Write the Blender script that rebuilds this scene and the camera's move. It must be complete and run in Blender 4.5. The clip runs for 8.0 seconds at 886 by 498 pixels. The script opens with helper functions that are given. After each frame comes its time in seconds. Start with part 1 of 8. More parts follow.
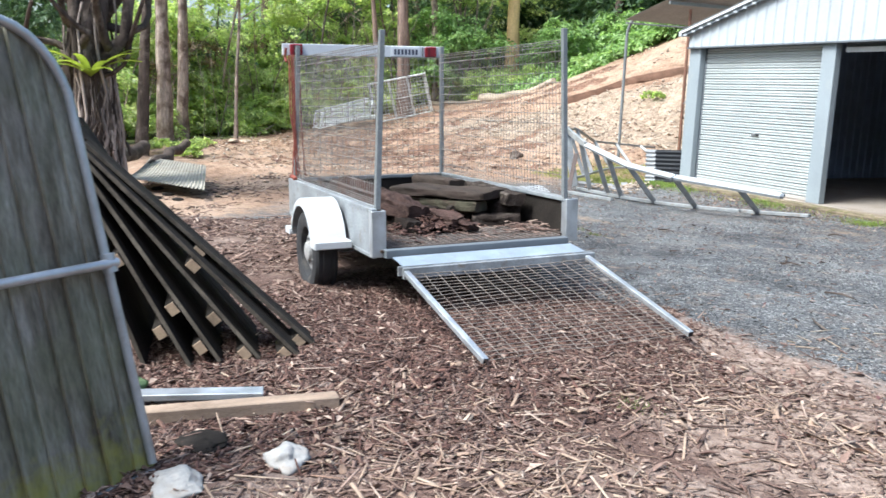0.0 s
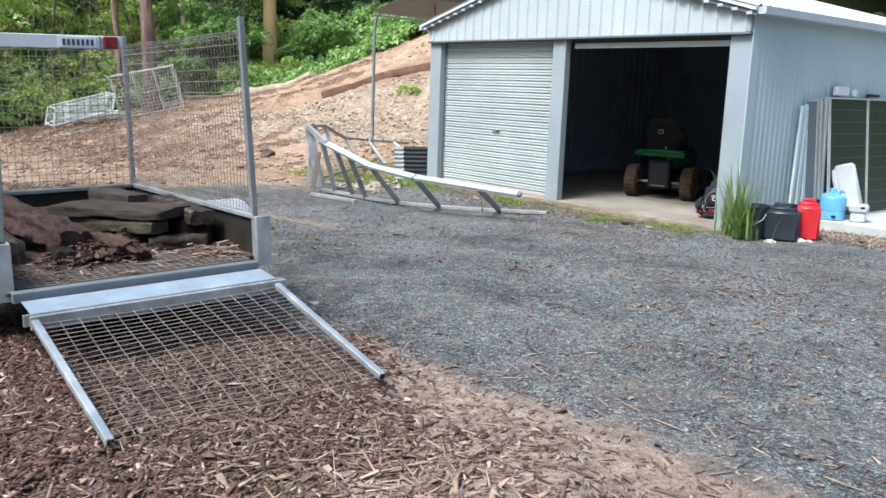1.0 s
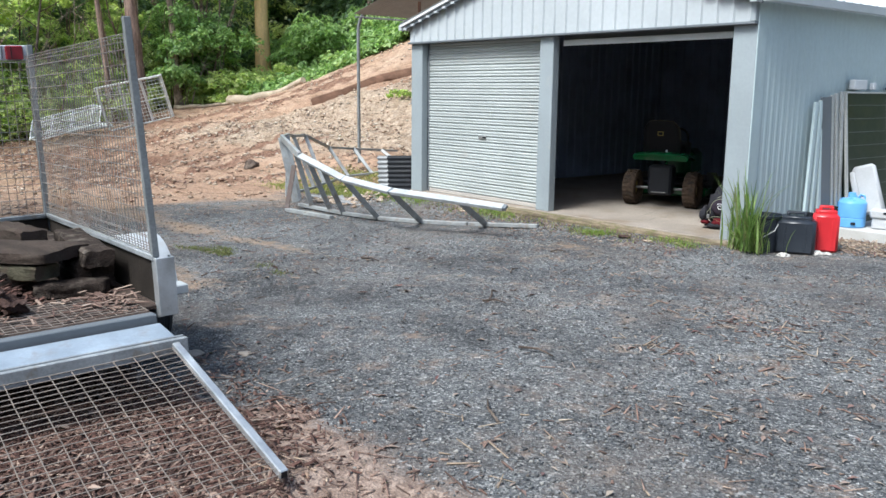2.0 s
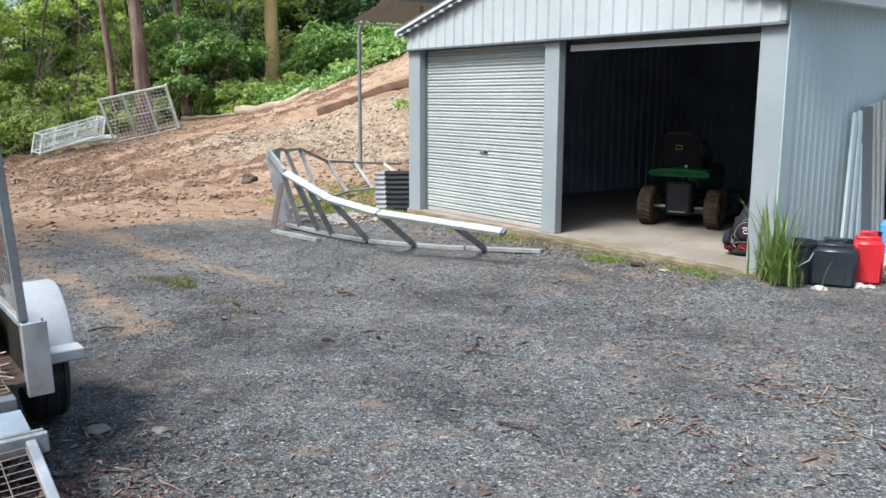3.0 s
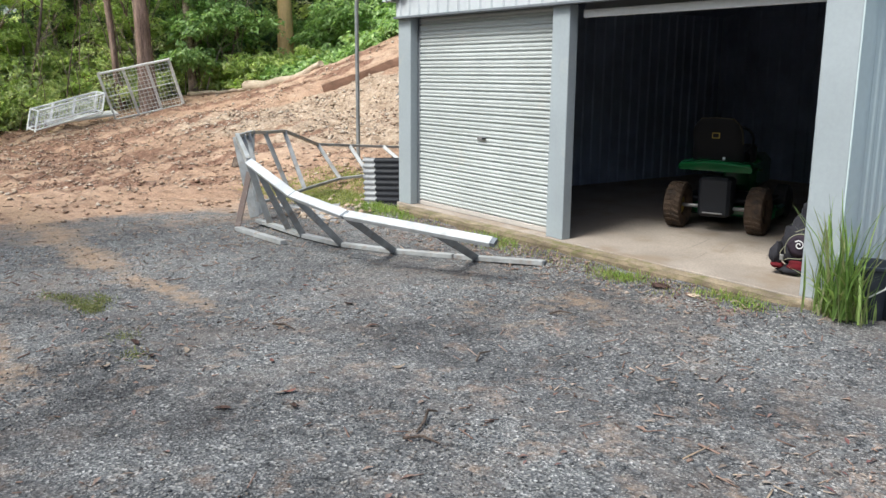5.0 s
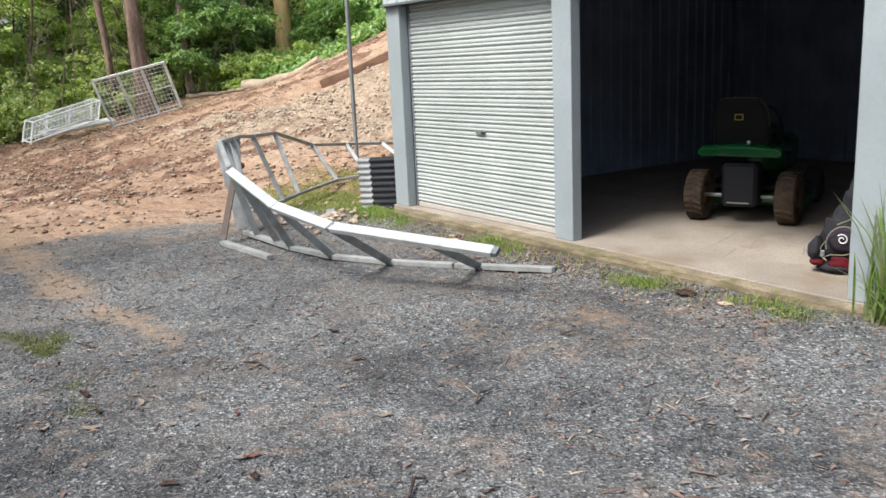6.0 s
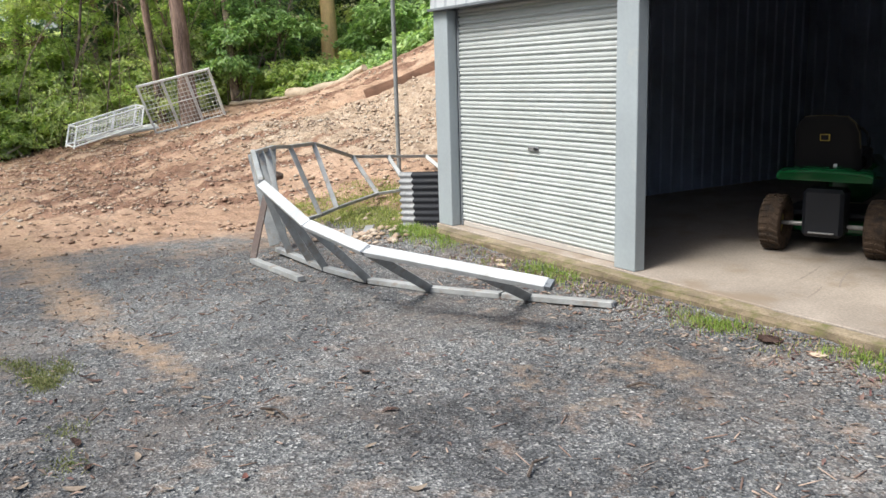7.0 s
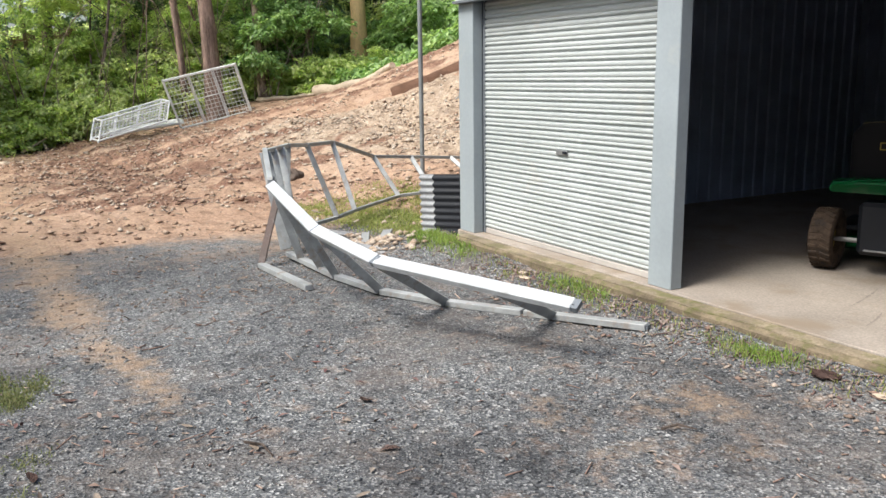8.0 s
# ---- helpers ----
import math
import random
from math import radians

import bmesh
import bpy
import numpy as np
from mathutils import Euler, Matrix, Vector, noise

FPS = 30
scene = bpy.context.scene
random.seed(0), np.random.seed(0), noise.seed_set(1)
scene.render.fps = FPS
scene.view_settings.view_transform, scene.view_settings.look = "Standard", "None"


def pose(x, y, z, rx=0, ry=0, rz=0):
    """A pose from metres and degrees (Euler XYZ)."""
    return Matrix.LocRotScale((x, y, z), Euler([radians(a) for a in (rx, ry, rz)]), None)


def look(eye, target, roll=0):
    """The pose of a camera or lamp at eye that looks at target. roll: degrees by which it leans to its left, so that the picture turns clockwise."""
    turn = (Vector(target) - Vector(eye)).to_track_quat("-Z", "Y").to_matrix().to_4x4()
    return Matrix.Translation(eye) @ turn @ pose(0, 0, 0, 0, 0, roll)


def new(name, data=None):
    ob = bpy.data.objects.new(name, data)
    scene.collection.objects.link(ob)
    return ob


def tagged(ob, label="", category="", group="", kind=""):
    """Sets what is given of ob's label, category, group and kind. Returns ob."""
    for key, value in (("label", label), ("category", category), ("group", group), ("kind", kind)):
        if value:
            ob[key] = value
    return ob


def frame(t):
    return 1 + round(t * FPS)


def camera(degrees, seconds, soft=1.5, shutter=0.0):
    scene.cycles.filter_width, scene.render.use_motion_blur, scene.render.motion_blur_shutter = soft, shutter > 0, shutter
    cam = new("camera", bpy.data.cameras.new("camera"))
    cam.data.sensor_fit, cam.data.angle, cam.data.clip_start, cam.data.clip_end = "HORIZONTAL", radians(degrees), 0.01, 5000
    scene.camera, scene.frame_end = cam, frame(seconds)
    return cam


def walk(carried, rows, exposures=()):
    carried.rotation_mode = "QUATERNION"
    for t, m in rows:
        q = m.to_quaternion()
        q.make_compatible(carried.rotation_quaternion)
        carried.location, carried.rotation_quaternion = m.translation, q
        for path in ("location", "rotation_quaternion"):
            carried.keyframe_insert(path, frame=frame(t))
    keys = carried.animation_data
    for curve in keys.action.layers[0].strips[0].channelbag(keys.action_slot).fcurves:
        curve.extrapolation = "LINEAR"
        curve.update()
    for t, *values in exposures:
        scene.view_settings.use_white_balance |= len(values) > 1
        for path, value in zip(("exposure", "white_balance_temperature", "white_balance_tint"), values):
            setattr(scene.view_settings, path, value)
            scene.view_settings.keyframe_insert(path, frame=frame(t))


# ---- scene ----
cam = camera(55.0, 8.0, 1.5, 0.12)
PATH = [
    (0, (0.899, 0.77, 1.384), (-0.887, 1.591, 1.013), 2.0),
    (0.5, (0.76, 1.247, 1.391), (-0.906, 2.292, 1.026), 1.0),
    (1, (0.478, 1.718, 1.451), (-1.039, 2.967, 1.081), 2.1),
    (1.5, (0.251, 2.167, 1.481), (-1.269, 3.411, 1.102), 1.0),
    (2.8, (-0.573, 3.342, 1.51), (-2.13, 4.549, 1.166), 0.2),
    (3, (-0.663, 3.505, 1.526), (-2.232, 4.696, 1.177), 0.2),
    (3.5, (-0.966, 3.843, 1.5), (-2.572, 4.979, 1.14), 1.4),
    (4, (-1.236, 4.244, 1.528), (-2.839, 5.383, 1.162), 1.8),
    (4.5, (-1.473, 4.579, 1.56), (-3.09, 5.691, 1.175), 1.4),
    (4.7, (-1.58, 4.698, 1.538), (-3.195, 5.81, 1.143), 1.1),
    (5.8, (-2.17, 5.382, 1.567), (-3.762, 6.514, 1.137), -2.2),
    (6, (-2.289, 5.464, 1.562), (-3.909, 6.554, 1.131), -2.6),
    (6.5, (-2.625, 5.614, 1.537), (-4.28, 6.656, 1.122), -2.2),
    (7, (-2.893, 5.826, 1.537), (-4.57, 6.838, 1.135), -1.7),
    (7.5, (-3.117, 6.064, 1.528), (-4.836, 7.011, 1.14), -1.3),
    (8, (-3.326, 6.178, 1.505), (-5.037, 7.133, 1.104), -0.8),
]
walk(cam, [(t, look(eye, target, roll)) for t, eye, target, roll in PATH], exposures=((0, 1.58, 5800, 4), (0.5, 1.46, 5800, 3), (1.0, 1.22, 5780, 3), (3.0, 1.1, 5990, 5), (4.5, 1.1, 6100, 5), (5.8, 1.12, 6350, 6), (8, 1.19, 6390, 7)))

# ---- world, sun, exposure ----
SUN_TO = Vector((0.06, -0.72, 1.0)).normalized()
world = bpy.data.worlds.new("world")
scene.world = world
world.use_nodes = True
wn = world.node_tree
wn.nodes.clear()
w_out = wn.nodes.new("ShaderNodeOutputWorld")
w_bg = wn.nodes.new("ShaderNodeBackground")
w_sky = wn.nodes.new("ShaderNodeTexSky")
w_sky.sky_type = "NISHITA"
w_sky.sun_disc = False
w_sky.sun_elevation = math.asin(SUN_TO.z)
w_sky.sun_rotation = math.atan2(SUN_TO.x, SUN_TO.y)
w_sky.air_density, w_sky.dust_density, w_sky.ozone_density = 1.0, 4.0, 1.0
w_bg.inputs["Strength"].default_value = 0.11
wn.links.new(w_sky.outputs[0], w_bg.inputs["Color"])
wn.links.new(w_bg.outputs[0], w_out.inputs["Surface"])

sun = new("sun", bpy.data.lights.new("sun", "SUN"))
sun.data.energy = 2.35
sun.data.angle = radians(19)
sun.data.color = (1.0, 0.965, 0.92)
sun.matrix_world = look(SUN_TO * 60, (0, 0, 0))

# ---- materials ----


def nodes_of(name):
    m = bpy.data.materials.new(name)
    m.use_nodes = True
    t = m.node_tree
    t.nodes.clear()
    out = t.nodes.new("ShaderNodeOutputMaterial")
    sh = t.nodes.new("ShaderNodeBsdfPrincipled")
    t.links.new(sh.outputs[0], out.inputs["Surface"])
    return m, t, sh, out


def noise_node(t, scale, detail=4.0, rough=0.55, stretch=(1, 1, 1), coord="Object"):
    tc = t.nodes.new("ShaderNodeTexCoord")
    mp = t.nodes.new("ShaderNodeMapping")
    mp.inputs["Scale"].default_value = stretch
    n = t.nodes.new("ShaderNodeTexNoise")
    n.inputs["Scale"].default_value = scale
    n.inputs["Detail"].default_value = detail
    n.inputs["Roughness"].default_value = rough
    t.links.new(tc.outputs[coord], mp.inputs["Vector"])
    t.links.new(mp.outputs[0], n.inputs["Vector"])
    return n


def ramp(t, src, stops):
    r = t.nodes.new("ShaderNodeValToRGB")
    els = r.color_ramp.elements
    while len(els) < len(stops):
        els.new(0.5)
    for e, (p, c) in zip(els, stops):
        e.position = p
        e.color = (*c, 1) if len(c) == 3 else c
    t.links.new(src, r.inputs[0])
    return r


def mix(t, fac, a, b, blend="MIX"):
    n = t.nodes.new("ShaderNodeMix")
    n.data_type = "RGBA"
    n.blend_type = blend
    for sock, val in ((n.inputs[0], fac), (n.inputs[6], a), (n.inputs[7], b)):
        if isinstance(val, (int, float)):
            sock.default_value = val
        elif isinstance(val, tuple):
            sock.default_value = (*val, 1) if len(val) == 3 else val
        else:
            t.links.new(val, sock)
    return n.outputs[2]


def bump(t, sh, height, dist, strength=1.0):
    b = t.nodes.new("ShaderNodeBump")
    b.inputs["Distance"].default_value = dist
    b.inputs["Strength"].default_value = strength
    t.links.new(height, b.inputs["Height"])
    t.links.new(b.outputs[0], sh.inputs["Normal"])


def surface(name, col, dark=0.7, light=1.2, scale=3.0, fine=60.0, rough=0.6, metal=0.0, relief=0.002, stretch=(1, 1, 1), stain=None, stain_at=0.62, rvar=0.15, vary=0.0, grain=0.25, spec=0.5):
    """A surface with broad and fine variation, an optional stain colour, and relief."""
    m, t, sh, out = nodes_of(name)
    a = noise_node(t, scale, 5, 0.6, stretch)
    b = noise_node(t, fine, 4, 0.6, stretch)
    c1 = ramp(t, a.outputs[0], [(0.3, tuple(x * dark for x in col)), (0.7, tuple(min(1, x * light) for x in col))]).outputs[0]
    f = ramp(t, b.outputs[0], [(0.25, (1 - grain,) * 3), (0.75, (1 + grain * 0.6,) * 3)]).outputs[0]
    c = mix(t, 1.0, c1, f, "MULTIPLY")
    if stain:
        s = noise_node(t, scale * 1.7, 6, 0.65)
        fac = ramp(t, s.outputs[0], [(stain_at - 0.06, (0, 0, 0)), (stain_at + 0.1, (1, 1, 1))]).outputs[0]
        c = mix(t, fac, c, stain)
    if vary:
        oi = t.nodes.new("ShaderNodeObjectInfo")
        v = ramp(t, oi.outputs["Random"], [(0, (1 - vary,) * 3), (1, (1 + vary,) * 3)]).outputs[0]
        c = mix(t, 1.0, c, v, "MULTIPLY")
    t.links.new(c, sh.inputs["Base Color"])
    r = ramp(t, a.outputs[0], [(0.3, (max(0.05, rough - rvar),) * 3), (0.75, (min(1, rough + rvar),) * 3)]).outputs[0]
    t.links.new(r, sh.inputs["Roughness"])
    sh.inputs["Metallic"].default_value = metal
    sh.inputs["Specular IOR Level"].default_value = spec
    if relief:
        bump(t, sh, b.outputs[0], relief)
    return m


def island(name, cols, rough=0.8, fine=40.0, relief=0.002, translucent=0.0, spec=0.3):
    """Loose pieces joined in one mesh, each with a colour of its own."""
    m, t, sh, out = nodes_of(name)
    g = t.nodes.new("ShaderNodeNewGeometry")
    n = len(cols)
    r = ramp(t, g.outputs["Random Per Island"], [(i / max(1, n - 1), c) for i, c in enumerate(cols)])
    b = noise_node(t, fine, 3)
    f = ramp(t, b.outputs[0], [(0.25, (0.75,) * 3), (0.75, (1.2,) * 3)]).outputs[0]
    c = mix(t, 1.0, r.outputs[0], f, "MULTIPLY")
    t.links.new(c, sh.inputs["Base Color"])
    sh.inputs["Roughness"].default_value = rough
    sh.inputs["Specular IOR Level"].default_value = spec
    if relief:
        bump(t, sh, b.outputs[0], relief)
    if translucent:
        tr = t.nodes.new("ShaderNodeBsdfTranslucent")
        c2 = mix(t, 1.0, c, (1.5, 1.56, 0.95), "MULTIPLY")
        t.links.new(c2, tr.inputs["Color"])
        ms = t.nodes.new("ShaderNodeMixShader")
        ms.inputs[0].default_value = translucent
        t.links.new(sh.outputs[0], ms.inputs[1])
        t.links.new(tr.outputs[0], ms.inputs[2])
        t.links.new(ms.outputs[0], out.inputs["Surface"])
    return m


M_GALV = surface("galvanised steel", (0.50, 0.52, 0.54), 0.75, 1.15, 7, 90, 0.45, 0.65, 0.0006, stain=(0.30, 0.29, 0.28), stain_at=0.68, grain=0.06)
M_GALV_DULL = surface("dull galvanised steel", (0.30, 0.32, 0.335), 0.65, 1.2, 6, 60, 0.6, 0.2, 0.0008, stain=(0.19, 0.16, 0.13), stain_at=0.63)
M_WIRE = surface("galvanised wire", (0.24, 0.225, 0.21), 0.6, 1.25, 5, 50, 0.55, 0.2, 0, stain=(0.16, 0.10, 0.075), stain_at=0.55)
M_MESH = surface("brown weathered ramp wire", (0.235, 0.20, 0.172), 0.65, 1.2, 5, 50, 0.6, 0.1, 0, stain=(0.17, 0.12, 0.095), stain_at=0.6)
M_WIRE_WHITE = surface("white coated cage wire", (0.83, 0.84, 0.83), 0.85, 1.1, 3, 30, 0.5, 0.0, 0)
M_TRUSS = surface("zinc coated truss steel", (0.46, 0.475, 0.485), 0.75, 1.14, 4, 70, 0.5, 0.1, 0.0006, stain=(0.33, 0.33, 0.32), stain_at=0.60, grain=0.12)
# shaded copy of the truss steel, its grey holding the shade
M_TRUSS_SHADED = surface("truss steel with shade in its grey", (0.31, 0.32, 0.32), 0.65, 1.2, 5, 70, 0.5, 0.1, 0.0006, stain=(0.22, 0.18, 0.15), stain_at=0.60, grain=0.1)
M_SHED = surface("pale grey painted cladding", (0.44, 0.47, 0.49), 0.92, 1.05, 1.2, 20, 0.5, 0.0, 0.0006, stain=(0.41, 0.42, 0.41), stain_at=0.70, grain=0.06)
M_SHED_SIDE = surface("pale blue grey wall sheeting", (0.44, 0.525, 0.535), 0.92, 1.05, 1.0, 20, 0.6, 0.0, 0.0006, stain=(0.39, 0.45, 0.45), stain_at=0.72, grain=0.06)
M_POST = surface("grey painted steel column", (0.285, 0.32, 0.34), 0.9, 1.06, 1.5, 30, 0.5, 0.0, 0.0006, stain=(0.34, 0.35, 0.34), stain_at=0.70, grain=0.06)
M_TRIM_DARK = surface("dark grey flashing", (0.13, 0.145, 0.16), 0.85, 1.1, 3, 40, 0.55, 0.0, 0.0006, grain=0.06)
M_WHITE_TRIM = surface("white painted barge", (0.70, 0.71, 0.72), 0.92, 1.04, 3, 40, 0.5, 0.0, 0.0006, stain=(0.55, 0.55, 0.52), stain_at=0.72, grain=0.06)
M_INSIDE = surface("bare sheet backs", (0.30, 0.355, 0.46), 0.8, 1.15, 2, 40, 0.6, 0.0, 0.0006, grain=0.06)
M_ROLLER = surface("silver grey roller curtain", (0.41, 0.435, 0.428), 0.88, 1.06, 1.3, 25, 0.45, 0.0, 0.0006, stain=(0.44, 0.43, 0.40), stain_at=0.68, grain=0.06)
M_ROLLER_BASE = surface("dusty door bottom rail", (0.40, 0.37, 0.34), 0.85, 1.1, 3, 40, 0.6, 0.0, 0.0008, grain=0.06)
M_SLAB = surface("worn concrete", (0.315, 0.272, 0.23), 0.7, 1.16, 1.1, 60, 0.85, 0.0, 0.002, stain=(0.22, 0.175, 0.13), stain_at=0.57, grain=0.32)
M_SLAB_EDGE = surface("weathered mossy slab edge", (0.175, 0.14, 0.095), 0.45, 1.35, 6, 60, 0.95, 0.0, 0.01, stain=(0.10, 0.10, 0.04), stain_at=0.58, spec=0.12)
M_SCUFF = surface("rubber scuffed concrete", (0.235, 0.202, 0.172), 0.7, 1.3, 30, 90, 0.85, 0.0, 0, grain=0.3)
M_LIP = surface("stained mossy concrete lip", (0.25, 0.205, 0.145), 0.55, 1.3, 4, 60, 0.9, 0.0, 0.004, stain=(0.13, 0.125, 0.055), stain_at=0.56, grain=0.35, spec=0.15)
M_PAD = surface("pale concrete pad", (0.50, 0.50, 0.485), 0.85, 1.08, 1.2, 60, 0.85, 0.0, 0.001, stain=(0.40, 0.385, 0.36), stain_at=0.62, grain=0.1)
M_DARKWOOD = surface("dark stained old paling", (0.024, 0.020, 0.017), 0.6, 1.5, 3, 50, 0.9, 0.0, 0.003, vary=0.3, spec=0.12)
M_PALEDGE = surface("pale board edge", (0.10, 0.085, 0.068), 0.5, 1.35, 6, 50, 0.9, 0.0, 0.003, vary=0.25, spec=0.12)
M_CUTWOOD = surface("fresh cut rail end", (0.40, 0.29, 0.19), 0.7, 1.15, 12, 120, 0.85, 0.0, 0.001, vary=0.2)
M_TIMBER = surface("sawn pine timber", (0.34, 0.255, 0.19), 0.7, 1.2, 3, 60, 0.8, 0.0, 0.003, (5, 0.8, 5), stain=(0.22, 0.16, 0.115), stain_at=0.6, spec=0.12)
M_SLEEPER = surface("old grey brown sleeper", (0.034, 0.026, 0.022), 0.45, 1.7, 5, 40, 0.95, 0.0, 0.014, (0.6, 2.5, 2.5), stain=(0.13, 0.11, 0.092), stain_at=0.58, vary=0.35, spec=0.1)
M_LOGRED = surface("red brown split log", (0.082, 0.052, 0.044), 0.4, 1.7, 7, 60, 0.95, 0.0, 0.022, (0.6, 3, 3), stain=(0.125, 0.085, 0.072), stain_at=0.58, vary=0.25, spec=0.1)
M_PLANK = surface("grey brown slab timber", (0.060, 0.047, 0.039), 0.6, 1.35, 4, 40, 0.95, 0.0, 0.008, (0.6, 2.5, 2.5), stain=(0.055, 0.04, 0.034), stain_at=0.58, spec=0.1)
M_PALESLEEPER = surface("lichened sleeper", (0.085, 0.078, 0.054), 0.6, 1.3, 5, 40, 0.95, 0.0, 0.008, (0.6, 2.5, 2.5), stain=(0.07, 0.05, 0.04), stain_at=0.55, spec=0.1)
M_DEADLOG = surface("pale dead log", (0.50, 0.41, 0.315), 0.6, 1.15, 2, 30, 0.85, 0.0, 0.006, stain=(0.3, 0.22, 0.16), stain_at=0.6, spec=0.12)
M_WALLTIMBER = surface("brown retaining timber", (0.17, 0.10, 0.07), 0.7, 1.25, 2, 30, 0.9, 0.0, 0.006, (0.5, 3, 3), spec=0.12)
M_TYRE = surface("black rubber", (0.028, 0.028, 0.03), 0.8, 1.3, 4, 60, 0.8, 0.0, 0.002, stain=(0.09, 0.08, 0.07), stain_at=0.62)
M_TYRE_MUD = surface("muddy tractor tyre", (0.088, 0.062, 0.045), 0.45, 1.3, 7, 60, 0.9, 0.0, 0.006, stain=(0.035, 0.03, 0.027), stain_at=0.55, spec=0.12)
M_RIM = surface("painted wheel rim", (0.45, 0.45, 0.44), 0.7, 1.1, 8, 60, 0.5, 0.2, 0.0006, stain=(0.2, 0.17, 0.14), stain_at=0.62)
M_FENDER = surface("white painted mudguard", (0.51, 0.53, 0.54), 0.9, 1.05, 3, 50, 0.5, 0.0, 0.0004, stain=(0.38, 0.36, 0.33), stain_at=0.62, grain=0.06)
M_WHITE = surface("white plastic", (0.58, 0.60, 0.62), 0.93, 1.04, 4, 50, 0.5, 0.0, 0.0005, stain=(0.48, 0.47, 0.45), stain_at=0.68, grain=0.06)
M_UNIT = surface("off white appliance plastic", (0.46, 0.47, 0.48), 0.92, 1.04, 4, 50, 0.5, 0.0, 0.0005, stain=(0.36, 0.355, 0.34), stain_at=0.64, grain=0.06)
M_REDLENS = surface("red lamp lens", (0.20, 0.010, 0.018), 0.7, 1.2, 6, 120, 0.35, 0.0, 0.0008)
M_PLATE = surface("pale number plate", (0.70, 0.71, 0.72), 0.95, 1.03, 6, 60, 0.5, 0.0, 0, grain=0.06)
M_BAR = surface("dark printed bars", (0.05, 0.055, 0.09), 0.9, 1.1, 8, 60, 0.6, 0.0, 0)
M_STRAP = surface("faded red strap webbing", (0.24, 0.075, 0.055), 0.6, 1.3, 9, 160, 0.85, 0.0, 0.001, spec=0.2)
M_GREEN = surface("green painted bodywork", (0.007, 0.088, 0.029), 0.85, 1.15, 4, 60, 0.16, 0.0, 0.0003, grain=0.06)
M_BLACKPLASTIC = surface("black plastic", (0.009, 0.0105, 0.0145), 0.8, 1.3, 4, 60, 0.55, 0.0, 0.0008, grain=0.06, spec=0.3)
M_TUB = surface("blue black plastic", (0.020, 0.025, 0.034), 0.85, 1.2, 4, 60, 0.42, 0.0, 0.0008, stain=(0.05, 0.052, 0.056), stain_at=0.66, grain=0.06, spec=0.45)
M_SEAT = surface("black seat vinyl", (0.008, 0.008, 0.009), 0.85, 1.2, 5, 90, 0.75, 0.0, 0.0006, grain=0.06, spec=0.12)
M_YELLOW = surface("yellow trim", (0.26, 0.19, 0.02), 0.9, 1.1, 6, 60, 0.6, 0.0, 0)
M_PIPING = surface("dull olive piping", (0.06, 0.05, 0.02), 0.9, 1.1, 6, 60, 0.7, 0.0, 0)
M_STEELGREY = surface("grey cast steel", (0.30, 0.30, 0.30), 0.7, 1.2, 6, 60, 0.5, 0.6, 0.001)
M_BAG = surface("black bag fabric", (0.025, 0.025, 0.03), 0.7, 1.4, 10, 180, 0.85, 0.0, 0.001, spec=0.12)
M_BAGPURPLE = surface("dark plum bag fabric", (0.03, 0.022, 0.032), 0.7, 1.3, 10, 180, 0.8, 0.0, 0.001, spec=0.2)
M_CORD = surface("olive cord", (0.24, 0.24, 0.17), 0.7, 1.2, 10, 180, 0.85, 0.0, 0)
M_BAGRED = surface("red bag fabric", (0.10, 0.008, 0.013), 0.6, 1.3, 8, 180, 0.85, 0.0, 0.001, spec=0.2)
M_REDCAN = surface("red plastic can", (0.56, 0.022, 0.03), 0.88, 1.1, 4, 70, 0.45, 0.0, 0.0006, grain=0.06)
M_BLUECAN = surface("pale blue plastic", (0.16, 0.42, 0.78), 0.9, 1.08, 4, 70, 0.4, 0.0, 0.0005, grain=0.06)
M_CELL = surface("dark green solar cells", (0.018, 0.028, 0.016), 0.7, 1.3, 2, 40, 0.45, 0.0, 0, stain=(0.04, 0.04, 0.025), stain_at=0.66, spec=0.3)
M_ALU = surface("aluminium frame", (0.47, 0.48, 0.47), 0.9, 1.05, 5, 60, 0.5, 0.3, 0)
M_IRON = surface("old corrugated iron", (0.42, 0.385, 0.32), 0.75, 1.12, 2.5, 40, 0.85, 0.0, 0.002, stain=(0.30, 0.26, 0.21), stain_at=0.58, spec=0.1)
M_IRON_SHADOW = surface("corrugated steel with shadow in its colour", (0.016, 0.018, 0.023), 0.8, 1.2, 3, 40, 0.65, 0.0, 0.0006, stain=(0.04, 0.04, 0.045), stain_at=0.66, spec=0.25)
M_ZINC = surface("bright corrugated steel", (0.30, 0.31, 0.32), 0.75, 1.15, 4, 40, 0.55, 0.1, 0.0006, stain=(0.2, 0.19, 0.18), stain_at=0.62)
M_CARPORT = surface("carport roof sheet", (0.30, 0.30, 0.30), 0.8, 1.15, 2, 40, 0.6, 0.1, 0.0006)
M_RUST = surface("rusty steel", (0.20, 0.10, 0.065), 0.65, 1.3, 6, 60, 0.85, 0.0, 0.001)
M_DARKRUST = surface("dark rusted steel", (0.085, 0.06, 0.052), 0.65, 1.3, 6, 60, 0.8, 0.0, 0.001, stain=(0.15, 0.13, 0.12), stain_at=0.6)
M_POLE = surface("grey steel pole", (0.22, 0.235, 0.24), 0.8, 1.15, 3, 60, 0.55, 0.2, 0.0006)
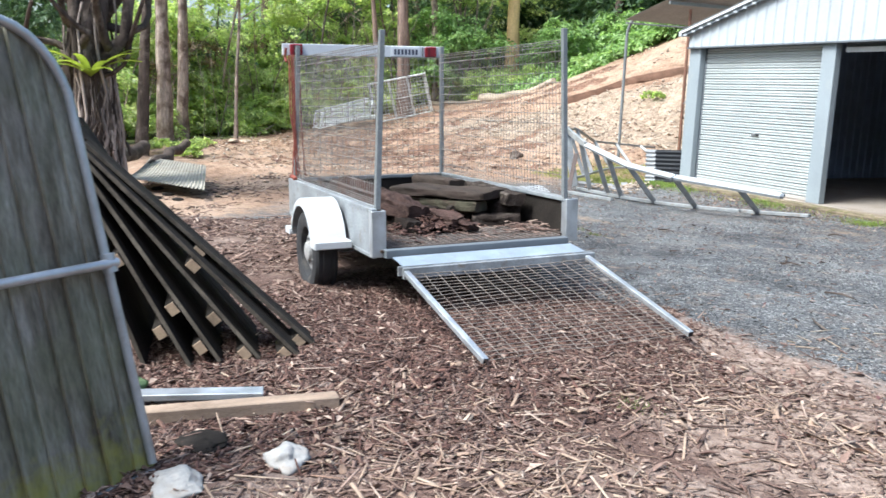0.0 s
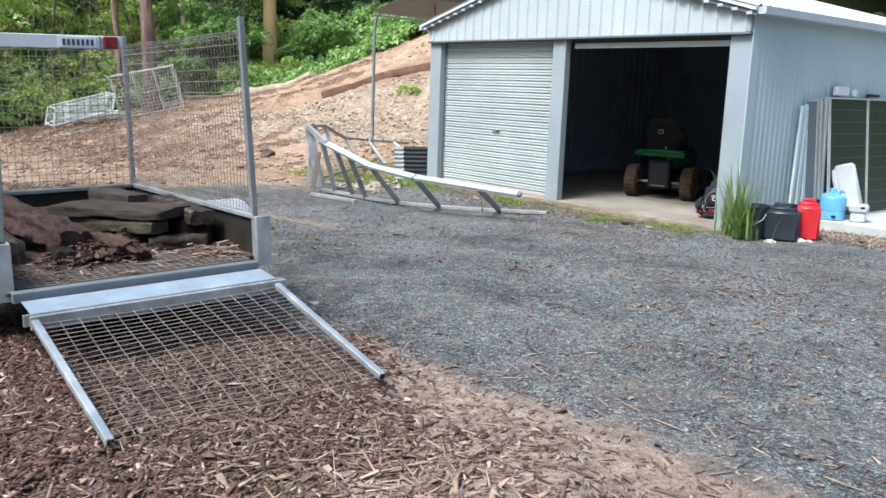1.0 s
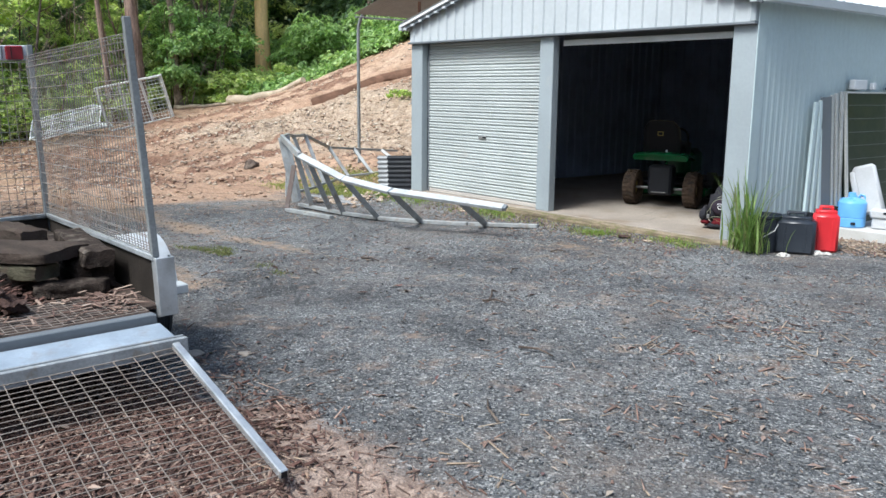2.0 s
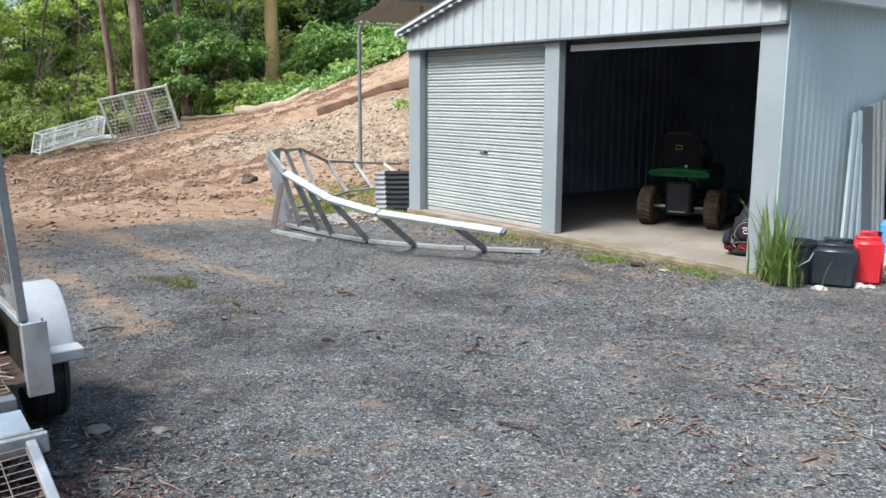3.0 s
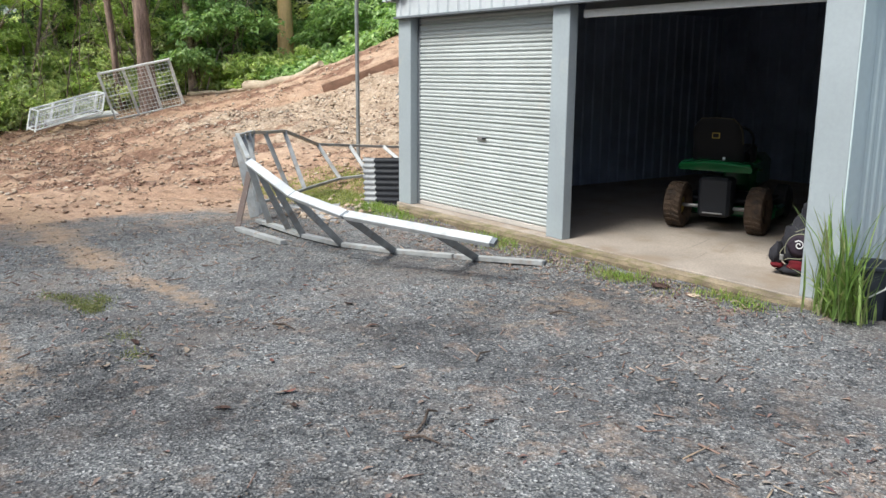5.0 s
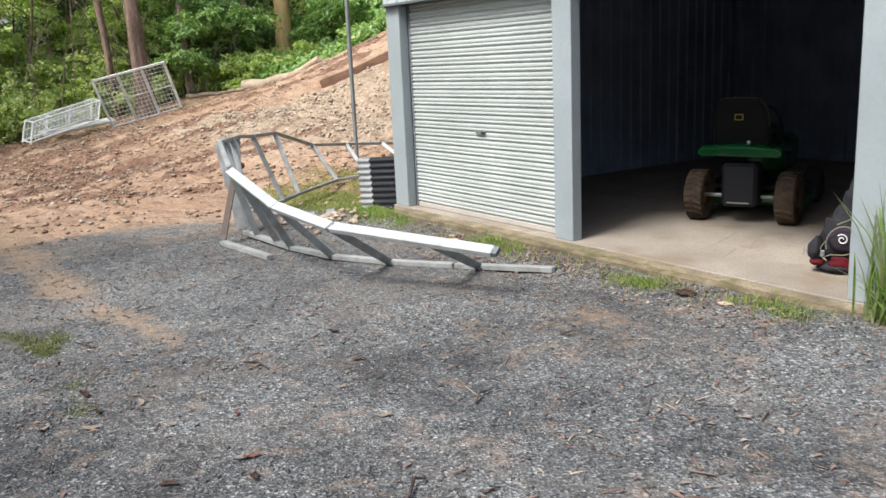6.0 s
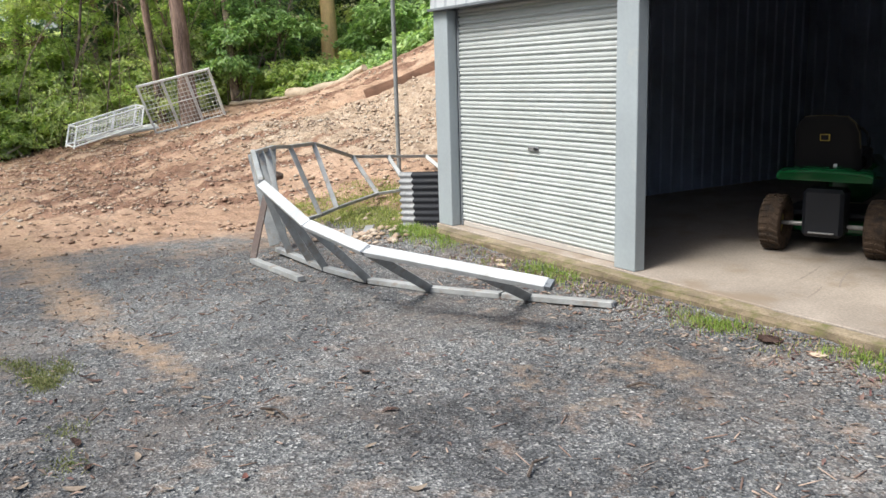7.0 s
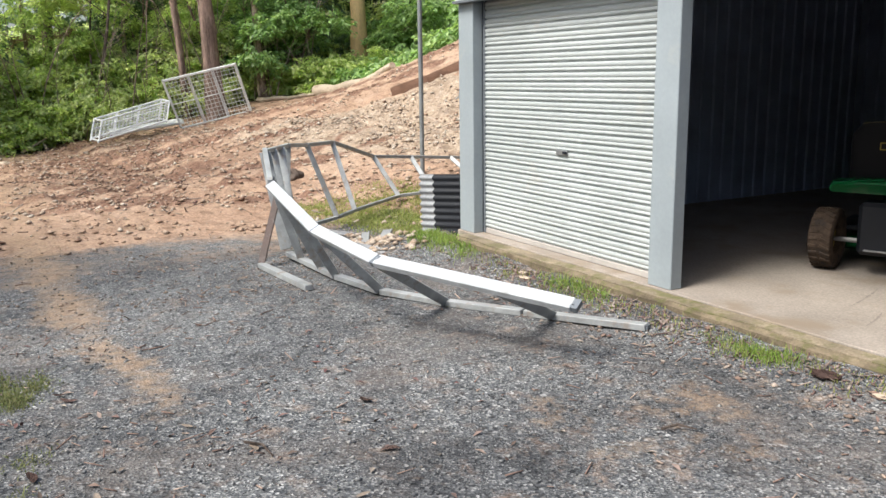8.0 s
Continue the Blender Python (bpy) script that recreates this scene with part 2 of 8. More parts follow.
M_BARK = surface("red brown gum bark", (0.25, 0.175, 0.145), 0.4, 1.6, 1.5, 12, 0.95, 0.0, 0.03, (5, 5, 0.45), stain=(0.30, 0.235, 0.19), stain_at=0.62, grain=0.5, spec=0.12)
M_BARKPALE = surface("pinkish grey bark", (0.37, 0.29, 0.245), 0.4, 1.6, 1.5, 12, 0.95, 0.0, 0.03, (5, 5, 0.45), stain=(0.13, 0.09, 0.07), stain_at=0.52, grain=0.5, spec=0.12)
M_BARKGOLD = surface("smooth golden trunk", (0.72, 0.49, 0.25), 0.75, 1.2, 0.8, 14, 0.85, 0.0, 0.006, (3, 3, 0.6), spec=0.15)
M_BARKDARK = surface("dark fig bark", (0.078, 0.06, 0.05), 0.5, 1.8, 2, 22, 0.95, 0.0, 0.02, (4, 4, 0.6), stain=(0.22, 0.18, 0.15), stain_at=0.58, spec=0.12)
M_ROOT = surface("pale hanging roots", (0.46, 0.38, 0.33), 0.4, 1.3, 6, 40, 0.9, 0.0, 0.01, (3, 3, 0.5), vary=0.35, spec=0.12)
M_LITTERFLOOR = surface("littered tray floor", (0.088, 0.066, 0.057), 0.4, 1.5, 12, 70, 0.95, 0.0, 0.01, stain=(0.06, 0.045, 0.037), stain_at=0.50, spec=0.12)
M_RAMP = surface("blue grey galvanised ramp steel", (0.27, 0.32, 0.38), 0.75, 1.2, 5, 70, 0.5, 0.1, 0.0006, stain=(0.22, 0.22, 0.22), stain_at=0.62, grain=0.1)
M_ROCK = island("broken pale rock", [(0.36, 0.28, 0.205), (0.29, 0.21, 0.15), (0.49, 0.43, 0.36), (0.32, 0.24, 0.175), (0.41, 0.335, 0.265), (0.26, 0.18, 0.125)], 0.9, 30, 0.006)
M_WHITESTONE = surface("white stone", (0.47, 0.45, 0.42), 0.75, 1.1, 9, 60, 0.85, 0.0, 0.004, stain=(0.35, 0.31, 0.27), stain_at=0.6)
M_CHIP = island("wood chips", [(0.105, 0.066, 0.054), (0.21, 0.14, 0.112), (0.062, 0.038, 0.031), (0.30, 0.21, 0.168), (0.15, 0.088, 0.07), (0.45, 0.345, 0.275), (0.118, 0.072, 0.058), (0.235, 0.16, 0.128)], 0.9, 60, 0.001)
M_STRAW = island("pale straw bark", [(0.28, 0.19, 0.135), (0.37, 0.27, 0.20), (0.19, 0.122, 0.088), (0.44, 0.345, 0.26), (0.24, 0.152, 0.11)], 0.85, 50, 0.001)
M_STRAWDULL = island("dry tan leaves", [(0.26, 0.195, 0.14), (0.36, 0.285, 0.21), (0.17, 0.12, 0.085), (0.45, 0.38, 0.295), (0.21, 0.13, 0.10)], 0.9, 50, 0.001)
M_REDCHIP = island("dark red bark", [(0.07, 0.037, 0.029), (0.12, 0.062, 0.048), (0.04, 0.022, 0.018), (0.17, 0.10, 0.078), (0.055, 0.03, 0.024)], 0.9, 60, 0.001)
M_LEAFRED = surface("dry red leaf", (0.17, 0.075, 0.06), 0.7, 1.25, 20, 120, 0.7, 0.0, 0.001, spec=0.25)
M_LEAFTAN = surface("dry tan leaf", (0.22, 0.175, 0.135), 0.65, 1.25, 20, 120, 0.7, 0.0, 0.001, spec=0.25)
M_CLOD = island("crumbled red brown earth", [(0.31, 0.20, 0.14), (0.22, 0.135, 0.095), (0.40, 0.28, 0.20), (0.15, 0.09, 0.064), (0.35, 0.235, 0.165), (0.50, 0.41, 0.325)], 0.95, 40, 0.004)
M_STONE = island("blue grey crushed stone", [(0.066, 0.069, 0.074), (0.133, 0.136, 0.139), (0.036, 0.037, 0.040), (0.193, 0.194, 0.192), (0.091, 0.094, 0.098), (0.31, 0.30, 0.28), (0.058, 0.061, 0.066), (0.118, 0.103, 0.088)], 0.85, 90, 0.001)
M_DRYLEAF = island("dry fallen leaves", [(0.15, 0.095, 0.075), (0.24, 0.185, 0.15), (0.12, 0.055, 0.052), (0.33, 0.28, 0.23), (0.085, 0.062, 0.05), (0.20, 0.125, 0.11)], 0.85, 40, 0.001)
M_LEAF = island("bright understorey leaves", [(0.37, 0.47, 0.19), (0.55, 0.61, 0.28), (0.25, 0.34, 0.14), (0.64, 0.67, 0.38), (0.43, 0.54, 0.21), (0.17, 0.24, 0.10)], 0.33, 8, 0, 0.62, 0.5)
M_LEAFMID = island("green creeper leaves", [(0.19, 0.31, 0.11), (0.31, 0.45, 0.17), (0.12, 0.21, 0.075), (0.42, 0.55, 0.25), (0.23, 0.37, 0.125)], 0.36, 8, 0, 0.38)
# darker leaves for shaded thickets, the shade put into their green
M_LEAFDARK = island("deep green leaves with shade in them", [(0.09, 0.145, 0.085), (0.14, 0.215, 0.12), (0.055, 0.10, 0.06), (0.21, 0.295, 0.15)], 0.38, 8, 0, 0.4)
# paler leaves for sunlit growth, the sun put into their colour
M_LEAFPALE = island("pale olive leaves with sunlight in them", [(0.46, 0.53, 0.26), (0.60, 0.63, 0.36), (0.35, 0.43, 0.20), (0.68, 0.69, 0.46), (0.27, 0.34, 0.15)], 0.33, 8, 0, 0.62, 0.5)
M_LEAFDRY = island("hanging dry leaves", [(0.30, 0.22, 0.14), (0.22, 0.15, 0.09), (0.38, 0.31, 0.20)], 0.7, 8, 0, 0.2)
M_FERN = island("fern fronds", [(0.19, 0.27, 0.035), (0.12, 0.19, 0.03), (0.30, 0.36, 0.06), (0.08, 0.13, 0.025)], 0.5, 10, 0, 0.4)
M_GRASS = island("grass blades", [(0.14, 0.24, 0.035), (0.22, 0.34, 0.06), (0.27, 0.31, 0.08), (0.10, 0.18, 0.03), (0.32, 0.31, 0.13)], 0.55, 20, 0, 0.35)
M_DRYGRASS = island("olive turf blades", [(0.20, 0.25, 0.06), (0.28, 0.32, 0.09), (0.31, 0.30, 0.12), (0.15, 0.20, 0.045), (0.36, 0.33, 0.16)], 0.7, 20, 0, 0.35)

M_WEED = island("low weeds", [(0.09, 0.12, 0.035), (0.13, 0.15, 0.05), (0.16, 0.145, 0.07), (0.07, 0.09, 0.03)], 0.8, 20, 0, 0.25)
M_CLUMP = island("dark green clump blades", [(0.105, 0.18, 0.045), (0.17, 0.265, 0.07), (0.25, 0.335, 0.11), (0.07, 0.125, 0.032), (0.31, 0.31, 0.16)], 0.5, 20, 0, 0.35)
M_DIRTSTONE = island("brown stones and bark bits", [(0.17, 0.125, 0.10), (0.25, 0.19, 0.15), (0.12, 0.085, 0.068), (0.35, 0.29, 0.24), (0.20, 0.13, 0.10)], 0.9, 40, 0.003)



def paling_material():
    """Grey boards with brown and green streaks, and moss creeping up from the foot."""
    m, t, sh, out = nodes_of("weathered grey paling")
    long = noise_node(t, 9, 6, 0.65, (1, 1, 0.07))
    fine = noise_node(t, 60, 5, 0.7, (1, 1, 0.05))
    blot = noise_node(t, 3.5, 6, 0.65)
    c = ramp(t, long.outputs[0], [(0.30, (0.075, 0.062, 0.046)), (0.43, (0.20, 0.18, 0.143)), (0.55, (0.31, 0.29, 0.245)), (0.72, (0.46, 0.44, 0.395))]).outputs[0]
    c = mix(t, ramp(t, blot.outputs[0], [(0.45, (0, 0, 0)), (0.68, (0.75,) * 3)]).outputs[0], c, (0.21, 0.215, 0.14))
    c = mix(t, 1.0, c, ramp(t, fine.outputs[0], [(0.3, (0.6,) * 3), (0.7, (1.25,) * 3)]).outputs[0], "MULTIPLY")
    oi = t.nodes.new("ShaderNodeObjectInfo")
    c = mix(t, 1.0, c, ramp(t, oi.outputs["Random"], [(0, (0.62, 0.58, 0.53)), (0.4, (0.95, 0.95, 0.95)), (0.7, (0.8, 0.82, 0.78)), (1, (1.25, 1.25, 1.27))]).outputs[0], "MULTIPLY")
    tc = t.nodes.new("ShaderNodeTexCoord")
    sep = t.nodes.new("ShaderNodeSeparateXYZ")
    t.links.new(tc.outputs["Object"], sep.inputs[0])
    ma = t.nodes.new("ShaderNodeMath")
    ma.operation = "MULTIPLY_ADD"
    t.links.new(noise_node(t, 11, 6, 0.7).outputs[0], ma.inputs[0])
    ma.inputs[1].default_value = -0.5
    t.links.new(sep.outputs[2], ma.inputs[2])
    mr = t.nodes.new("ShaderNodeMapRange")
    t.links.new(ma.outputs[0], mr.inputs[0])
    mr.inputs[1].default_value, mr.inputs[2].default_value = -0.26, -0.06
    mr.inputs[3].default_value, mr.inputs[4].default_value = 0.85, 0.0
    c = mix(t, mr.outputs[0], c, (0.30, 0.28, 0.06))
    t.links.new(c, sh.inputs["Base Color"])
    sh.inputs["Roughness"].default_value = 0.9
    sh.inputs["Specular IOR Level"].default_value = 0.15
    bump(t, sh, fine.outputs[0], 0.004)
    return m


M_PALING = paling_material()


def ground_material():
    m, t, sh, out = nodes_of("earth, gravel and mulch")

    def attr(n):
        a = t.nodes.new("ShaderNodeAttribute")
        a.attribute_name = n
        return a.outputs["Fac"]

    def ragged(src, scale, amount, lo=0.42, hi=0.58):
        n = noise_node(t, scale, 6, 0.7)
        ma = t.nodes.new("ShaderNodeMath")
        ma.operation = "MULTIPLY_ADD"
        t.links.new(n.outputs[0], ma.inputs[0])
        ma.inputs[1].default_value = amount
        t.links.new(src, ma.inputs[2])
        mb = t.nodes.new("ShaderNodeMath")
        mb.operation = "SUBTRACT"
        t.links.new(ma.outputs[0], mb.inputs[0])
        mb.inputs[1].default_value = amount / 2
        return ramp(t, mb.outputs[0], [(lo, (0, 0, 0)), (hi, (1, 1, 1))]).outputs[0]

    # bare red brown earth with churned streaks and crumbs
    n1 = noise_node(t, 0.35, 6, 0.65)
    n2 = noise_node(t, 2.6, 8, 0.72, (0.4, 1.5, 1))
    n3 = noise_node(t, 28, 6, 0.75)
    e = ramp(t, n1.outputs[0], [(0.3, (0.28, 0.18, 0.125)), (0.5, (0.375, 0.26, 0.185)), (0.72, (0.465, 0.355, 0.27))]).outputs[0]
    nb = noise_node(t, 7.0, 8, 0.78)
    pale = ramp(t, nb.outputs[0], [(0.3, (0.235, 0.175, 0.125)), (0.48, (0.345, 0.27, 0.20)), (0.66, (0.48, 0.41, 0.335))]).outputs[0]
    e = mix(t, ragged(attr("scree"), 0.8, 0.8, 0.3, 0.75), e, pale)
    rut = ramp(t, nb.outputs[0], [(0.32, (0.085, 0.047, 0.033)), (0.52, (0.215, 0.128, 0.09)), (0.7, (0.37, 0.25, 0.185))]).outputs[0]
    e = mix(t, ragged(attr("ruts"), 3.5, 1.3, 0.26, 0.52), e, rut)
    e = mix(t, 1.0, e, ramp(t, n2.outputs[0], [(0.33, (0.55, 0.50, 0.47)), (0.46, (0.92, 0.90, 0.88)), (0.64, (1.14, 1.13, 1.12))]).outputs[0], "MULTIPLY")
    n4 = noise_node(t, 5.5, 10, 0.82)
    e = mix(t, 1.0, e, ramp(t, n4.outputs[0], [(0.36, (0.55, 0.50, 0.47)), (0.47, (0.94, 0.92, 0.91)), (0.58, (1.04, 1.04, 1.04)), (0.66, (1.3, 1.32, 1.34))]).outputs[0], "MULTIPLY")
    e = mix(t, 1.0, e, ramp(t, n3.outputs[0], [(0.3, (0.5,) * 3), (0.7, (1.36,) * 3)]).outputs[0], "MULTIPLY")
    # crushed blue grey stone of two sizes
    tc = t.nodes.new("ShaderNodeTexCoord")
    cells = []
    for sc in (72, 136):
        vo = t.nodes.new("ShaderNodeTexVoronoi")
        t.links.new(tc.outputs["Object"], vo.inputs["Vector"])
        vo.inputs["Scale"].default_value = sc
        vo.inputs["Randomness"].default_value = 1.0
        sep = t.nodes.new("ShaderNodeSeparateColor")
        t.links.new(vo.outputs["Color"], sep.inputs[0])
        cells.append((vo, ramp(t, sep.outputs[0], [(0.0, (0.023, 0.024, 0.026)), (0.35, (0.072, 0.075, 0.080)), (0.7, (0.130, 0.133, 0.136)), (0.88, (0.208, 0.207, 0.20)), (1.0, (0.37, 0.368, 0.36))]).outputs[0]))
    vo = cells[0][0]
    pick = ramp(t, noise_node(t, 11, 4, 0.7).outputs[0], [(0.44, (0, 0, 0)), (0.56, (1, 1, 1))]).outputs[0]
    g = mix(t, pick, cells[0][1], cells[1][1])
    gp = noise_node(t, 0.9, 7, 0.7)
    g = mix(t, 1.0, g, ramp(t, gp.outputs[0], [(0.34, (0.55, 0.55, 0.56)), (0.5, (0.97, 0.97, 0.97)), (0.66, (1.28, 1.28, 1.26))]).outputs[0], "MULTIPLY")
    gm = noise_node(t, 13, 5, 0.75)
    g = mix(t, 1.0, g, ramp(t, gm.outputs[0], [(0.36, (0.66, 0.66, 0.66)), (0.5, (1.0, 1.0, 1.0)), (0.64, (1.32, 1.31, 1.3))]).outputs[0], "MULTIPLY")
    tan = noise_node(t, 0.7, 8, 0.78)
    tanf = ramp(t, tan.outputs[0], [(0.50, (0, 0, 0)), (0.66, (0.55, 0.55, 0.55))]).outputs[0]
    g = mix(t, tanf, g, ramp(t, n3.outputs[0], [(0.3, (0.10, 0.08, 0.068)), (0.7, (0.20, 0.165, 0.142))]).outputs[0])
    dark_patch = ragged(attr("dark_patch"), 4.0, 1.0, 0.2, 0.75)
    g = mix(t, dark_patch, g, mix(t, 1.0, g, (0.55, 0.54, 0.55), "MULTIPLY"))
    # mulch
    mu = noise_node(t, 48, 8, 0.85, (1, 1, 1))
    mv = noise_node(t, 1.3, 6, 0.7)
    u = ramp(t, mu.outputs[0], [(0.34, (0.032, 0.020, 0.016)), (0.48, (0.092, 0.058, 0.047)), (0.58, (0.155, 0.103, 0.083)), (0.68, (0.28, 0.205, 0.168))]).outputs[0]
    u = mix(t, 1.0, u, ramp(t, mv.outputs[0], [(0.3, (0.72, 0.70, 0.69)), (0.7, (1.4, 1.37, 1.35))]).outputs[0], "MULTIPLY")
    # trodden tan edge of the mulch
    ed = mix(t, 1.0, ramp(t, mv.outputs[0], [(0.3, (0.20, 0.15, 0.122)), (0.7, (0.35, 0.275, 0.228))]).outputs[0], ramp(t, n3.outputs[0], [(0.3, (0.7,) * 3), (0.7, (1.18,) * 3)]).outputs[0], "MULTIPLY")
    u = mix(t, ramp(t, mv.outputs[0], [(0.50, (0, 0, 0)), (0.64, (0.7, 0.7, 0.7))]).outputs[0], u, ed)
    # green cover
    gr = noise_node(t, 9, 6, 0.7)
    w = ramp(t, gr.outputs[0], [(0.3, (0.06, 0.07, 0.025)), (0.7, (0.15, 0.16, 0.06))]).outputs[0]
    c = mix(t, ragged(attr("gravel"), 5.0, 1.9, 0.12, 0.92), e, g)
    track = mix(t, 1.0, ramp(t, nb.outputs[0], [(0.35, (0.25, 0.165, 0.105)), (0.62, (0.40, 0.285, 0.19))]).outputs[0], ramp(t, n3.outputs[0], [(0.3, (0.7,) * 3), (0.7, (1.18,) * 3)]).outputs[0], "MULTIPLY")
    c = mix(t, mix(t, 1.0, ragged(attr("tan"), 9.0, 2.2, 0.3, 1.0), (0.66, 0.66, 0.66), "MULTIPLY"), c, track)
    trod = mix(t, 1.0, ramp(t, nb.outputs[0], [(0.33, (0.16, 0.11, 0.087)), (0.5, (0.26, 0.19, 0.152)), (0.66, (0.36, 0.28, 0.228))]).outputs[0], ramp(t, n3.outputs[0], [(0.3, (0.66,) * 3), (0.7, (1.2,) * 3)]).outputs[0], "MULTIPLY")
    c = mix(t, ragged(attr("mulch"), 2.6, 0.6), c, u)
    c = mix(t, ragged(attr("trod"), 4.0, 1.0, 0.3, 0.72), c, trod)
    c = mix(t, ragged(attr("green"), 5.0, 0.8), c, w)
    t.links.new(c, sh.inputs["Base Color"])
    sh.inputs["Roughness"].default_value = 0.95
    sh.inputs["Specular IOR Level"].default_value = 0.2
    hs = mix(t, 0.5, vo.outputs["Distance"], n3.outputs[0])
    bump(t, sh, hs, 0.016, 0.9)
    return m


M_GROUND = ground_material()

# ---- mesh helpers ----


class Geo:
    """Vertices and faces of one mesh."""

    def __init__(self):
        self.v, self.f = [], []

    def add(self, vs, fs):
        k = len(self.v)
        self.v += [tuple(p) for p in vs]
        self.f += [tuple(i + k for i in f) for f in fs]
        return self

    def box(self, c, s, m=None, ch=0.0):
        """A box round c with sizes s, its edges cut by ch."""
        hx, hy, hz = (q / 2 for q in s)
        ch = min(ch, hx * 0.49, hy * 0.49, hz * 0.49)
        m = m or Matrix()
        if ch <= 0:
            vs = [(x, y, z) for x in (-hx, hx) for y in (-hy, hy) for z in (-hz, hz)]
            fs = [(0, 1, 3, 2), (4, 6, 7, 5), (0, 4, 5, 1), (2, 3, 7, 6), (0, 2, 6, 4), (1, 5, 7, 3)]
        else:
            vs, idx = [], {}
            for sx in (-1, 1):
                for sy in (-1, 1):
                    for sz in (-1, 1):
                        for a in range(3):
                            p = [sx * (hx - ch), sy * (hy - ch), sz * (hz - ch)]
                            p[a] = (sx * hx, sy * hy, sz * hz)[a]
                            idx[sx, sy, sz, a] = len(vs)
                            vs.append(tuple(p))
            fs = []
            q = ((-1, -1), (1, -1), (1, 1), (-1, 1))
            for a in range(3):
                for s1 in (-1, 1):
                    loop = []
                    for u, w in q:
                        k = [u, w]
                        k.insert(a, s1)
                        loop.append(idx[k[0], k[1], k[2], a])
                    fs.append(tuple(loop if (s1 > 0) != (a == 1) else loop[::-1]))
            for a in range(3):
                b, d = [i for i in range(3) if i != a]
                for s1 in (-1, 1):
                    for s2 in (-1, 1):
                        loop = []
                        for s0, ax in ((-1, b), (1, b), (1, d), (-1, d)):
                            k = [0, 0, 0]
                            k[a], k[b], k[d] = s0, s1, s2
                            loop.append(idx[k[0], k[1], k[2], ax])
                        fs.append(tuple(loop))
            for sx in (-1, 1):
                for sy in (-1, 1):
                    for sz in (-1, 1):
                        fs.append(tuple(idx[sx, sy, sz, a] for a in range(3)))
        c = Vector(c)
        return self.add([m @ (c + Vector(p)) for p in vs], fs)

    def beam(self, a, b, w, h, up=(0, 0, 1), ch=0.0):
        """A bar from a to b, w wide and h high towards up."""
        a, b = Vector(a), Vector(b)
        x = (b - a).normalized()
        y = Vector(up).cross(x)
        if y.length < 1e-4:
            y = Vector((0, 1, 0)).cross(x)
        y.normalize()
        z = x.cross(y)
        m = Matrix((x, y, z)).transposed().to_4x4()
        m.translation = (a + b) / 2
        return self.box((0, 0, 0), ((b - a).length, w, h), m, ch)

    def tube(self, pts, r, n=8, caps=True):
        pts = [Vector(p) for p in pts]
        rs = r if isinstance(r, (list, tuple)) else [r] * len(pts)
        k0 = len(self.v)
        prev = None
        for i, p in enumerate(pts):
            d = (pts[min(i + 1, len(pts) - 1)] - pts[max(i - 1, 0)]).normalized()
            s = prev if prev is not None else (Vector((0, 0, 1)) if abs(d.z) < 0.9 else Vector((1, 0, 0)))
            x = d.cross(s).cross(d).normalized()
            y = d.cross(x)
            prev = x
            for j in range(n):
                a = 2 * math.pi * j / n
                self.v.append(tuple(p + (x * math.cos(a) + y * math.sin(a)) * rs[i]))
        for i in range(len(pts) - 1):
            for j in range(n):
                a, b = k0 + i * n + j, k0 + i * n + (j + 1) % n
                self.f.append((a, b, b + n, a + n))
        if caps:
            self.f.append(tuple(k0 + j for j in range(n))[::-1])
            self.f.append(tuple(k0 + (len(pts) - 1) * n + j for j in range(n)))
        return self

    def lathe(self, prof, n=24, m=None, a0=0.0, a1=2 * math.pi):
        """The profile of (radius, along) turned about the local z axis."""
        m = m or Matrix()
        full = abs(a1 - a0 - 2 * math.pi) < 1e-6
        steps = n if full else n + 1
        k0 = len(self.v)
        for i in range(steps):
            a = a0 + (a1 - a0) * i / n
            for r, z in prof:
                self.v.append(tuple(m @ Vector((r * math.cos(a), r * math.sin(a), z))))
        L = len(prof)
        for i in range(n):
            i2 = (i + 1) % steps
            for j in range(L - 1):
                self.f.append((k0 + i * L + j, k0 + i2 * L + j, k0 + i2 * L + j + 1, k0 + i * L + j + 1))
        return self

    def sheet(self, prof, a, b, normal, thick=0.0015):
        """A profile of (along, out) points as a sheet of some thickness, swept from the line at a by the vector b; along is x of the matrix."""
        a, b, n = Vector(a), Vector(b), Vector(normal).normalized()
        x = b.normalized().cross(n)
        k0 = len(self.v)
        L = len(prof)
        for off in (0, -thick):
            for e in (0, 1):
                for s, o in prof:
                    self.v.append(tuple(a + x * s + n * (o + off) + b * e))
        for j in range(L - 1):
            self.f.append((k0 + j, k0 + j + 1, k0 + L + j + 1, k0 + L + j))
            self.f.append((k0 + 2 * L + j + 1, k0 + 2 * L + j, k0 + 3 * L + j, k0 + 3 * L + j + 1))
            self.f.append((k0 + j, k0 + 2 * L + j, k0 + 2 * L + j + 1, k0 + j + 1))
            self.f.append((k0 + L + j + 1, k0 + 3 * L + j + 1, k0 + 3 * L + j, k0 + L + j))
        self.f.append((k0, k0 + L, k0 + 3 * L, k0 + 2 * L))
        self.f.append((k0 + L - 1, k0 + 3 * L - 1, k0 + 4 * L - 1, k0 + 2 * L - 1)[::-1])
        return self

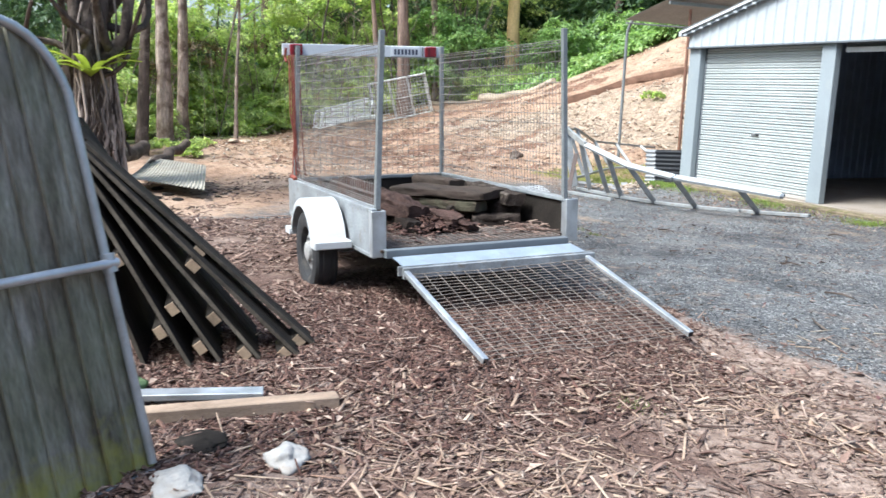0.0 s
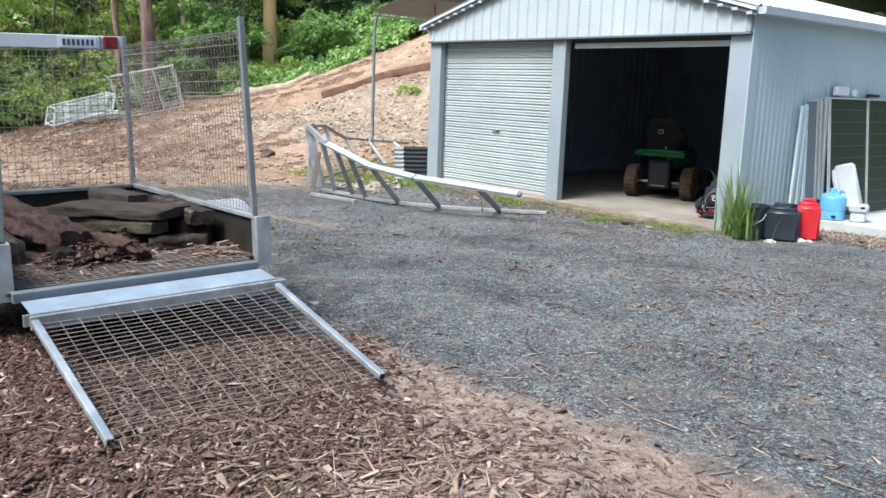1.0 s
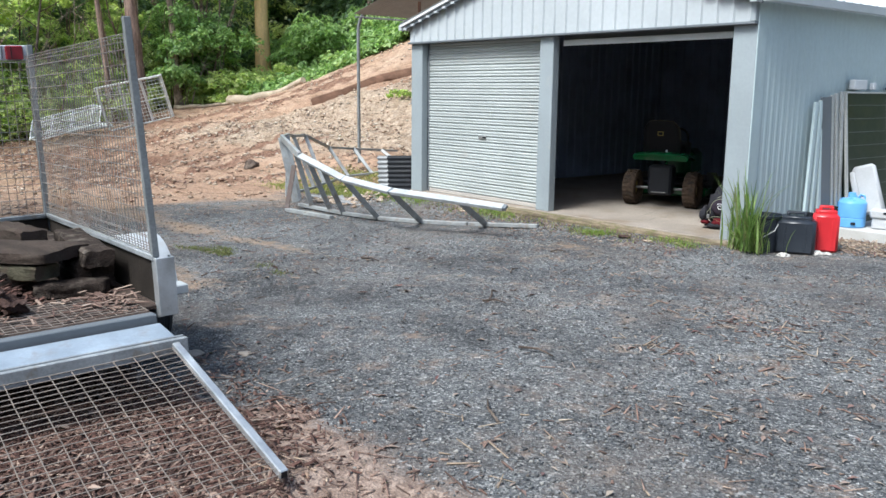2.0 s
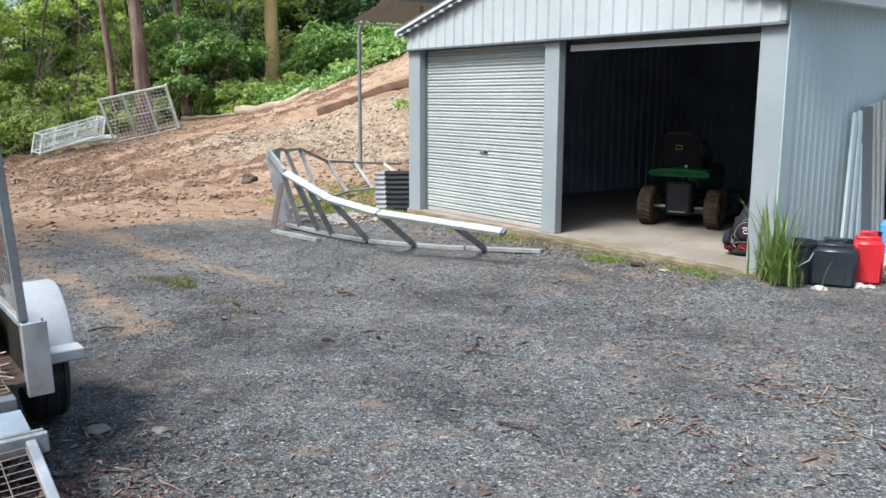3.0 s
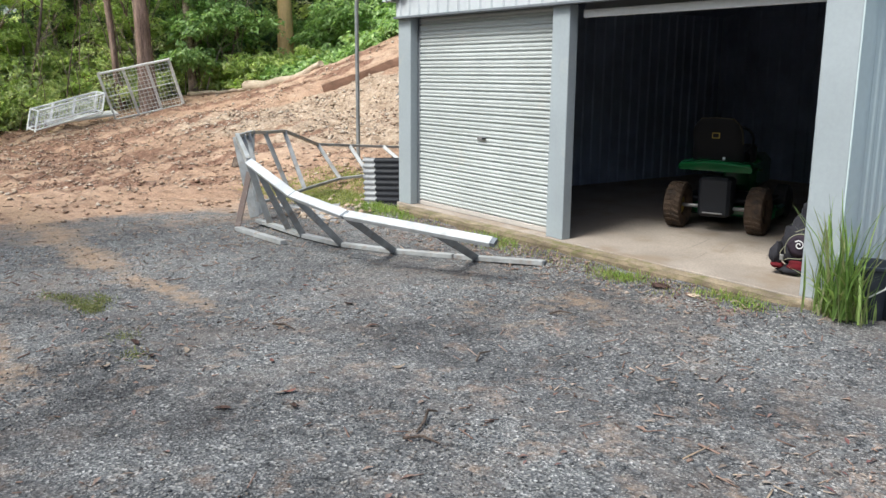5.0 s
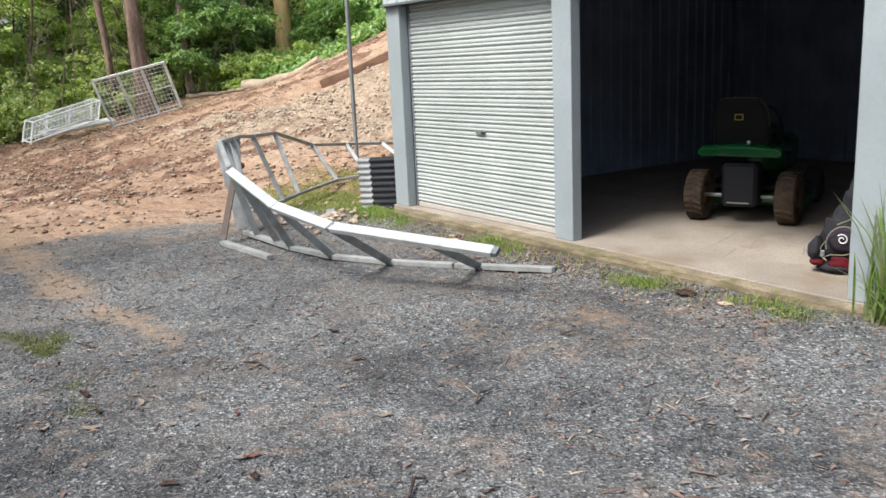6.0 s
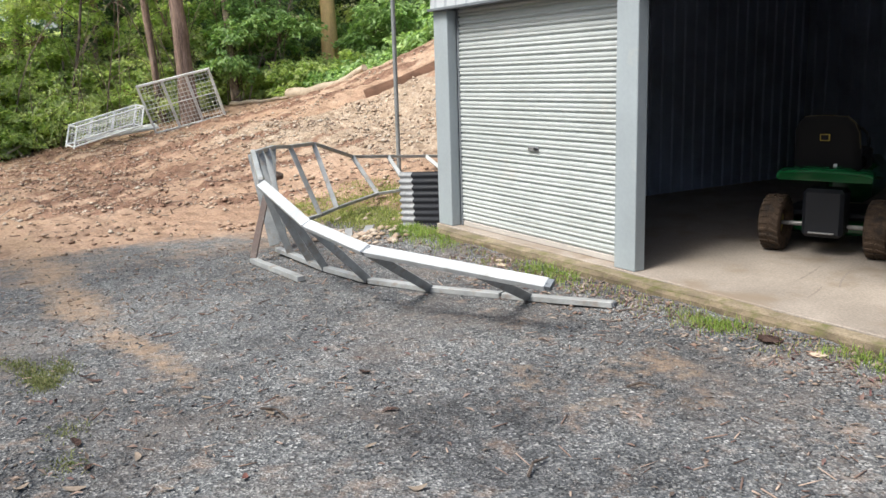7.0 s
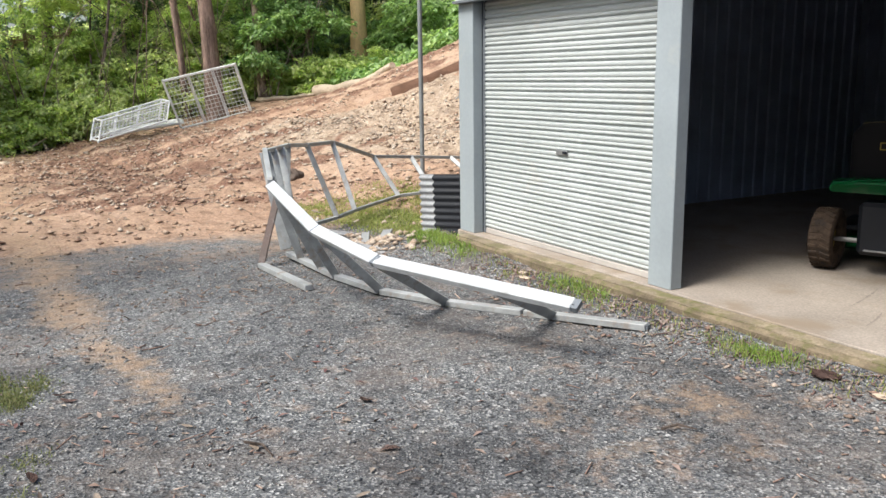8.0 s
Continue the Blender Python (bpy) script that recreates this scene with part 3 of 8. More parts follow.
    def rough(self, a, b, w, h, seed, amp=0.02, n=10, rings=12, taper=0.0, sq=0.6):
        """A worn log or sleeper from a to b with an uneven outline."""
        a, b = Vector(a), Vector(b)
        x = (b - a).normalized()
        y = Vector((0, 0, 1)).cross(x).normalized()
        z = x.cross(y)
        k0 = len(self.v)
        for i in range(rings + 1):
            u = i / rings
            c = a.lerp(b, u)
            end = 0.9 if i in (0, rings) else 1.0
            for j in range(n):
                t = 2 * math.pi * (j + 0.5) / n
                cx, cz = math.cos(t), math.sin(t)
                k = max(abs(cx), abs(cz)) ** sq
                q = Vector((u * 4 + seed * 7.3, cx * 1.3, cz * 1.3))
                d = noise.noise(q) * amp + noise.noise(q * 3.1) * amp * 0.5
                f = end * (1 - taper * u)
                self.v.append(tuple(c + y * (cx / k * w / 2 * f + cx * d) + z * (cz / k * h / 2 * f + cz * d) + x * (noise.noise(q * 2.2) * amp if i in (0, rings) else 0)))
        for i in range(rings):
            for j in range(n):
                p, q = k0 + i * n + j, k0 + i * n + (j + 1) % n
                self.f.append((p, q, q + n, p + n))
        self.f.append(tuple(k0 + j for j in range(n))[::-1])
        self.f.append(tuple(k0 + rings * n + j for j in range(n)))
        return self

    def mesh(self, name, material, smooth=0.0):
        me = bpy.data.meshes.new(name)
        me.from_pydata(self.v, [], self.f)
        bm = bmesh.new()
        bm.from_mesh(me)
        bmesh.ops.recalc_face_normals(bm, faces=bm.faces)
        bm.to_mesh(me)
        bm.free()
        if smooth:
            me.shade_smooth()
            me.set_sharp_from_angle(angle=radians(smooth))
        me.materials.append(material)
        return me


def part(name, geo, material, parent=None, label="", smooth=0.0):
    """One mesh object under a thing or under a part."""
    ob = new(name, geo.mesh(name, material, smooth))
    ob.parent = parent
    if label:
        ob["label"] = label
    return ob


def thing(name, label, category, m=None, group="", kind=""):
    ob = new(name)
    ob.empty_display_size = 0.1
    if m is not None:
        ob.matrix_world = m
    return tagged(ob, label, category, group, kind)


def single(name, geo, material, label, category, group="", kind="", smooth=0.0):
    """A thing of one mesh."""
    return tagged(part(name, geo, material, None, "", smooth), label, category, group, kind)


def array_mesh(name, verts, faces, material):
    """A mesh of many like faces from numpy arrays."""
    me = bpy.data.meshes.new(name)
    n, k = faces.shape
    me.vertices.add(len(verts))
    me.vertices.foreach_set("co", np.ascontiguousarray(verts, dtype=np.float32).ravel())
    me.loops.add(n * k)
    me.loops.foreach_set("vertex_index", np.ascontiguousarray(faces, dtype=np.int32).ravel())
    me.polygons.add(n)
    me.polygons.foreach_set("loop_start", np.arange(0, n * k, k, dtype=np.int32))
    me.update(calc_edges=True)
    me.validate()
    me.materials.append(material)
    return me


RNG = np.random.default_rng(7)


def unit(v):
    return v / np.maximum(1e-9, np.linalg.norm(v, axis=1, keepdims=True))


def leaf_mesh(name, pos, length, width, material, up=0.8, droop=0.15, flat=1.0):
    """Many small pointed leaves, folded along the middle, one at each position."""
    n = len(pos)
    d = RNG.normal(size=(n, 3))
    d[:, 2] = (d[:, 2] - droop) * flat
    d = unit(d)
    nrm = RNG.normal(size=(n, 3))
    nrm[:, 2] += up * 3
    s = unit(np.cross(d, nrm))
    nn = np.cross(s, d)
    L = length * RNG.uniform(0.6, 1.4, (n, 1))
    W = width * RNG.uniform(0.6, 1.4, (n, 1))
    a = pos - d * L / 2
    b = pos + d * L / 2 - nn * L * 0.12
    c = pos + s * W / 2 + nn * W * 0.18
    e = pos - s * W / 2 + nn * W * 0.18
    v = np.stack([a, c, b, e], 1).reshape(-1, 3)
    k = np.arange(n)[:, None] * 4
    f = np.concatenate([k + np.array([[0, 1, 2]]), k + np.array([[0, 2, 3]])], 0)
    return array_mesh(name, v, f, material)


def spray_mesh(name, centres, radii, sprays, leaves, size, material, squash=0.85, wide=0.42, reach=0.45):
    """Layered leafy sprays standing out of each bush: flat fans that droop at the tip, with dark gaps between them."""
    pos, dirs, nrms = [], [], []
    for c, r in zip(centres, radii):
        k = max(5, int(sprays * (0.7 + 0.6 * RNG.random())))
        d = unit(RNG.normal(size=(k, 3)) + np.array([0, 0, 0.25]))
        d[:, 2] = np.where(d[:, 2] < -0.3, -d[:, 2] * 0.6, d[:, 2])
        p = np.asarray(c) + d * np.array([1, 1, squash]) * (r * RNG.uniform(0.45, 1.1, (k, 1)))
        h = unit(np.stack([d[:, 0], d[:, 1], np.zeros(k)], 1) + RNG.normal(size=(k, 3)) * np.array([0.45, 0.45, 0.15]))
        s = unit(np.cross(h, np.array([[0, 0, 1.0]])))
        up = np.cross(s, h)
        ln = reach * (0.5 + 0.5 * r) * RNG.uniform(0.6, 1.4, (k, 1))
        w = np.repeat(np.arange(k), leaves)
        n = len(w)
        u = RNG.uniform(0, 1, (n, 1)) ** 0.8
        v = RNG.normal(0, 0.32, (n, 1)) * (1.1 - 0.6 * u)
        q = p[w] + h[w] * u * ln[w] + s[w] * v * ln[w] - up[w] * (0.42 * u * u + 0.12 * np.abs(v)) * ln[w] + RNG.normal(size=(n, 3)) * 0.05
        dd = unit(h[w] + s[w] * np.sign(v) * RNG.uniform(0.1, 1.1, (n, 1)) - up[w] * RNG.uniform(0.0, 0.8, (n, 1)) + RNG.normal(size=(n, 3)) * 0.4)
        nn = unit(up[w] + 0.4 * h[w] + RNG.normal(size=(n, 3)) * 0.6)
        pos.append(q)
        dirs.append(dd)
        nrms.append(nn)
    pos, d, nrm = (np.concatenate(a) for a in (pos, dirs, nrms))
    ok = pos[:, 2] > ground_z(pos[:, 0], pos[:, 1]) - 0.03
    pos, d, nrm = pos[ok], d[ok], nrm[ok]
    n = len(pos)
    s = unit(np.cross(d, nrm))
    up = np.cross(s, d)
    L = size * RNG.uniform(0.6, 1.4, (n, 1))
    W = L * wide * RNG.uniform(0.75, 1.25, (n, 1))
    v = np.stack([pos - d * L / 2, pos + s * W / 2 + up * W * 0.15, pos + d * L / 2 - up * L * 0.14, pos - s * W / 2 + up * W * 0.15], 1).reshape(-1, 3)
    k = np.arange(n)[:, None] * 4
    f = np.concatenate([k + np.array([[0, 1, 2]]), k + np.array([[0, 2, 3]])], 0)
    return array_mesh(name, v, f, material)


def clump_points(centres, radii, counts, squash=0.8, shell=0.45):
    """Leaf positions in uneven clumps: sprigs that stick out of each clump."""
    out = []
    for c, r, k in zip(centres, radii, counts):
        sprigs = max(4, int(k / 22))
        d = unit(RNG.normal(size=(sprigs, 3)))
        d[:, 2] = np.abs(d[:, 2]) * 0.9 - 0.25
        rr = r * RNG.uniform(0.35, 1.15, (sprigs, 1))
        tip = d * rr
        which = RNG.integers(0, sprigs, k)
        u = RNG.uniform(shell, 1.05, (k, 1))
        p = tip[which] * u + RNG.normal(size=(k, 3)) * r * 0.11
        p[:, 2] *= squash
        out.append(np.asarray(c) + p)
    return np.concatenate(out)


# ---- ground ----


def clamp01(a):
    return np.clip(a, 0.0, 1.0)


def smooth01(a):
    a = clamp01(a)
    return a * a * (3 - 2 * a)


def wave(x, y, seed):
    """A few sine swells, for uneven edges and soft relief."""
    return (np.sin(x * 1.3 + y * 0.7 + seed) + np.sin(x * 0.6 - y * 1.7 + seed * 2.1) + np.sin(x * 2.9 + y * 2.3 + seed * 3.7) * 0.6 + np.sin(-x * 4.1 + y * 5.3 + seed * 1.3) * 0.35) / 2.95


LATTICE = np.random.default_rng(3).uniform(-1, 1, (256, 256))


def vnoise(x, y):
    x, y = np.asarray(x, float), np.asarray(y, float)
    xi, yi = np.floor(x).astype(int), np.floor(y).astype(int)
    fx, fy = x - xi, y - yi
    fx, fy = fx * fx * (3 - 2 * fx), fy * fy * (3 - 2 * fy)
    a, b = LATTICE[xi & 255, yi & 255], LATTICE[(xi + 1) & 255, yi & 255]
    c, d = LATTICE[xi & 255, (yi + 1) & 255], LATTICE[(xi + 1) & 255, (yi + 1) & 255]
    return (a * (1 - fx) + b * fx) * (1 - fy) + (c * (1 - fx) + d * fx) * fy


def fbm(x, y, octaves=4):
    out, amp, k = 0.0, 0.5, 1.0
    for i in range(octaves):
        out = out + amp * vnoise(x * k + 17.3 * i, y * k - 9.1 * i)
        amp, k = amp * 0.55, k * 2.03
    return out


def foot_of_bank(x):
    return np.where(x < -13.5, 10.9 + (x + 13.5) * 0.2, np.minimum(17.6, 10.9 + (x + 13.5) * 2.7))


def mulch_at(x, y):
    d1 = 4.5 - 0.42 * smooth01((x + 3.3) / 1.0) + 0.16 * wave(x * 1.1, y, 1.0) + 0.35 * fbm(x * 1.7, y * 1.7) - y
    d2 = x + 9.2 + 0.8 * wave(x, y, 2.0)
    d = np.minimum(d1, d2 * 0.5)
    d = np.minimum(d, np.where(x < -4.4, (4.05 + 0.05 * (x + 4.4)) - y + 0.15 * wave(x, y, 5.0), 9))
    return smooth01(d / 0.55 + 0.5)


def tan_at(x, y):
    """Orange earth showing in the wheel tracks."""
    yc = 6.90 + 0.16 * fbm(x * 1.1, 0 * y + 2.0) + 0.085 * np.maximum(x + 8.8, -2.6) + 0.04 * wave(x * 0.7, 0 * y, 4.0)
    b = np.exp(-((y - yc) / (0.15 + 0.045 * np.maximum(0, -x - 8.5))) ** 2) * smooth01((-7.2 - x) / 0.8)
    yc2 = 5.43 + 0.1 * wave(x, 0 * y, 6.0)
    c = np.exp(-((y - yc2) / 0.22) ** 2) * smooth01((-6.4 - x) / 0.6) * 0.9
    d = np.exp(-(((x + 6.3) / 0.5) ** 2 + ((y - 9.3) / 0.55) ** 2)) * 0.8
    b = np.maximum(0.8 * b, 0.8 * c)
    return np.clip(np.maximum(b, d * 0.6) + 0.6 * fbm(x * 1.9, y * 1.9) * (np.maximum(b, d) > 0.05), 0, 1)


def trod_at(x, y):
    """Brown trodden earth between the mulch and the gravel."""
    edge = 4.62 + 0.22 * smooth01((x + 2.6) / 1.0) + 0.35 * fbm(x * 1.3, y * 1.3)
    return smooth01((edge - y) / 0.7 + 0.5) * smooth01((y - 3.5 + 0.7 * smooth01((x + 2.3) / 0.8) + 0.9 * fbm(x * 1.1 + 4, y * 1.1)) / 0.6) * smooth01((x + 4.2) / 0.9)


def gravel_at(x, y):
    edge = -13.2 + 0.35 * wave(x, y * 1.2, 7.0) + 1.1 * fbm(x * 1.1, y * 1.1) + np.maximum(0, 6.4 - y) * 0.9
    g = smooth01((x - edge) / 2.4 + 0.4)
    g = g * smooth01((10.9 - y + np.maximum(0, x + 4.8) * 4) / 0.6)
    return np.maximum(g, smooth01((x + 4.6) / 1.0))


def dark_patch_at(x, y):
    """Patches of darker stone in the gravel."""
    p = 0.0
    for cx, cy, rx, ry, a in ((-6.0, 7.75, 0.9, 0.55, 0.9), (-5.5, 5.1, 1.2, 0.75, 1.0), (-7.4, 7.9, 1.0, 0.5, 0.6), (-4.6, 6.3, 1.3, 0.6, 0.7), (-8.7, 8.3, 1.2, 0.35, 0.7), (-11.2, 8.0, 1.4, 0.7, 0.5), (-5.2, 9.2, 0.6, 0.35, 0.6), (-9.4, 5.6, 1.2, 0.5, 0.5), (-6.3, 6.2, 1.5, 0.7, 1.5), (-5.9, 7.0, 0.9, 0.5, 1.0)):
        p = np.maximum(p, a * np.exp(-(((x - cx) / rx) ** 2 + ((y - cy) / ry) ** 2)))
    return np.clip(0.55 * p * (0.75 + 1.3 * fbm(x * 1.6, y * 1.6)), 0, 1)


def ruts_at(x, y):
    """Churned wheel ruts sweeping across the bare earth and up the rise."""
    wob = 0.5 * fbm(x * 0.35, y * 0.3)
    r = 0.75 * np.exp(-((y - 8.6 + 0.10 * (x + 20) + wob) / 2.1) ** 2) * smooth01((-15.0 - x) / 2.5)
    for x0, y0, dx, dy, half, amp in ((-18.6, 8.4, 0.05, 1.0, 0.30, 1.0), (-19.9, 8.6, 0.03, 1.0, 0.32, 1.0), (-22.6, 9.0, 0.12, 1.0, 0.45, 0.9), (-24.6, 9.4, 0.18, 1.0, 0.40, 0.8),
                                      (-25.3, 14.0, 0.85, 0.55, 0.28, 1.0), (-25.8, 14.8, 0.85, 0.55, 0.30, 0.9), (-16.4, 8.6, 0.1, 1.0, 0.25, 0.6)):
        n = math.hypot(dx, dy)
        off = ((x - x0) * dy - (y - y0) * dx) / n + 0.9 * wob
        along = ((x - x0) * dx + (y - y0) * dy) / n
        r = np.maximum(r, amp * np.exp(-(off / half) ** 2) * smooth01((6.0 - np.abs(along)) / 2.5))
    streak = fbm(x * 1.6 + 0.3 * y, y * 0.6 + 0.25 * x, 5)
    return np.clip(r * (0.85 + 2.0 * streak) * smooth01((-14.0 - x) / 1.5), 0, 1)


def timber_line(x):
    """The foot of the graded track along the top of the cut bank."""
    return 15.1 + (x + 21.67) * np.where(x < -20.2, 0.79, 0.6)


def scree_at(x, y):
    """Pale broken rock on the cut bank, below the graded track."""
    s = y - foot_of_bank(x)
    below = smooth01((timber_line(x) - y) / 0.35 + 0.3 * fbm(x * 2, y * 2))
    return smooth01((s - 1.4) / 2.2) * smooth01((x + 26.5) / 5) * below


def green_at(x, y):
    far = smooth01((y - (16.9 + (x + 29.6) * 0.2)) / 1.0)
    west = smooth01((-31.0 - x + 0.25 * np.maximum(0, 4 - y) * 2) / 1.5)
    south = smooth01((-24.5 - x - np.maximum(0, y - 3) * 1.2) / 1.5)
    a = np.exp(-(((x + 12.9) / 1.3) ** 2 + ((y - 10.95) / 0.62) ** 2)) * 0.9
    b = np.exp(-((y - 10.12) / 0.16) ** 2) * smooth01((-4.7 - x) / 0.3) * smooth01((x + 11.4) / 0.5) * (0.30 + 0.42 * wave(x * 2.2, 0 * y, 8.0))
    c = np.exp(-(((x + 8.35) / 0.42) ** 2 + ((y - 6.25) / 0.16) ** 2)) * 0.55
    return np.maximum(np.maximum(np.maximum(far, west), south), np.maximum(np.maximum(a, b), c))


def ground_z(x, y):
    x, y = np.asarray(x, float), np.asarray(y, float)
    z = np.where(x > -19, 0.024 * x, -0.456 + 0.012 * (x + 19))
    z = np.where(x > 2, 0.048, z)
    s = y - foot_of_bank(x)
    slope = 0.23 - 0.05 * clamp01((-25 - x) / 4)
    soft = np.where(s > 0.6, s - 0.3, np.where(s > 0, s * s / 1.2, 0))
    near = smooth01((-10.9 - x) / 0.6) + smooth01((y - 17.2) / 0.8) * smooth01((x + 10.9) / 0.6)
    z = z + slope * soft * clamp01(near)
    z = z + 0.40 * clamp01((x + 27) / 6.5) * np.maximum(0, s - 5) * smooth01((-11 - x) / 2)
    z = z + 0.05 * np.maximum(0, s - 11)
    z = z + 0.10 * np.clip(-33 - x, 0, 9)
    m = mulch_at(x, y)
    z = z + m * (0.045 + 0.012 * wave(x * 3.1, y * 3.3, 2.2))
    g = gravel_at(x, y)
    dirt = clamp01(1 - g - m)
    z = z + 0.006 * wave(x * 1.7, y * 1.5, 9.0) * g * (1 - m)
    ruts = np.sin((y - 0.15 * x) * 5.2 + 0.8 * np.sin(x * 0.9)) * np.exp(-((y - 8.6 + 0.06 * (x + 20)) / 1.3) ** 2) * smooth01((-15.5 - x) / 2)
    bare = dirt * smooth01((-12 - x) / 3)
    z = z + bare * (0.05 * fbm(x * 0.8, y * 1.0) + 0.05 * fbm(x * 2.6, y * 3.6, 3) + 0.03 * np.abs(vnoise(x * 4.7, y * 5.9))) + 0.035 * ruts
    z = z + ruts_at(x, y) * bare * (0.17 * fbm(x * 0.7, y * 2.8) + 0.10 * np.abs(fbm(x * 2.3 + 3, y * 4.6, 3)))
    z = z + scree_at(x, y) * bare * (0.16 * fbm(x * 1.6, y * 1.6) + 0.05 * np.abs(vnoise(x * 5, y * 5)))
    z = z - 0.14 * np.exp(-((x + 29.4) / 1.3) ** 2 - ((y - 11.9) / 1.6) ** 2)
    verge = np.maximum(0.045, -0.108 - 0.024 * x) + 0.04 * fbm(x * 3, y * 3)
    z = z + verge * smooth01((y - 9.72) / 0.5) * smooth01((x + 11.9) / 0.9) * smooth01((-4.6 - x) / 0.4) * (y < 10.6)
    return z


def axis(fine, step, far_lo, far_hi):
    lo, hi = fine
    mid = np.arange(lo, hi + 1e-6, step)
    out_lo, out_hi = [lo], [hi]
    d = step
    while out_lo[-1] > far_lo:
        d *= 1.13
        out_lo.append(out_lo[-1] - d)
    d = step
    while out_hi[-1] < far_hi:
        d *= 1.13
        out_hi.append(out_hi[-1] + d)
    return np.array(out_lo[:0:-1] + list(mid) + out_hi[1:])


def make_ground():
    xs, ys = axis((-32, 2.5), 0.08, -700, 600), axis((-0.5, 19), 0.08, -600, 700)
    X, Y = np.meshgrid(xs, ys)
    Z = ground_z(X, Y)
    Z = np.where((np.abs(X) > 90) | (np.abs(Y) > 90), np.minimum(Z, 14), Z)
    v = np.stack([X, Y, Z], -1).reshape(-1, 3)
    nx, ny = len(xs), len(ys)
    i = (np.arange(ny - 1)[:, None] * nx + np.arange(nx - 1)[None, :]).reshape(-1, 1)
    f = np.concatenate([i, i + 1, i + nx + 1, i + nx], 1)
    me = array_mesh("ground", v, f, M_GROUND)
    me.shade_smooth()
    for n, fn in (("mulch", mulch_at), ("gravel", gravel_at), ("tan", tan_at), ("trod", trod_at), ("green", green_at), ("ruts", ruts_at), ("scree", scree_at), ("dark_patch", dark_patch_at)):
        a = me.attributes.new(n, "FLOAT", "POINT")
        a.data.foreach_set("value", np.asarray(fn(X, Y), np.float32).ravel())
    return tagged(new("ground", me), "yard of blue-grey gravel, brown mulch and bare red-brown earth", "ground", kind="structure")


make_ground()


def gz(x, y):
    return float(ground_z(x, y))

# ---- the garage shed ----
X0, X1, Y0, Y1 = -10.65, -4.90, 10.47, 16.6
ZS, ZO, ZE = -0.03, 2.19, 2.46
XM = (X0 + X1) / 2
ROOF = 0.268
ZR = ZE + (X1 - X0) / 2 * ROOF


def ribbed(length, pitch=0.19, rib=0.045, high=0.022):
    """A trapezoid sheet profile as long as asked."""
    prof, s = [(0.0, 0.0)], pitch * 0.4
    while s + rib < length:
        prof += [(s, 0.0), (s + rib * 0.28, high), (s + rib * 0.72, high), (s + rib, 0.0)]
        s += pitch
    return prof + [(length, 0.0)]


def corrugated(length, pitch=0.076, high=0.016, n=6):
    k = int(length / pitch * n)
    return [(length * i / k, high / 2 * math.sin(2 * math.pi * i / n)) for i in range(k + 1)]


def gable_sheet(y, out):
    """Ribbed cladding over the openings, cut to the slope of the roof."""
    g = Geo()
    prof = ribbed(X1 - X0 - 0.02, 0.192, 0.05, 0.02)
    L = len(prof)
    for th in (0, 0.0015):
        for e in (0, 1):
            for s, o in prof:
                x = X0 + 0.01 + s
                top = ZE + (min(x - X0, X1 - x)) * ROOF
                g.v.append((x, y - out * o + th, ZO if e == 0 else top))
    for j in range(L - 1):
        g.f.append((j, j + 1, L + j + 1, L + j))
        g.f.append((2 * L + j + 1, 2 * L + j, 3 * L + j, 3 * L + j + 1))
        g.f.append((j, 2 * L + j, 2 * L + j + 1, j + 1))
    return g


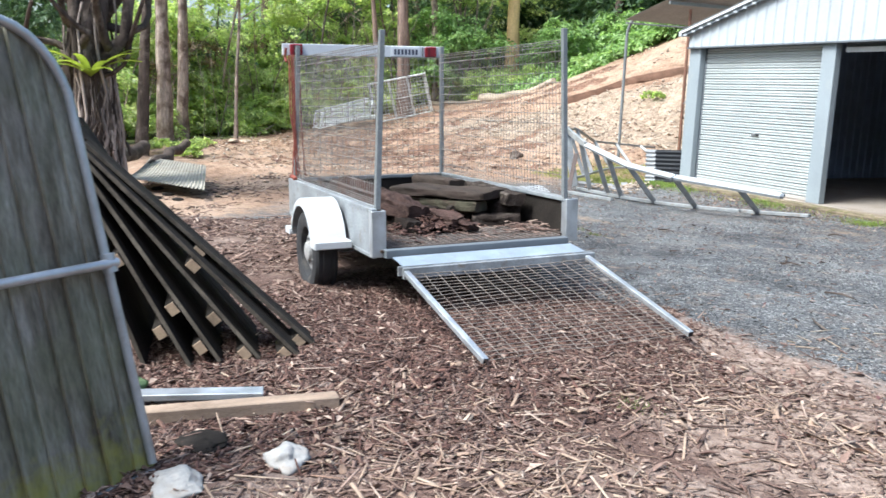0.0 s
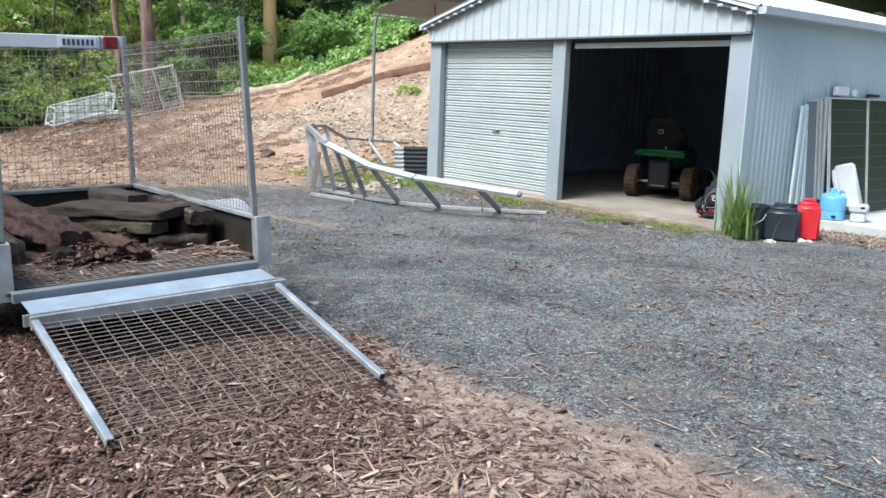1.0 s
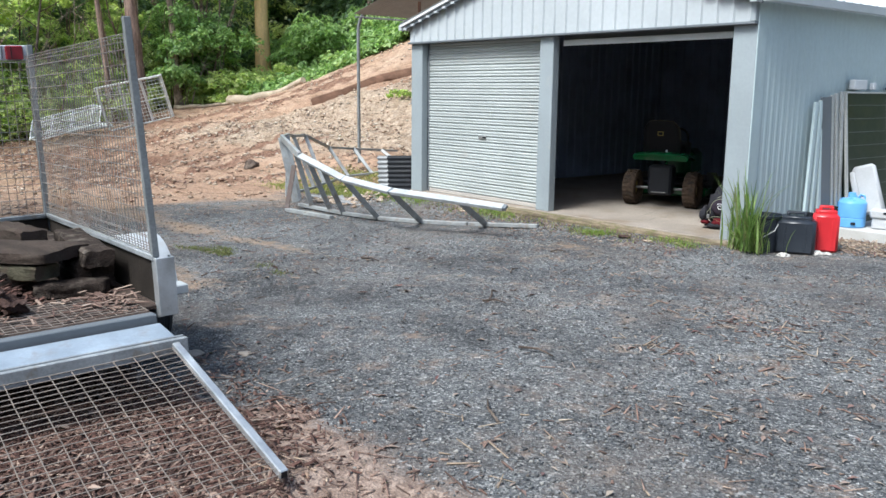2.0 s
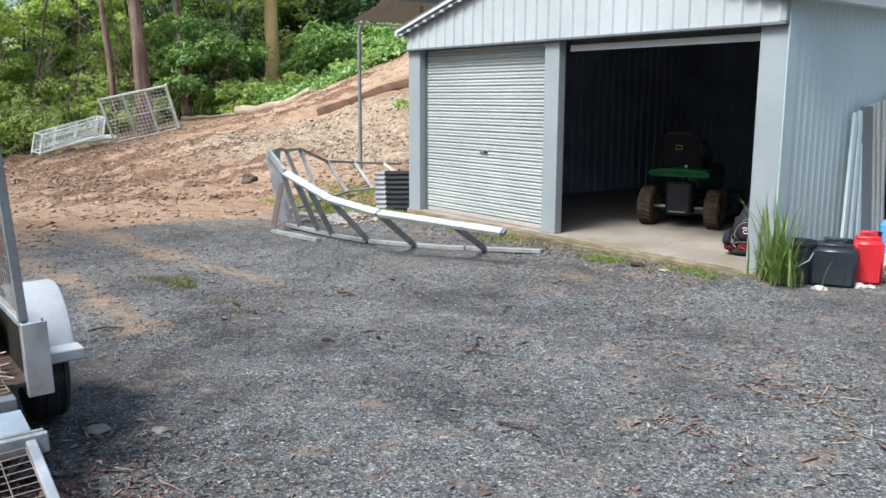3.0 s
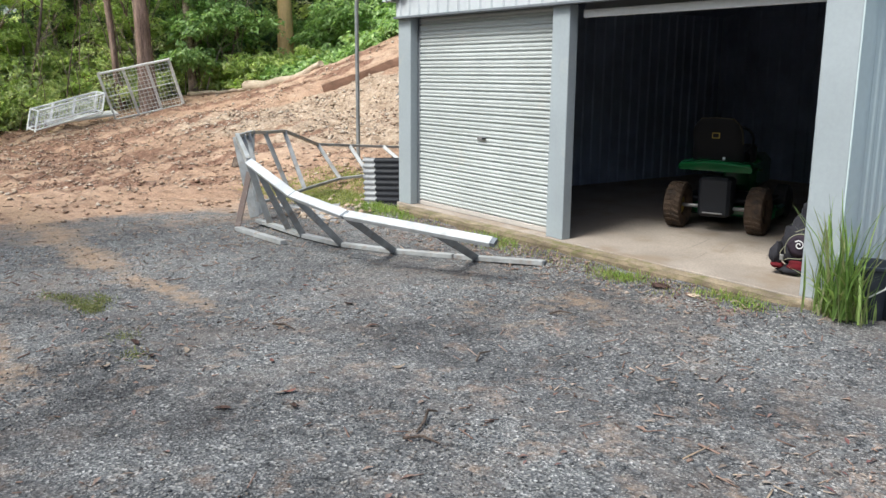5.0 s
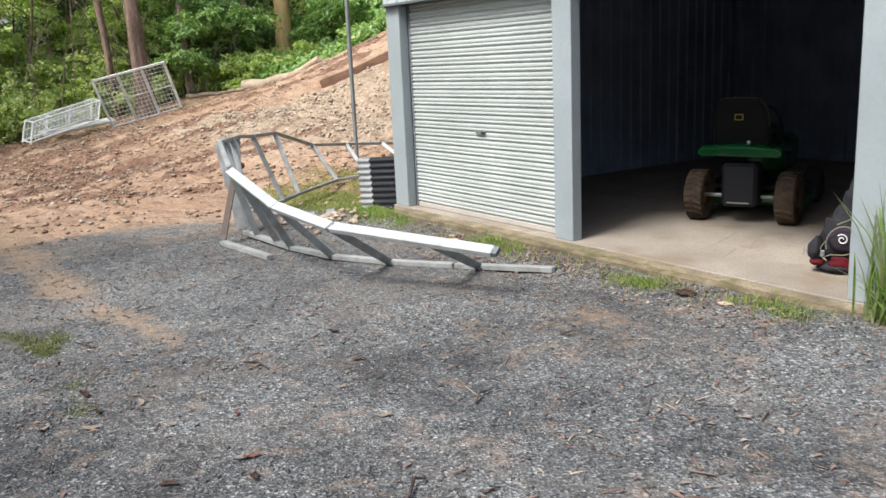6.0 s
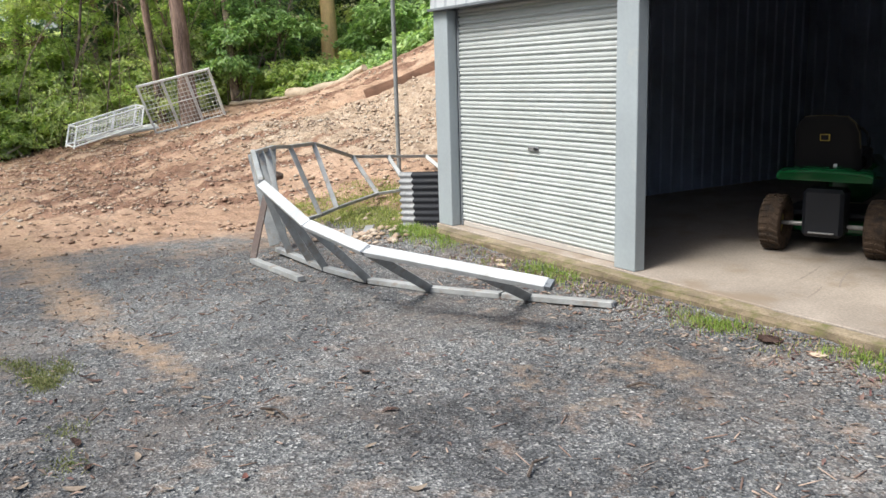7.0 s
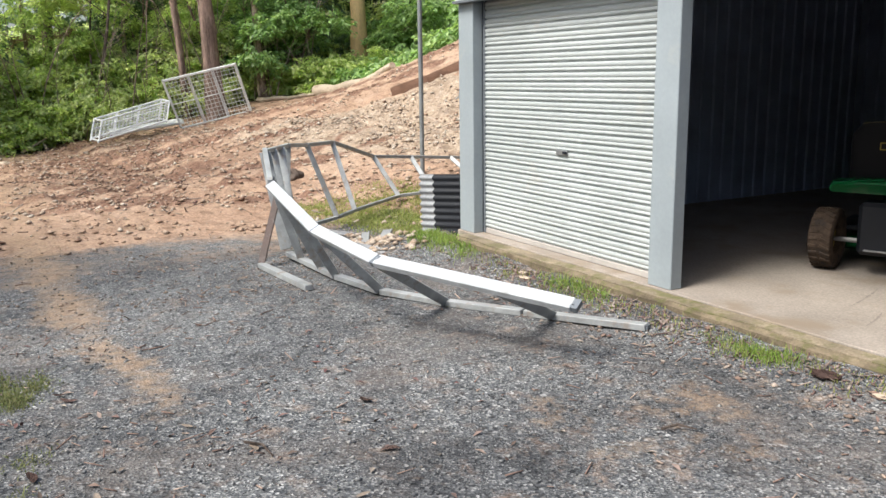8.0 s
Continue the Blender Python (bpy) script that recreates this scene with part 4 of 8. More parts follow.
def make_shed():
    shed = thing("garage_shed", "pale grey steel double garage with one roller door shut", "shed")
    part("gable_cladding", gable_sheet(Y0 - 0.035, 1), M_SHED, shed, "white-grey ribbed gable sheeting")
    part("gable_backing", gable_sheet(Y0 + 0.02, -1), M_INSIDE, shed)
    g = Geo().box(((X0 + X1) / 2, Y0 - 0.025, ZO - 0.012), (X1 - X0 + 0.01, 0.085, 0.026), ch=0.003)
    part("bottom_flashing", g, M_TRIM_DARK, shed, "dark flashing along the foot of the gable")
    # columns
    for xa, xb in ((X0, -10.385), (-7.925, -7.69), (-5.17, X1)):
        g = Geo().box(((xa + xb) / 2, Y0 + 0.055, (ZS + ZO) / 2 - 0.012), (xb - xa, 0.11, ZO - ZS - 0.024), ch=0.006)
        part("column", g, M_POST, shed, "grey painted steel column")
    for x in (-10.365, -7.94):
        g = Geo().box((x, Y0 + 0.145, (ZS + ZO) / 2), (0.035, 0.07, ZO - ZS), ch=0.004)
        part("door_guide", g, M_TRIM_DARK, shed, "dark door guide beside the column")
    part("corner_flashing", Geo().box((X1 - 0.028, Y0 + 0.0, (ZO + ZE) / 2 - 0.01), (0.06, 0.11, ZE - ZO - 0.03), ch=0.004), M_POST, shed, "grey corner flashing")
    part("bracket", Geo().box((X0 - 0.018, Y0 + 0.03, 1.30), (0.036, 0.03, 0.05), ch=0.004).tube([(X0 - 0.03, Y0 + 0.03, 1.30), (X0 - 0.05, Y0 - 0.01, 1.27)], 0.006, 6), M_STEELGREY, shed, "small steel hook on the column")
    part("corner_flashing", Geo().box((X1 + 0.005, Y0 + 0.075, (ZS + ZE) / 2), (0.012, 0.15, ZE - ZS), ch=0.003), M_SHED_SIDE, shed, "pale corner flashing")
    # side and rear walls
    wall = Geo().sheet(ribbed(Y1 - Y0 - 0.1, 0.105, 0.06, 0.005), (X1, Y0 + 0.1, ZS - 0.02), (0, 0, ZE - ZS + 0.06), (1, 0, 0))
    part("wall_east", wall, M_SHED_SIDE, shed, "pale blue-grey ribbed side wall")
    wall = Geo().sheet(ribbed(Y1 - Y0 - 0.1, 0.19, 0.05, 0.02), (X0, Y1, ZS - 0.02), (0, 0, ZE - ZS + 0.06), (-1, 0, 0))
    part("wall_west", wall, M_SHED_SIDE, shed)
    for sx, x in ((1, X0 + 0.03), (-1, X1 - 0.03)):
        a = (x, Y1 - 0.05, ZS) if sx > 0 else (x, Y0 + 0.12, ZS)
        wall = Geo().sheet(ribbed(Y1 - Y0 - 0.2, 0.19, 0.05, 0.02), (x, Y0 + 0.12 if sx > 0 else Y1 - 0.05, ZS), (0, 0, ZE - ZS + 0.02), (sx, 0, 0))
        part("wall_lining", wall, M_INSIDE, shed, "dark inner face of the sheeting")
    g = Geo()
    prof = ribbed(X1 - X0, 0.19, 0.05, 0.02)
    L = len(prof)
    for th in (0, 0.03):
        for e in (0, 1):
            for s, o in prof:
                x = X0 + s
                g.v.append((x, Y1 - 0.03 + th - (o if th == 0 else -o), ZS - 0.02 if e == 0 else ZE + min(x - X0, X1 - x) * ROOF))
    for j in range(L - 1):
        g.f += [(j, j + 1, L + j + 1, L + j), (2 * L + j + 1, 2 * L + j, 3 * L + j, 3 * L + j + 1)]
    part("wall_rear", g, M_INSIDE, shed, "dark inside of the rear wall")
    # roof
    for s in (-1, 1):
        xe = X0 - 0.10 if s < 0 else X1 + 0.10
        run = abs(XM - xe)
        up = Vector((-s * run, 0, run * ROOF))
        nrm = Vector((s * ROOF, 0, 1)).normalized()
        a = Vector((xe, Y0 - 0.16 if s > 0 else Y1 + 0.1, ZE - 0.10 * ROOF + 0.03))
        sh = Geo().sheet(ribbed(Y1 - Y0 + 0.26, 0.19, 0.05, 0.025), a, up, nrm)
        if s < 0:
            sh = Geo().sheet(ribbed(Y1 - Y0 + 0.26, 0.19, 0.05, 0.025), Vector((xe, Y1 + 0.1, a.z)), up, nrm)
        part("roof", sh, M_SHED, shed, "ribbed roof sheeting")
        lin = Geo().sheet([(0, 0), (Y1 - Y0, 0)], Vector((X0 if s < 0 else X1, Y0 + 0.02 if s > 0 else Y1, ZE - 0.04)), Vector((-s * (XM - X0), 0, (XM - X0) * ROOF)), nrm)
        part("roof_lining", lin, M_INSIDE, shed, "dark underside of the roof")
        # barge, with a dark strip standing in for its shadow line
        e0 = Vector((xe, Y0 - 0.12, ZE - 0.10 * ROOF + 0.005))
        e1 = Vector((XM, Y0 - 0.12, ZR + 0.005))
        part("barge", Geo().beam(e0, e1, 0.05, 0.062, nrm, 0.004), M_WHITE_TRIM, shed, "white barge capping")
        o = Vector((0, 0.018, -0.060))
        part("barge_shadow", Geo().beam(e0 + o, e1 + o, 0.03, 0.05, nrm, 0.003), M_TRIM_DARK, shed, "dark strip standing in for the shadow under the barge")
        n_end = int((e1 - e0).length / 0.192)
        for k in range(n_end):
            c = e0.lerp(e1, (k + 0.5) / n_end) + Vector((0, 0.004, -0.078))
            part("rib_end", Geo().box(c, (0.075, 0.03, 0.034), ch=0.004), M_SHED, shed)
        # gutter
        gx = xe + s * 0.04
        gut = Geo()
        ym, yl = (Y0 + Y1) / 2, Y1 - Y0 + 0.2
        gut.box((gx, ym, ZE - 0.085), (0.11, yl, 0.004)).box((gx + s * 0.055, ym, ZE - 0.05), (0.004, yl, 0.075)).box((gx - s * 0.055, ym, ZE - 0.05), (0.004, yl, 0.07)).box((gx + s * 0.05, ym, ZE - 0.01), (0.016, yl, 0.008))
        gut.box((gx, Y0 - 0.1, ZE - 0.05), (0.11, 0.004, 0.075))
        part("gutter", gut, M_SHED, shed, "pale eaves gutter")
    # soffit blocks where sheet ends show under the eave
    # roller door
    door = part("roller_door", roller_curtain(), M_ROLLER, shed, "closed silver-grey ribbed roller door")
    part("bottom_rail", Geo().box((-9.11, Y0 + 0.128, ZS + 0.028), (2.46, 0.03, 0.05), ch=0.004), M_ROLLER_BASE, door, "dusty bottom rail")
    part("handle", Geo().box((-9.12, Y0 + 0.105, 0.845), (0.15, 0.016, 0.042), ch=0.005), M_STEELGREY, door, "recessed steel door latch")
    part("handle", Geo().box((-9.07, Y0 + 0.094, 0.85), (0.05, 0.02, 0.02), ch=0.004), M_BLACKPLASTIC, door)
    # raised door over the open bay
    part("raised_door_rail", Geo().box((-6.43, Y0 + 0.14, 2.085), (2.42, 0.035, 0.07), ch=0.005), M_WHITE_TRIM, shed, "bottom rail of the rolled-up door")
    drum = Geo().tube([(-7.6, Y0 + 0.36, 2.34), (-5.2, Y0 + 0.36, 2.34)], 0.17, 20)
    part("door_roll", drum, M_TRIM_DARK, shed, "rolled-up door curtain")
    # dark bar added for the shade in the gap above the rail
    part("gap_bar", Geo().box((-6.43, Y0 + 0.20, 2.17), (2.5, 0.04, 0.11), ch=0.004), M_TRIM_DARK, shed, "dark bar standing in for the shaded gap over the open bay")
    # slab
    slab = Geo().box((XM, (Y0 + Y1) / 2, ZS - 0.15), (X1 - X0 + 0.04, Y1 - Y0 + 0.04, 0.30), ch=0.006)
    part("slab", slab, M_SLAB, shed, "dusty concrete floor slab")
    lip = Geo()
    xs = [X0 + 0.2 + (X1 - X0 - 0.1) * i / 48 for i in range(49)]
    ring = ((Y0 - 0.02, -0.014), (Y0 - 0.15, -0.020), (Y0 - 0.18, -0.04), (Y0 - 0.19, -0.34), (Y0 - 0.02, -0.34))
    for i, x in enumerate(xs):
        for j, (y, dz) in enumerate(ring):
            q = Vector((x * 2.1, j * 3.0, 0.4))
            lip.v.append((x, y + 0.012 * noise.noise(q), ZS - 0.004 + dz + 0.006 * noise.noise(q * 1.7)))
    for i in range(48):
        for j in range(5):
            lip.f.append((i * 5 + j, i * 5 + (j + 1) % 5, i * 5 + 5 + (j + 1) % 5, i * 5 + 5 + j))
    lip.f += [(0, 1, 2, 3, 4), tuple(48 * 5 + j for j in range(5))[::-1]]
    part("slab_edge", lip, M_SLAB_EDGE, shed, "mossy worn edge of the slab")
    top = Geo()
    for i, x in enumerate(xs):
        for y, dz in ((Y0 - 0.03, 0.0), (Y0 - 0.145 + 0.03 * noise.noise(Vector((x * 3.1, 2.0, 0.3))), -0.005)):
            q = Vector((x * 2.1, 3.0, 0.4))
            top.v += [(x, y, ZS - 0.010 + dz + 0.006 * noise.noise(q * 1.7)), (x, y, ZS - 0.03)]
    for i in range(48):
        k = i * 4
        top.f += [(k, k + 2, k + 6, k + 4), (k + 2, k + 3, k + 7, k + 6), (k, k + 4, k + 5, k + 1)]
    part("slab_lip", top, M_LIP, shed, "stained lip along the edge of the floor")
    return shed


def roller_curtain():
    prof = []
    z, pitch = 0.05, 0.0826
    while z + ZS < ZO - 0.02:
        prof += [(z, 0.0), (z + 0.002, -0.016), (z + 0.012, -0.017), (z + 0.017, 0.000), (z + 0.026, 0.008), (z + 0.036, 0.006), (z + 0.041, -0.003), (z + 0.046, -0.003), (z + 0.053, 0.004), (z + 0.064, 0.008), (z + 0.076, 0.006)]
        z += pitch
    prof.append((ZO + 0.1 - ZS, 0.0))
    g = Geo()
    L = len(prof)
    for th in (0, 0.002):
        for x in (-10.37, -7.86):
            for s, o in prof:
                g.v.append((x, Y0 + 0.12 - 0.75 * o + th, ZS + s))
    for j in range(L - 1):
        g.f += [(j, j + 1, L + j + 1, L + j), (2 * L + j + 1, 2 * L + j, 3 * L + j, 3 * L + j + 1)]
    return g


make_shed()


def make_pad():
    pad = Geo().box((-2.6, 14.2, -0.10), (4.5, 4.3, 0.22), ch=0.008)
    single("concrete_pad", pad, M_PAD, "pale concrete pad beside the garage", "pad", kind="structure")


make_pad()

# ---- carport beside the bank ----


def make_carport():
    cp = thing("carport", "grey carport roof on bent steel posts", "carport")
    p1, p2 = Vector((-15.02, 12.36, 0)), Vector((-13.1, 12.46, 0))
    z1, z2 = gz(p1.x, p1.y) - 0.1, gz(p2.x, p2.y) - 0.1
    pts = [(p1.x, p1.y, z1), (p1.x, p1.y, 2.62)]
    for i in range(1, 9):
        a = i / 8 * radians(72)
        pts.append((p1.x + 0.50 * (1 - math.cos(a)) * 1.0, p1.y + 0.05 * (1 - math.cos(a)), 2.62 + 0.50 * math.sin(a)))
    pts.append((p1.x + 2.6, p1.y + 0.25, 3.62))
    part("post", Geo().tube(pts, 0.035, 10), M_POLE, cp, "grey steel post bent over into a rafter", 40)
    part("post", Geo().tube([(p2.x, p2.y, z2), (p2.x, p2.y, 3.1)], 0.032, 10), M_RUST, cp, "rusty brown steel post", 40)
    roof = Geo().sheet(corrugated(4.2, 0.076, 0.018), (-14.75, 16.2, 2.92), (2.9, 0.1, 0.72), (-0.24, 0, 0.97))
    part("roof_sheet", roof, M_CARPORT, cp, "dull grey roof sheet seen from below")
    part("purlin", Geo().beam((-14.72, 12.1, 2.90), (-14.72, 16.1, 2.90), 0.03, 0.035, ch=0.004), M_CARPORT, cp)
    part("purlin", Geo().beam((-13.3, 12.08, 3.22), (-13.3, 16.1, 3.22), 0.05, 0.07, ch=0.004), M_POLE, cp)
    return cp


make_carport()

# ---- trailer ----


def wire_grid(g, o, u, v, nu, nv, r, wob=0.0, seed=0, extra=()):
    """Wires along u and v from corner o."""
    o, u, v = Vector(o), Vector(u), Vector(v)
    n = u.cross(v).normalized()

    def wire(a, b, k):
        if wob:
            pts = []
            for i in range(7):
                p = a.lerp(b, i / 6)
                pts.append(p + n * noise.noise(p * 2.3 + Vector((seed, k, 0))) * wob)
            g.tube(pts, r, 4, False)
        else:
            g.tube([a, b], r, 4, False)
    for i in range(nu + 1):
        wire(o + u * (i / nu), o + u * (i / nu) + v, i * 0.05)
    for j in [k / nv for k in range(nv + 1)] + list(extra):
        wire(o + v * j, o + v * j + u, j)
    return g


AXLE = {1: 0.90, -1: 1.0}


def make_wheel(parent, y, s):
    m = Matrix.Translation((AXLE[s], y, 0.205)) @ Euler((radians(-90 * s), 0, 0)).to_matrix().to_4x4()
    tyre = Geo().lathe([(0.185, -0.075), (0.205, -0.085), (0.265, -0.092), (0.296, -0.082), (0.308, -0.06), (0.302, -0.055), (0.302, -0.03), (0.310, -0.025), (0.310, 0.025), (0.302, 0.03), (0.302, 0.055), (0.308, 0.06), (0.296, 0.082), (0.265, 0.092), (0.205, 0.085), (0.185, 0.075), (0.185, -0.075)], 40, m)
    ty = part("tyre", tyre, M_TYRE, parent, "black rubber tyre", 35)
    rim = Geo().lathe([(0.186, -0.07), (0.175, -0.07), (0.165, 0.03), (0.150, 0.035), (0.12, 0.05), (0.075, 0.045), (0.07, 0.075), (0.045, 0.085), (0.0, 0.085)], 32, m)
    part("rim", rim, M_RIM, ty, "pale steel rim", 35)
    for i in range(5):
        a = i * 2 * math.pi / 5
        part("wheel_nut", Geo().tube([m @ Vector((0.095 * math.cos(a), 0.095 * math.sin(a), 0.045)), m @ Vector((0.095 * math.cos(a), 0.095 * math.sin(a), 0.062))], 0.011, 6), M_STEELGREY, ty)


def make_fender(parent, s):
    g = Geo()
    ys = (0.80, 1.05)
    k = 5
    section = ((0.0, ys[0]), (0.0, ys[1] - 0.025), (-0.008, ys[1] - 0.008), (-0.03, ys[1]), (-0.055, ys[1]))
    for th in (0, 0.004):
        for i in range(21):
            a = radians(14 + 152 * i / 20)
            for d, y in section:
                r = 0.36 + d - th
                g.v.append((AXLE[s] + r * math.cos(a), s * (y - (th if d < -0.02 else 0)), 0.245 + r * math.sin(a)))
    N = 21 * k
    for i in range(20):
        for j in range(k - 1):
            p = i * k + j
            g.f += [(p, p + 1, p + k + 1, p + k), (N + p + 1, N + p, N + p + k, N + p + k + 1)]
    f = part("mudguard", g, M_FENDER, parent, "white painted steel mudguard", 40)
    for x in (AXLE[s] - 0.40, AXLE[s] + 0.40):
        part("step", Geo().box((x, s * 0.925, 0.315), (0.13, 0.27, 0.055), ch=0.006), M_FENDER, f)


def make_trailer():
    tr = thing("box_trailer", "galvanised caged box trailer with its mesh ramp down", "trailer", pose(-4.27, 3.44, 0, -1.7, 1.5, 178.4))
    W, L, ZF, ZT = 0.765, 2.50, 0.345, 0.595
    # body
    g = Geo().box((L / 2 + 0.07, 0, ZF - 0.012), (L - 0.14, 2 * W - 0.02, 0.02), ch=0.002)
    g.box((0.055, 0.03, ZF - 0.013), (0.17, 1.40, 0.018), ch=0.002)
    part("floor", g, M_LITTERFLOOR, tr, "tray floor covered in pinkish bark litter")
    for s in (1, -1):
        xa, xb = (0.04 if s > 0 else 0.125), L + 0.02
        xm, xl = (xa + xb) / 2, xb - xa
        g = Geo().box((xm, s * W, (ZF + ZT) / 2 - 0.02), (xl, 0.004, ZT - ZF + 0.06))
        g.box((xm, s * (W - 0.014), ZT), (xl, 0.036, 0.03), ch=0.004)
        g.box((xm, s * (W - 0.01), ZF - 0.055), (xl, 0.03, 0.03), ch=0.004)
        side = part("side_panel", g, M_GALV_DULL, tr, "dull grey folded steel side")
        part("lining", Geo().box((xm, s * (W - 0.007), (ZF + ZT) / 2 - 0.012), (xl - 0.03, 0.005, ZT - ZF - 0.02)), M_DARKWOOD, side, "near-black inside of the tray")
    g = Geo().box((L, 0, (ZF + ZT) / 2 - 0.02), (0.004, 2 * W, ZT - ZF + 0.06))
    g.box((L - 0.014, 0, ZT), (0.036, 2 * W, 0.03), ch=0.004)
    fp = part("front_panel", g, M_GALV_DULL, tr)
    part("lining", Geo().box((L - 0.008, 0, (ZF + ZT) / 2 - 0.012), (0.005, 2 * W - 0.04, ZT - ZF - 0.02)), M_DARKWOOD, fp, "near-black inside of the tray")
    for x in (0.35, 0.9, 1.45, 2.1):
        part("crossmember", Geo().box((x, 0, ZF - 0.055), (0.04, 2 * W - 0.06, 0.06), ch=0.004), M_GALV_DULL, tr)
    for s in (1, -1):
        part("chassis_rail", Geo().box((L / 2, s * 0.52, ZF - 0.10), (L, 0.04, 0.075), ch=0.004), M_GALV_DULL, tr)
    part("axle", Geo().tube([(1.0, -0.95, 0.205), (0.90, 0.95, 0.205)], 0.025, 10), M_STEELGREY, tr)
    part("rear_sill", Geo().box((-0.032, 0.02, ZF - 0.028), (0.07, 2 * W - 0.15, 0.056), ch=0.004), M_TRIM_DARK, tr, "dark steel sill at the tail")
    # tail posts
    for s in (1, -1):
        fx, fy = (0.0, 0.0) if s > 0 else (0.085, 0.05)
        g = Geo().box((fx, s * (W - 0.03 + fy), 0.445), (0.012, 0.098, 0.31), ch=0.003)
        g.box((fx + 0.035, s * (W + 0.013 + fy), 0.445), (0.07, 0.006, 0.31), ch=0.002)
        g.box((fx + 0.035, s * (W - 0.074 + fy), 0.445), (0.07, 0.006, 0.31), ch=0.002)
        part("tail_post", g, M_GALV, tr, "pale galvanised tail post")
    # mesh litter deck near the tail
    deck = wire_grid(Geo(), (0.03, -0.66, ZF + 0.004), (0.75, 0, 0), (0, 1.32, 0), 14, 26, 0.0022, 0.004, 3)
    part("floor_mesh", deck, M_MESH, tr, "wire mesh lying on the tray floor")
    # cage
    tops = {(0, 1): (0.10, 0.66, 1.765), (0, -1): (0.13, -0.715, 1.815), (1, 1): (2.46, 0.655, 1.80), (1, -1): (2.46, -0.745, 1.82)}
    base = {(0, 1): (0.09, 0.715, 0.60), (0, -1): (0.14, -0.755, 0.60), (1, 1): (2.45, 0.715, 0.60), (1, -1): (2.45, -0.735, 0.60)}
    for k in tops:
        part("cage_post", Geo().beam(base[k], tops[k], 0.036, 0.036, (0, 1, 0), 0.003), M_POLE, tr, "grey square cage post")
    for s in (1, -1):
        a, b = Vector(base[0, s]), Vector(base[1, s])
        t1 = Vector(tops[0, s]) - a
        g = Geo()
        wire_grid(g, a + Vector((0.02, 0, 0.02)), b - a - Vector((0.04, 0, 0)), t1 * 0.92, 46, 15, 0.0024, 0.014, s, (0.012, 0.025, 0.038, 0.075, 0.93, 0.965, 0.985))
        part("mesh_panel", g, M_WIRE, tr, "bent galvanised mesh side")
        part("mesh_rail", Geo().beam(a + Vector((0, 0, 0.008)), b + Vector((0, 0, 0.008)), 0.02, 0.02, ch=0.002), M_GALV, tr)
    a, b = Vector(base[1, 1]), Vector(base[1, -1])
    g = wire_grid(Geo(), a + Vector((0, -0.02, 0.02)), b - a + Vector((0, 0.04, 0)), (0, 0.0, 1.08), 26, 20, 0.0022, 0.008, 4)
    part("mesh_panel", g, M_WIRE, tr, "galvanised mesh front")
    # ramp
    ramp_root = new("ramp")
    ramp_root.parent = tr
    ramp_root["label"] = "lowered tailgate ramp of steel tube and mesh"
    Wm = 0.665
    m_pl = Geo()
    m_pl.beam((-0.085, 0, 0.300), (-0.288, 0, 0.277), 2 * Wm + 0.02, 0.006, ch=0.001)
    part("plate", m_pl, M_RAMP, ramp_root, "blue-grey flat steel plate")
    part("lip", Geo().beam((-0.30, -Wm - 0.05, 0.25), (-0.30, Wm + 0.05, 0.25), 0.012, 0.062, (0, 0, 1), 0.002), M_GALV_DULL, ramp_root, "grey folded lip")
    part("top_tube", Geo().beam((-0.318, -Wm - 0.06, 0.236), (-0.318, Wm + 0.02, 0.236), 0.03, 0.075, ch=0.004), M_GALV_DULL, ramp_root)
    for s in (1, -1):
        part("side_tube", Geo().beam((-0.32, s * Wm, 0.242), (-1.46, s * (Wm - 0.012), -0.012), 0.036, 0.036, ch=0.004), M_GALV, ramp_root, "bright galvanised square tube")
        # black plate in place of the shaded hollow of the tube
        part("tube_mouth", Geo().beam((-1.459, s * (Wm - 0.012), -0.012), (-1.463, s * (Wm - 0.012), -0.013), 0.026, 0.026), M_BLACKPLASTIC, ramp_root)
    u = Vector((-1.125, 0, -0.236))
    g = wire_grid(Geo(), (-0.337, -Wm + 0.022, 0.229), u, (0, 2 * Wm - 0.044, 0), 25, 14, 0.0021, 0.022, 6)
    part("mesh", g, M_MESH, ramp_root, "sagging welded wire mesh")
    for s in (1, -1):
        make_wheel(tr, s * 0.93, s)
        make_fender(tr, s)
    # straps
    for y0, y1 in ((0.70, 0.68), (0.715, 0.70), (0.69, 0.735), (0.64, 0.62), (0.735, 0.66)):
        pts = [(2.45 + 0.02, y0, 1.72), (2.44, y0 + 0.012, 1.2), (2.40, y1 + 0.02, 0.64)]
        part("strap", Geo().tube(pts, 0.007, 6), M_STRAP, tr, "faded red tie-down strap")
    part("strap_buckle", Geo().beam((2.42, 0.76, 0.64), (2.28, 0.755, 0.62), 0.035, 0.03, ch=0.006), M_STRAP, tr, "red strap ratchet")
    part("strap_hook", Geo().tube([(2.50, 0.755, 1.78), (2.52, 0.76, 1.70), (2.48, 0.76, 1.66)], 0.012, 6), M_STRAP, tr)
    # drawbar
    for s in (1, -1):
        part("drawbar", Geo().beam((2.5, s * 0.5, 0.25), (3.55, 0.03 * s, 0.27), 0.04, 0.075, ch=0.004), M_GALV_DULL, tr)
    part("jockey_stand", Geo().tube([(3.4, 0, 0.27), (3.4, 0, -0.08)], 0.03, 10), M_GALV_DULL, tr)
    return tr


TRAILER = make_trailer()


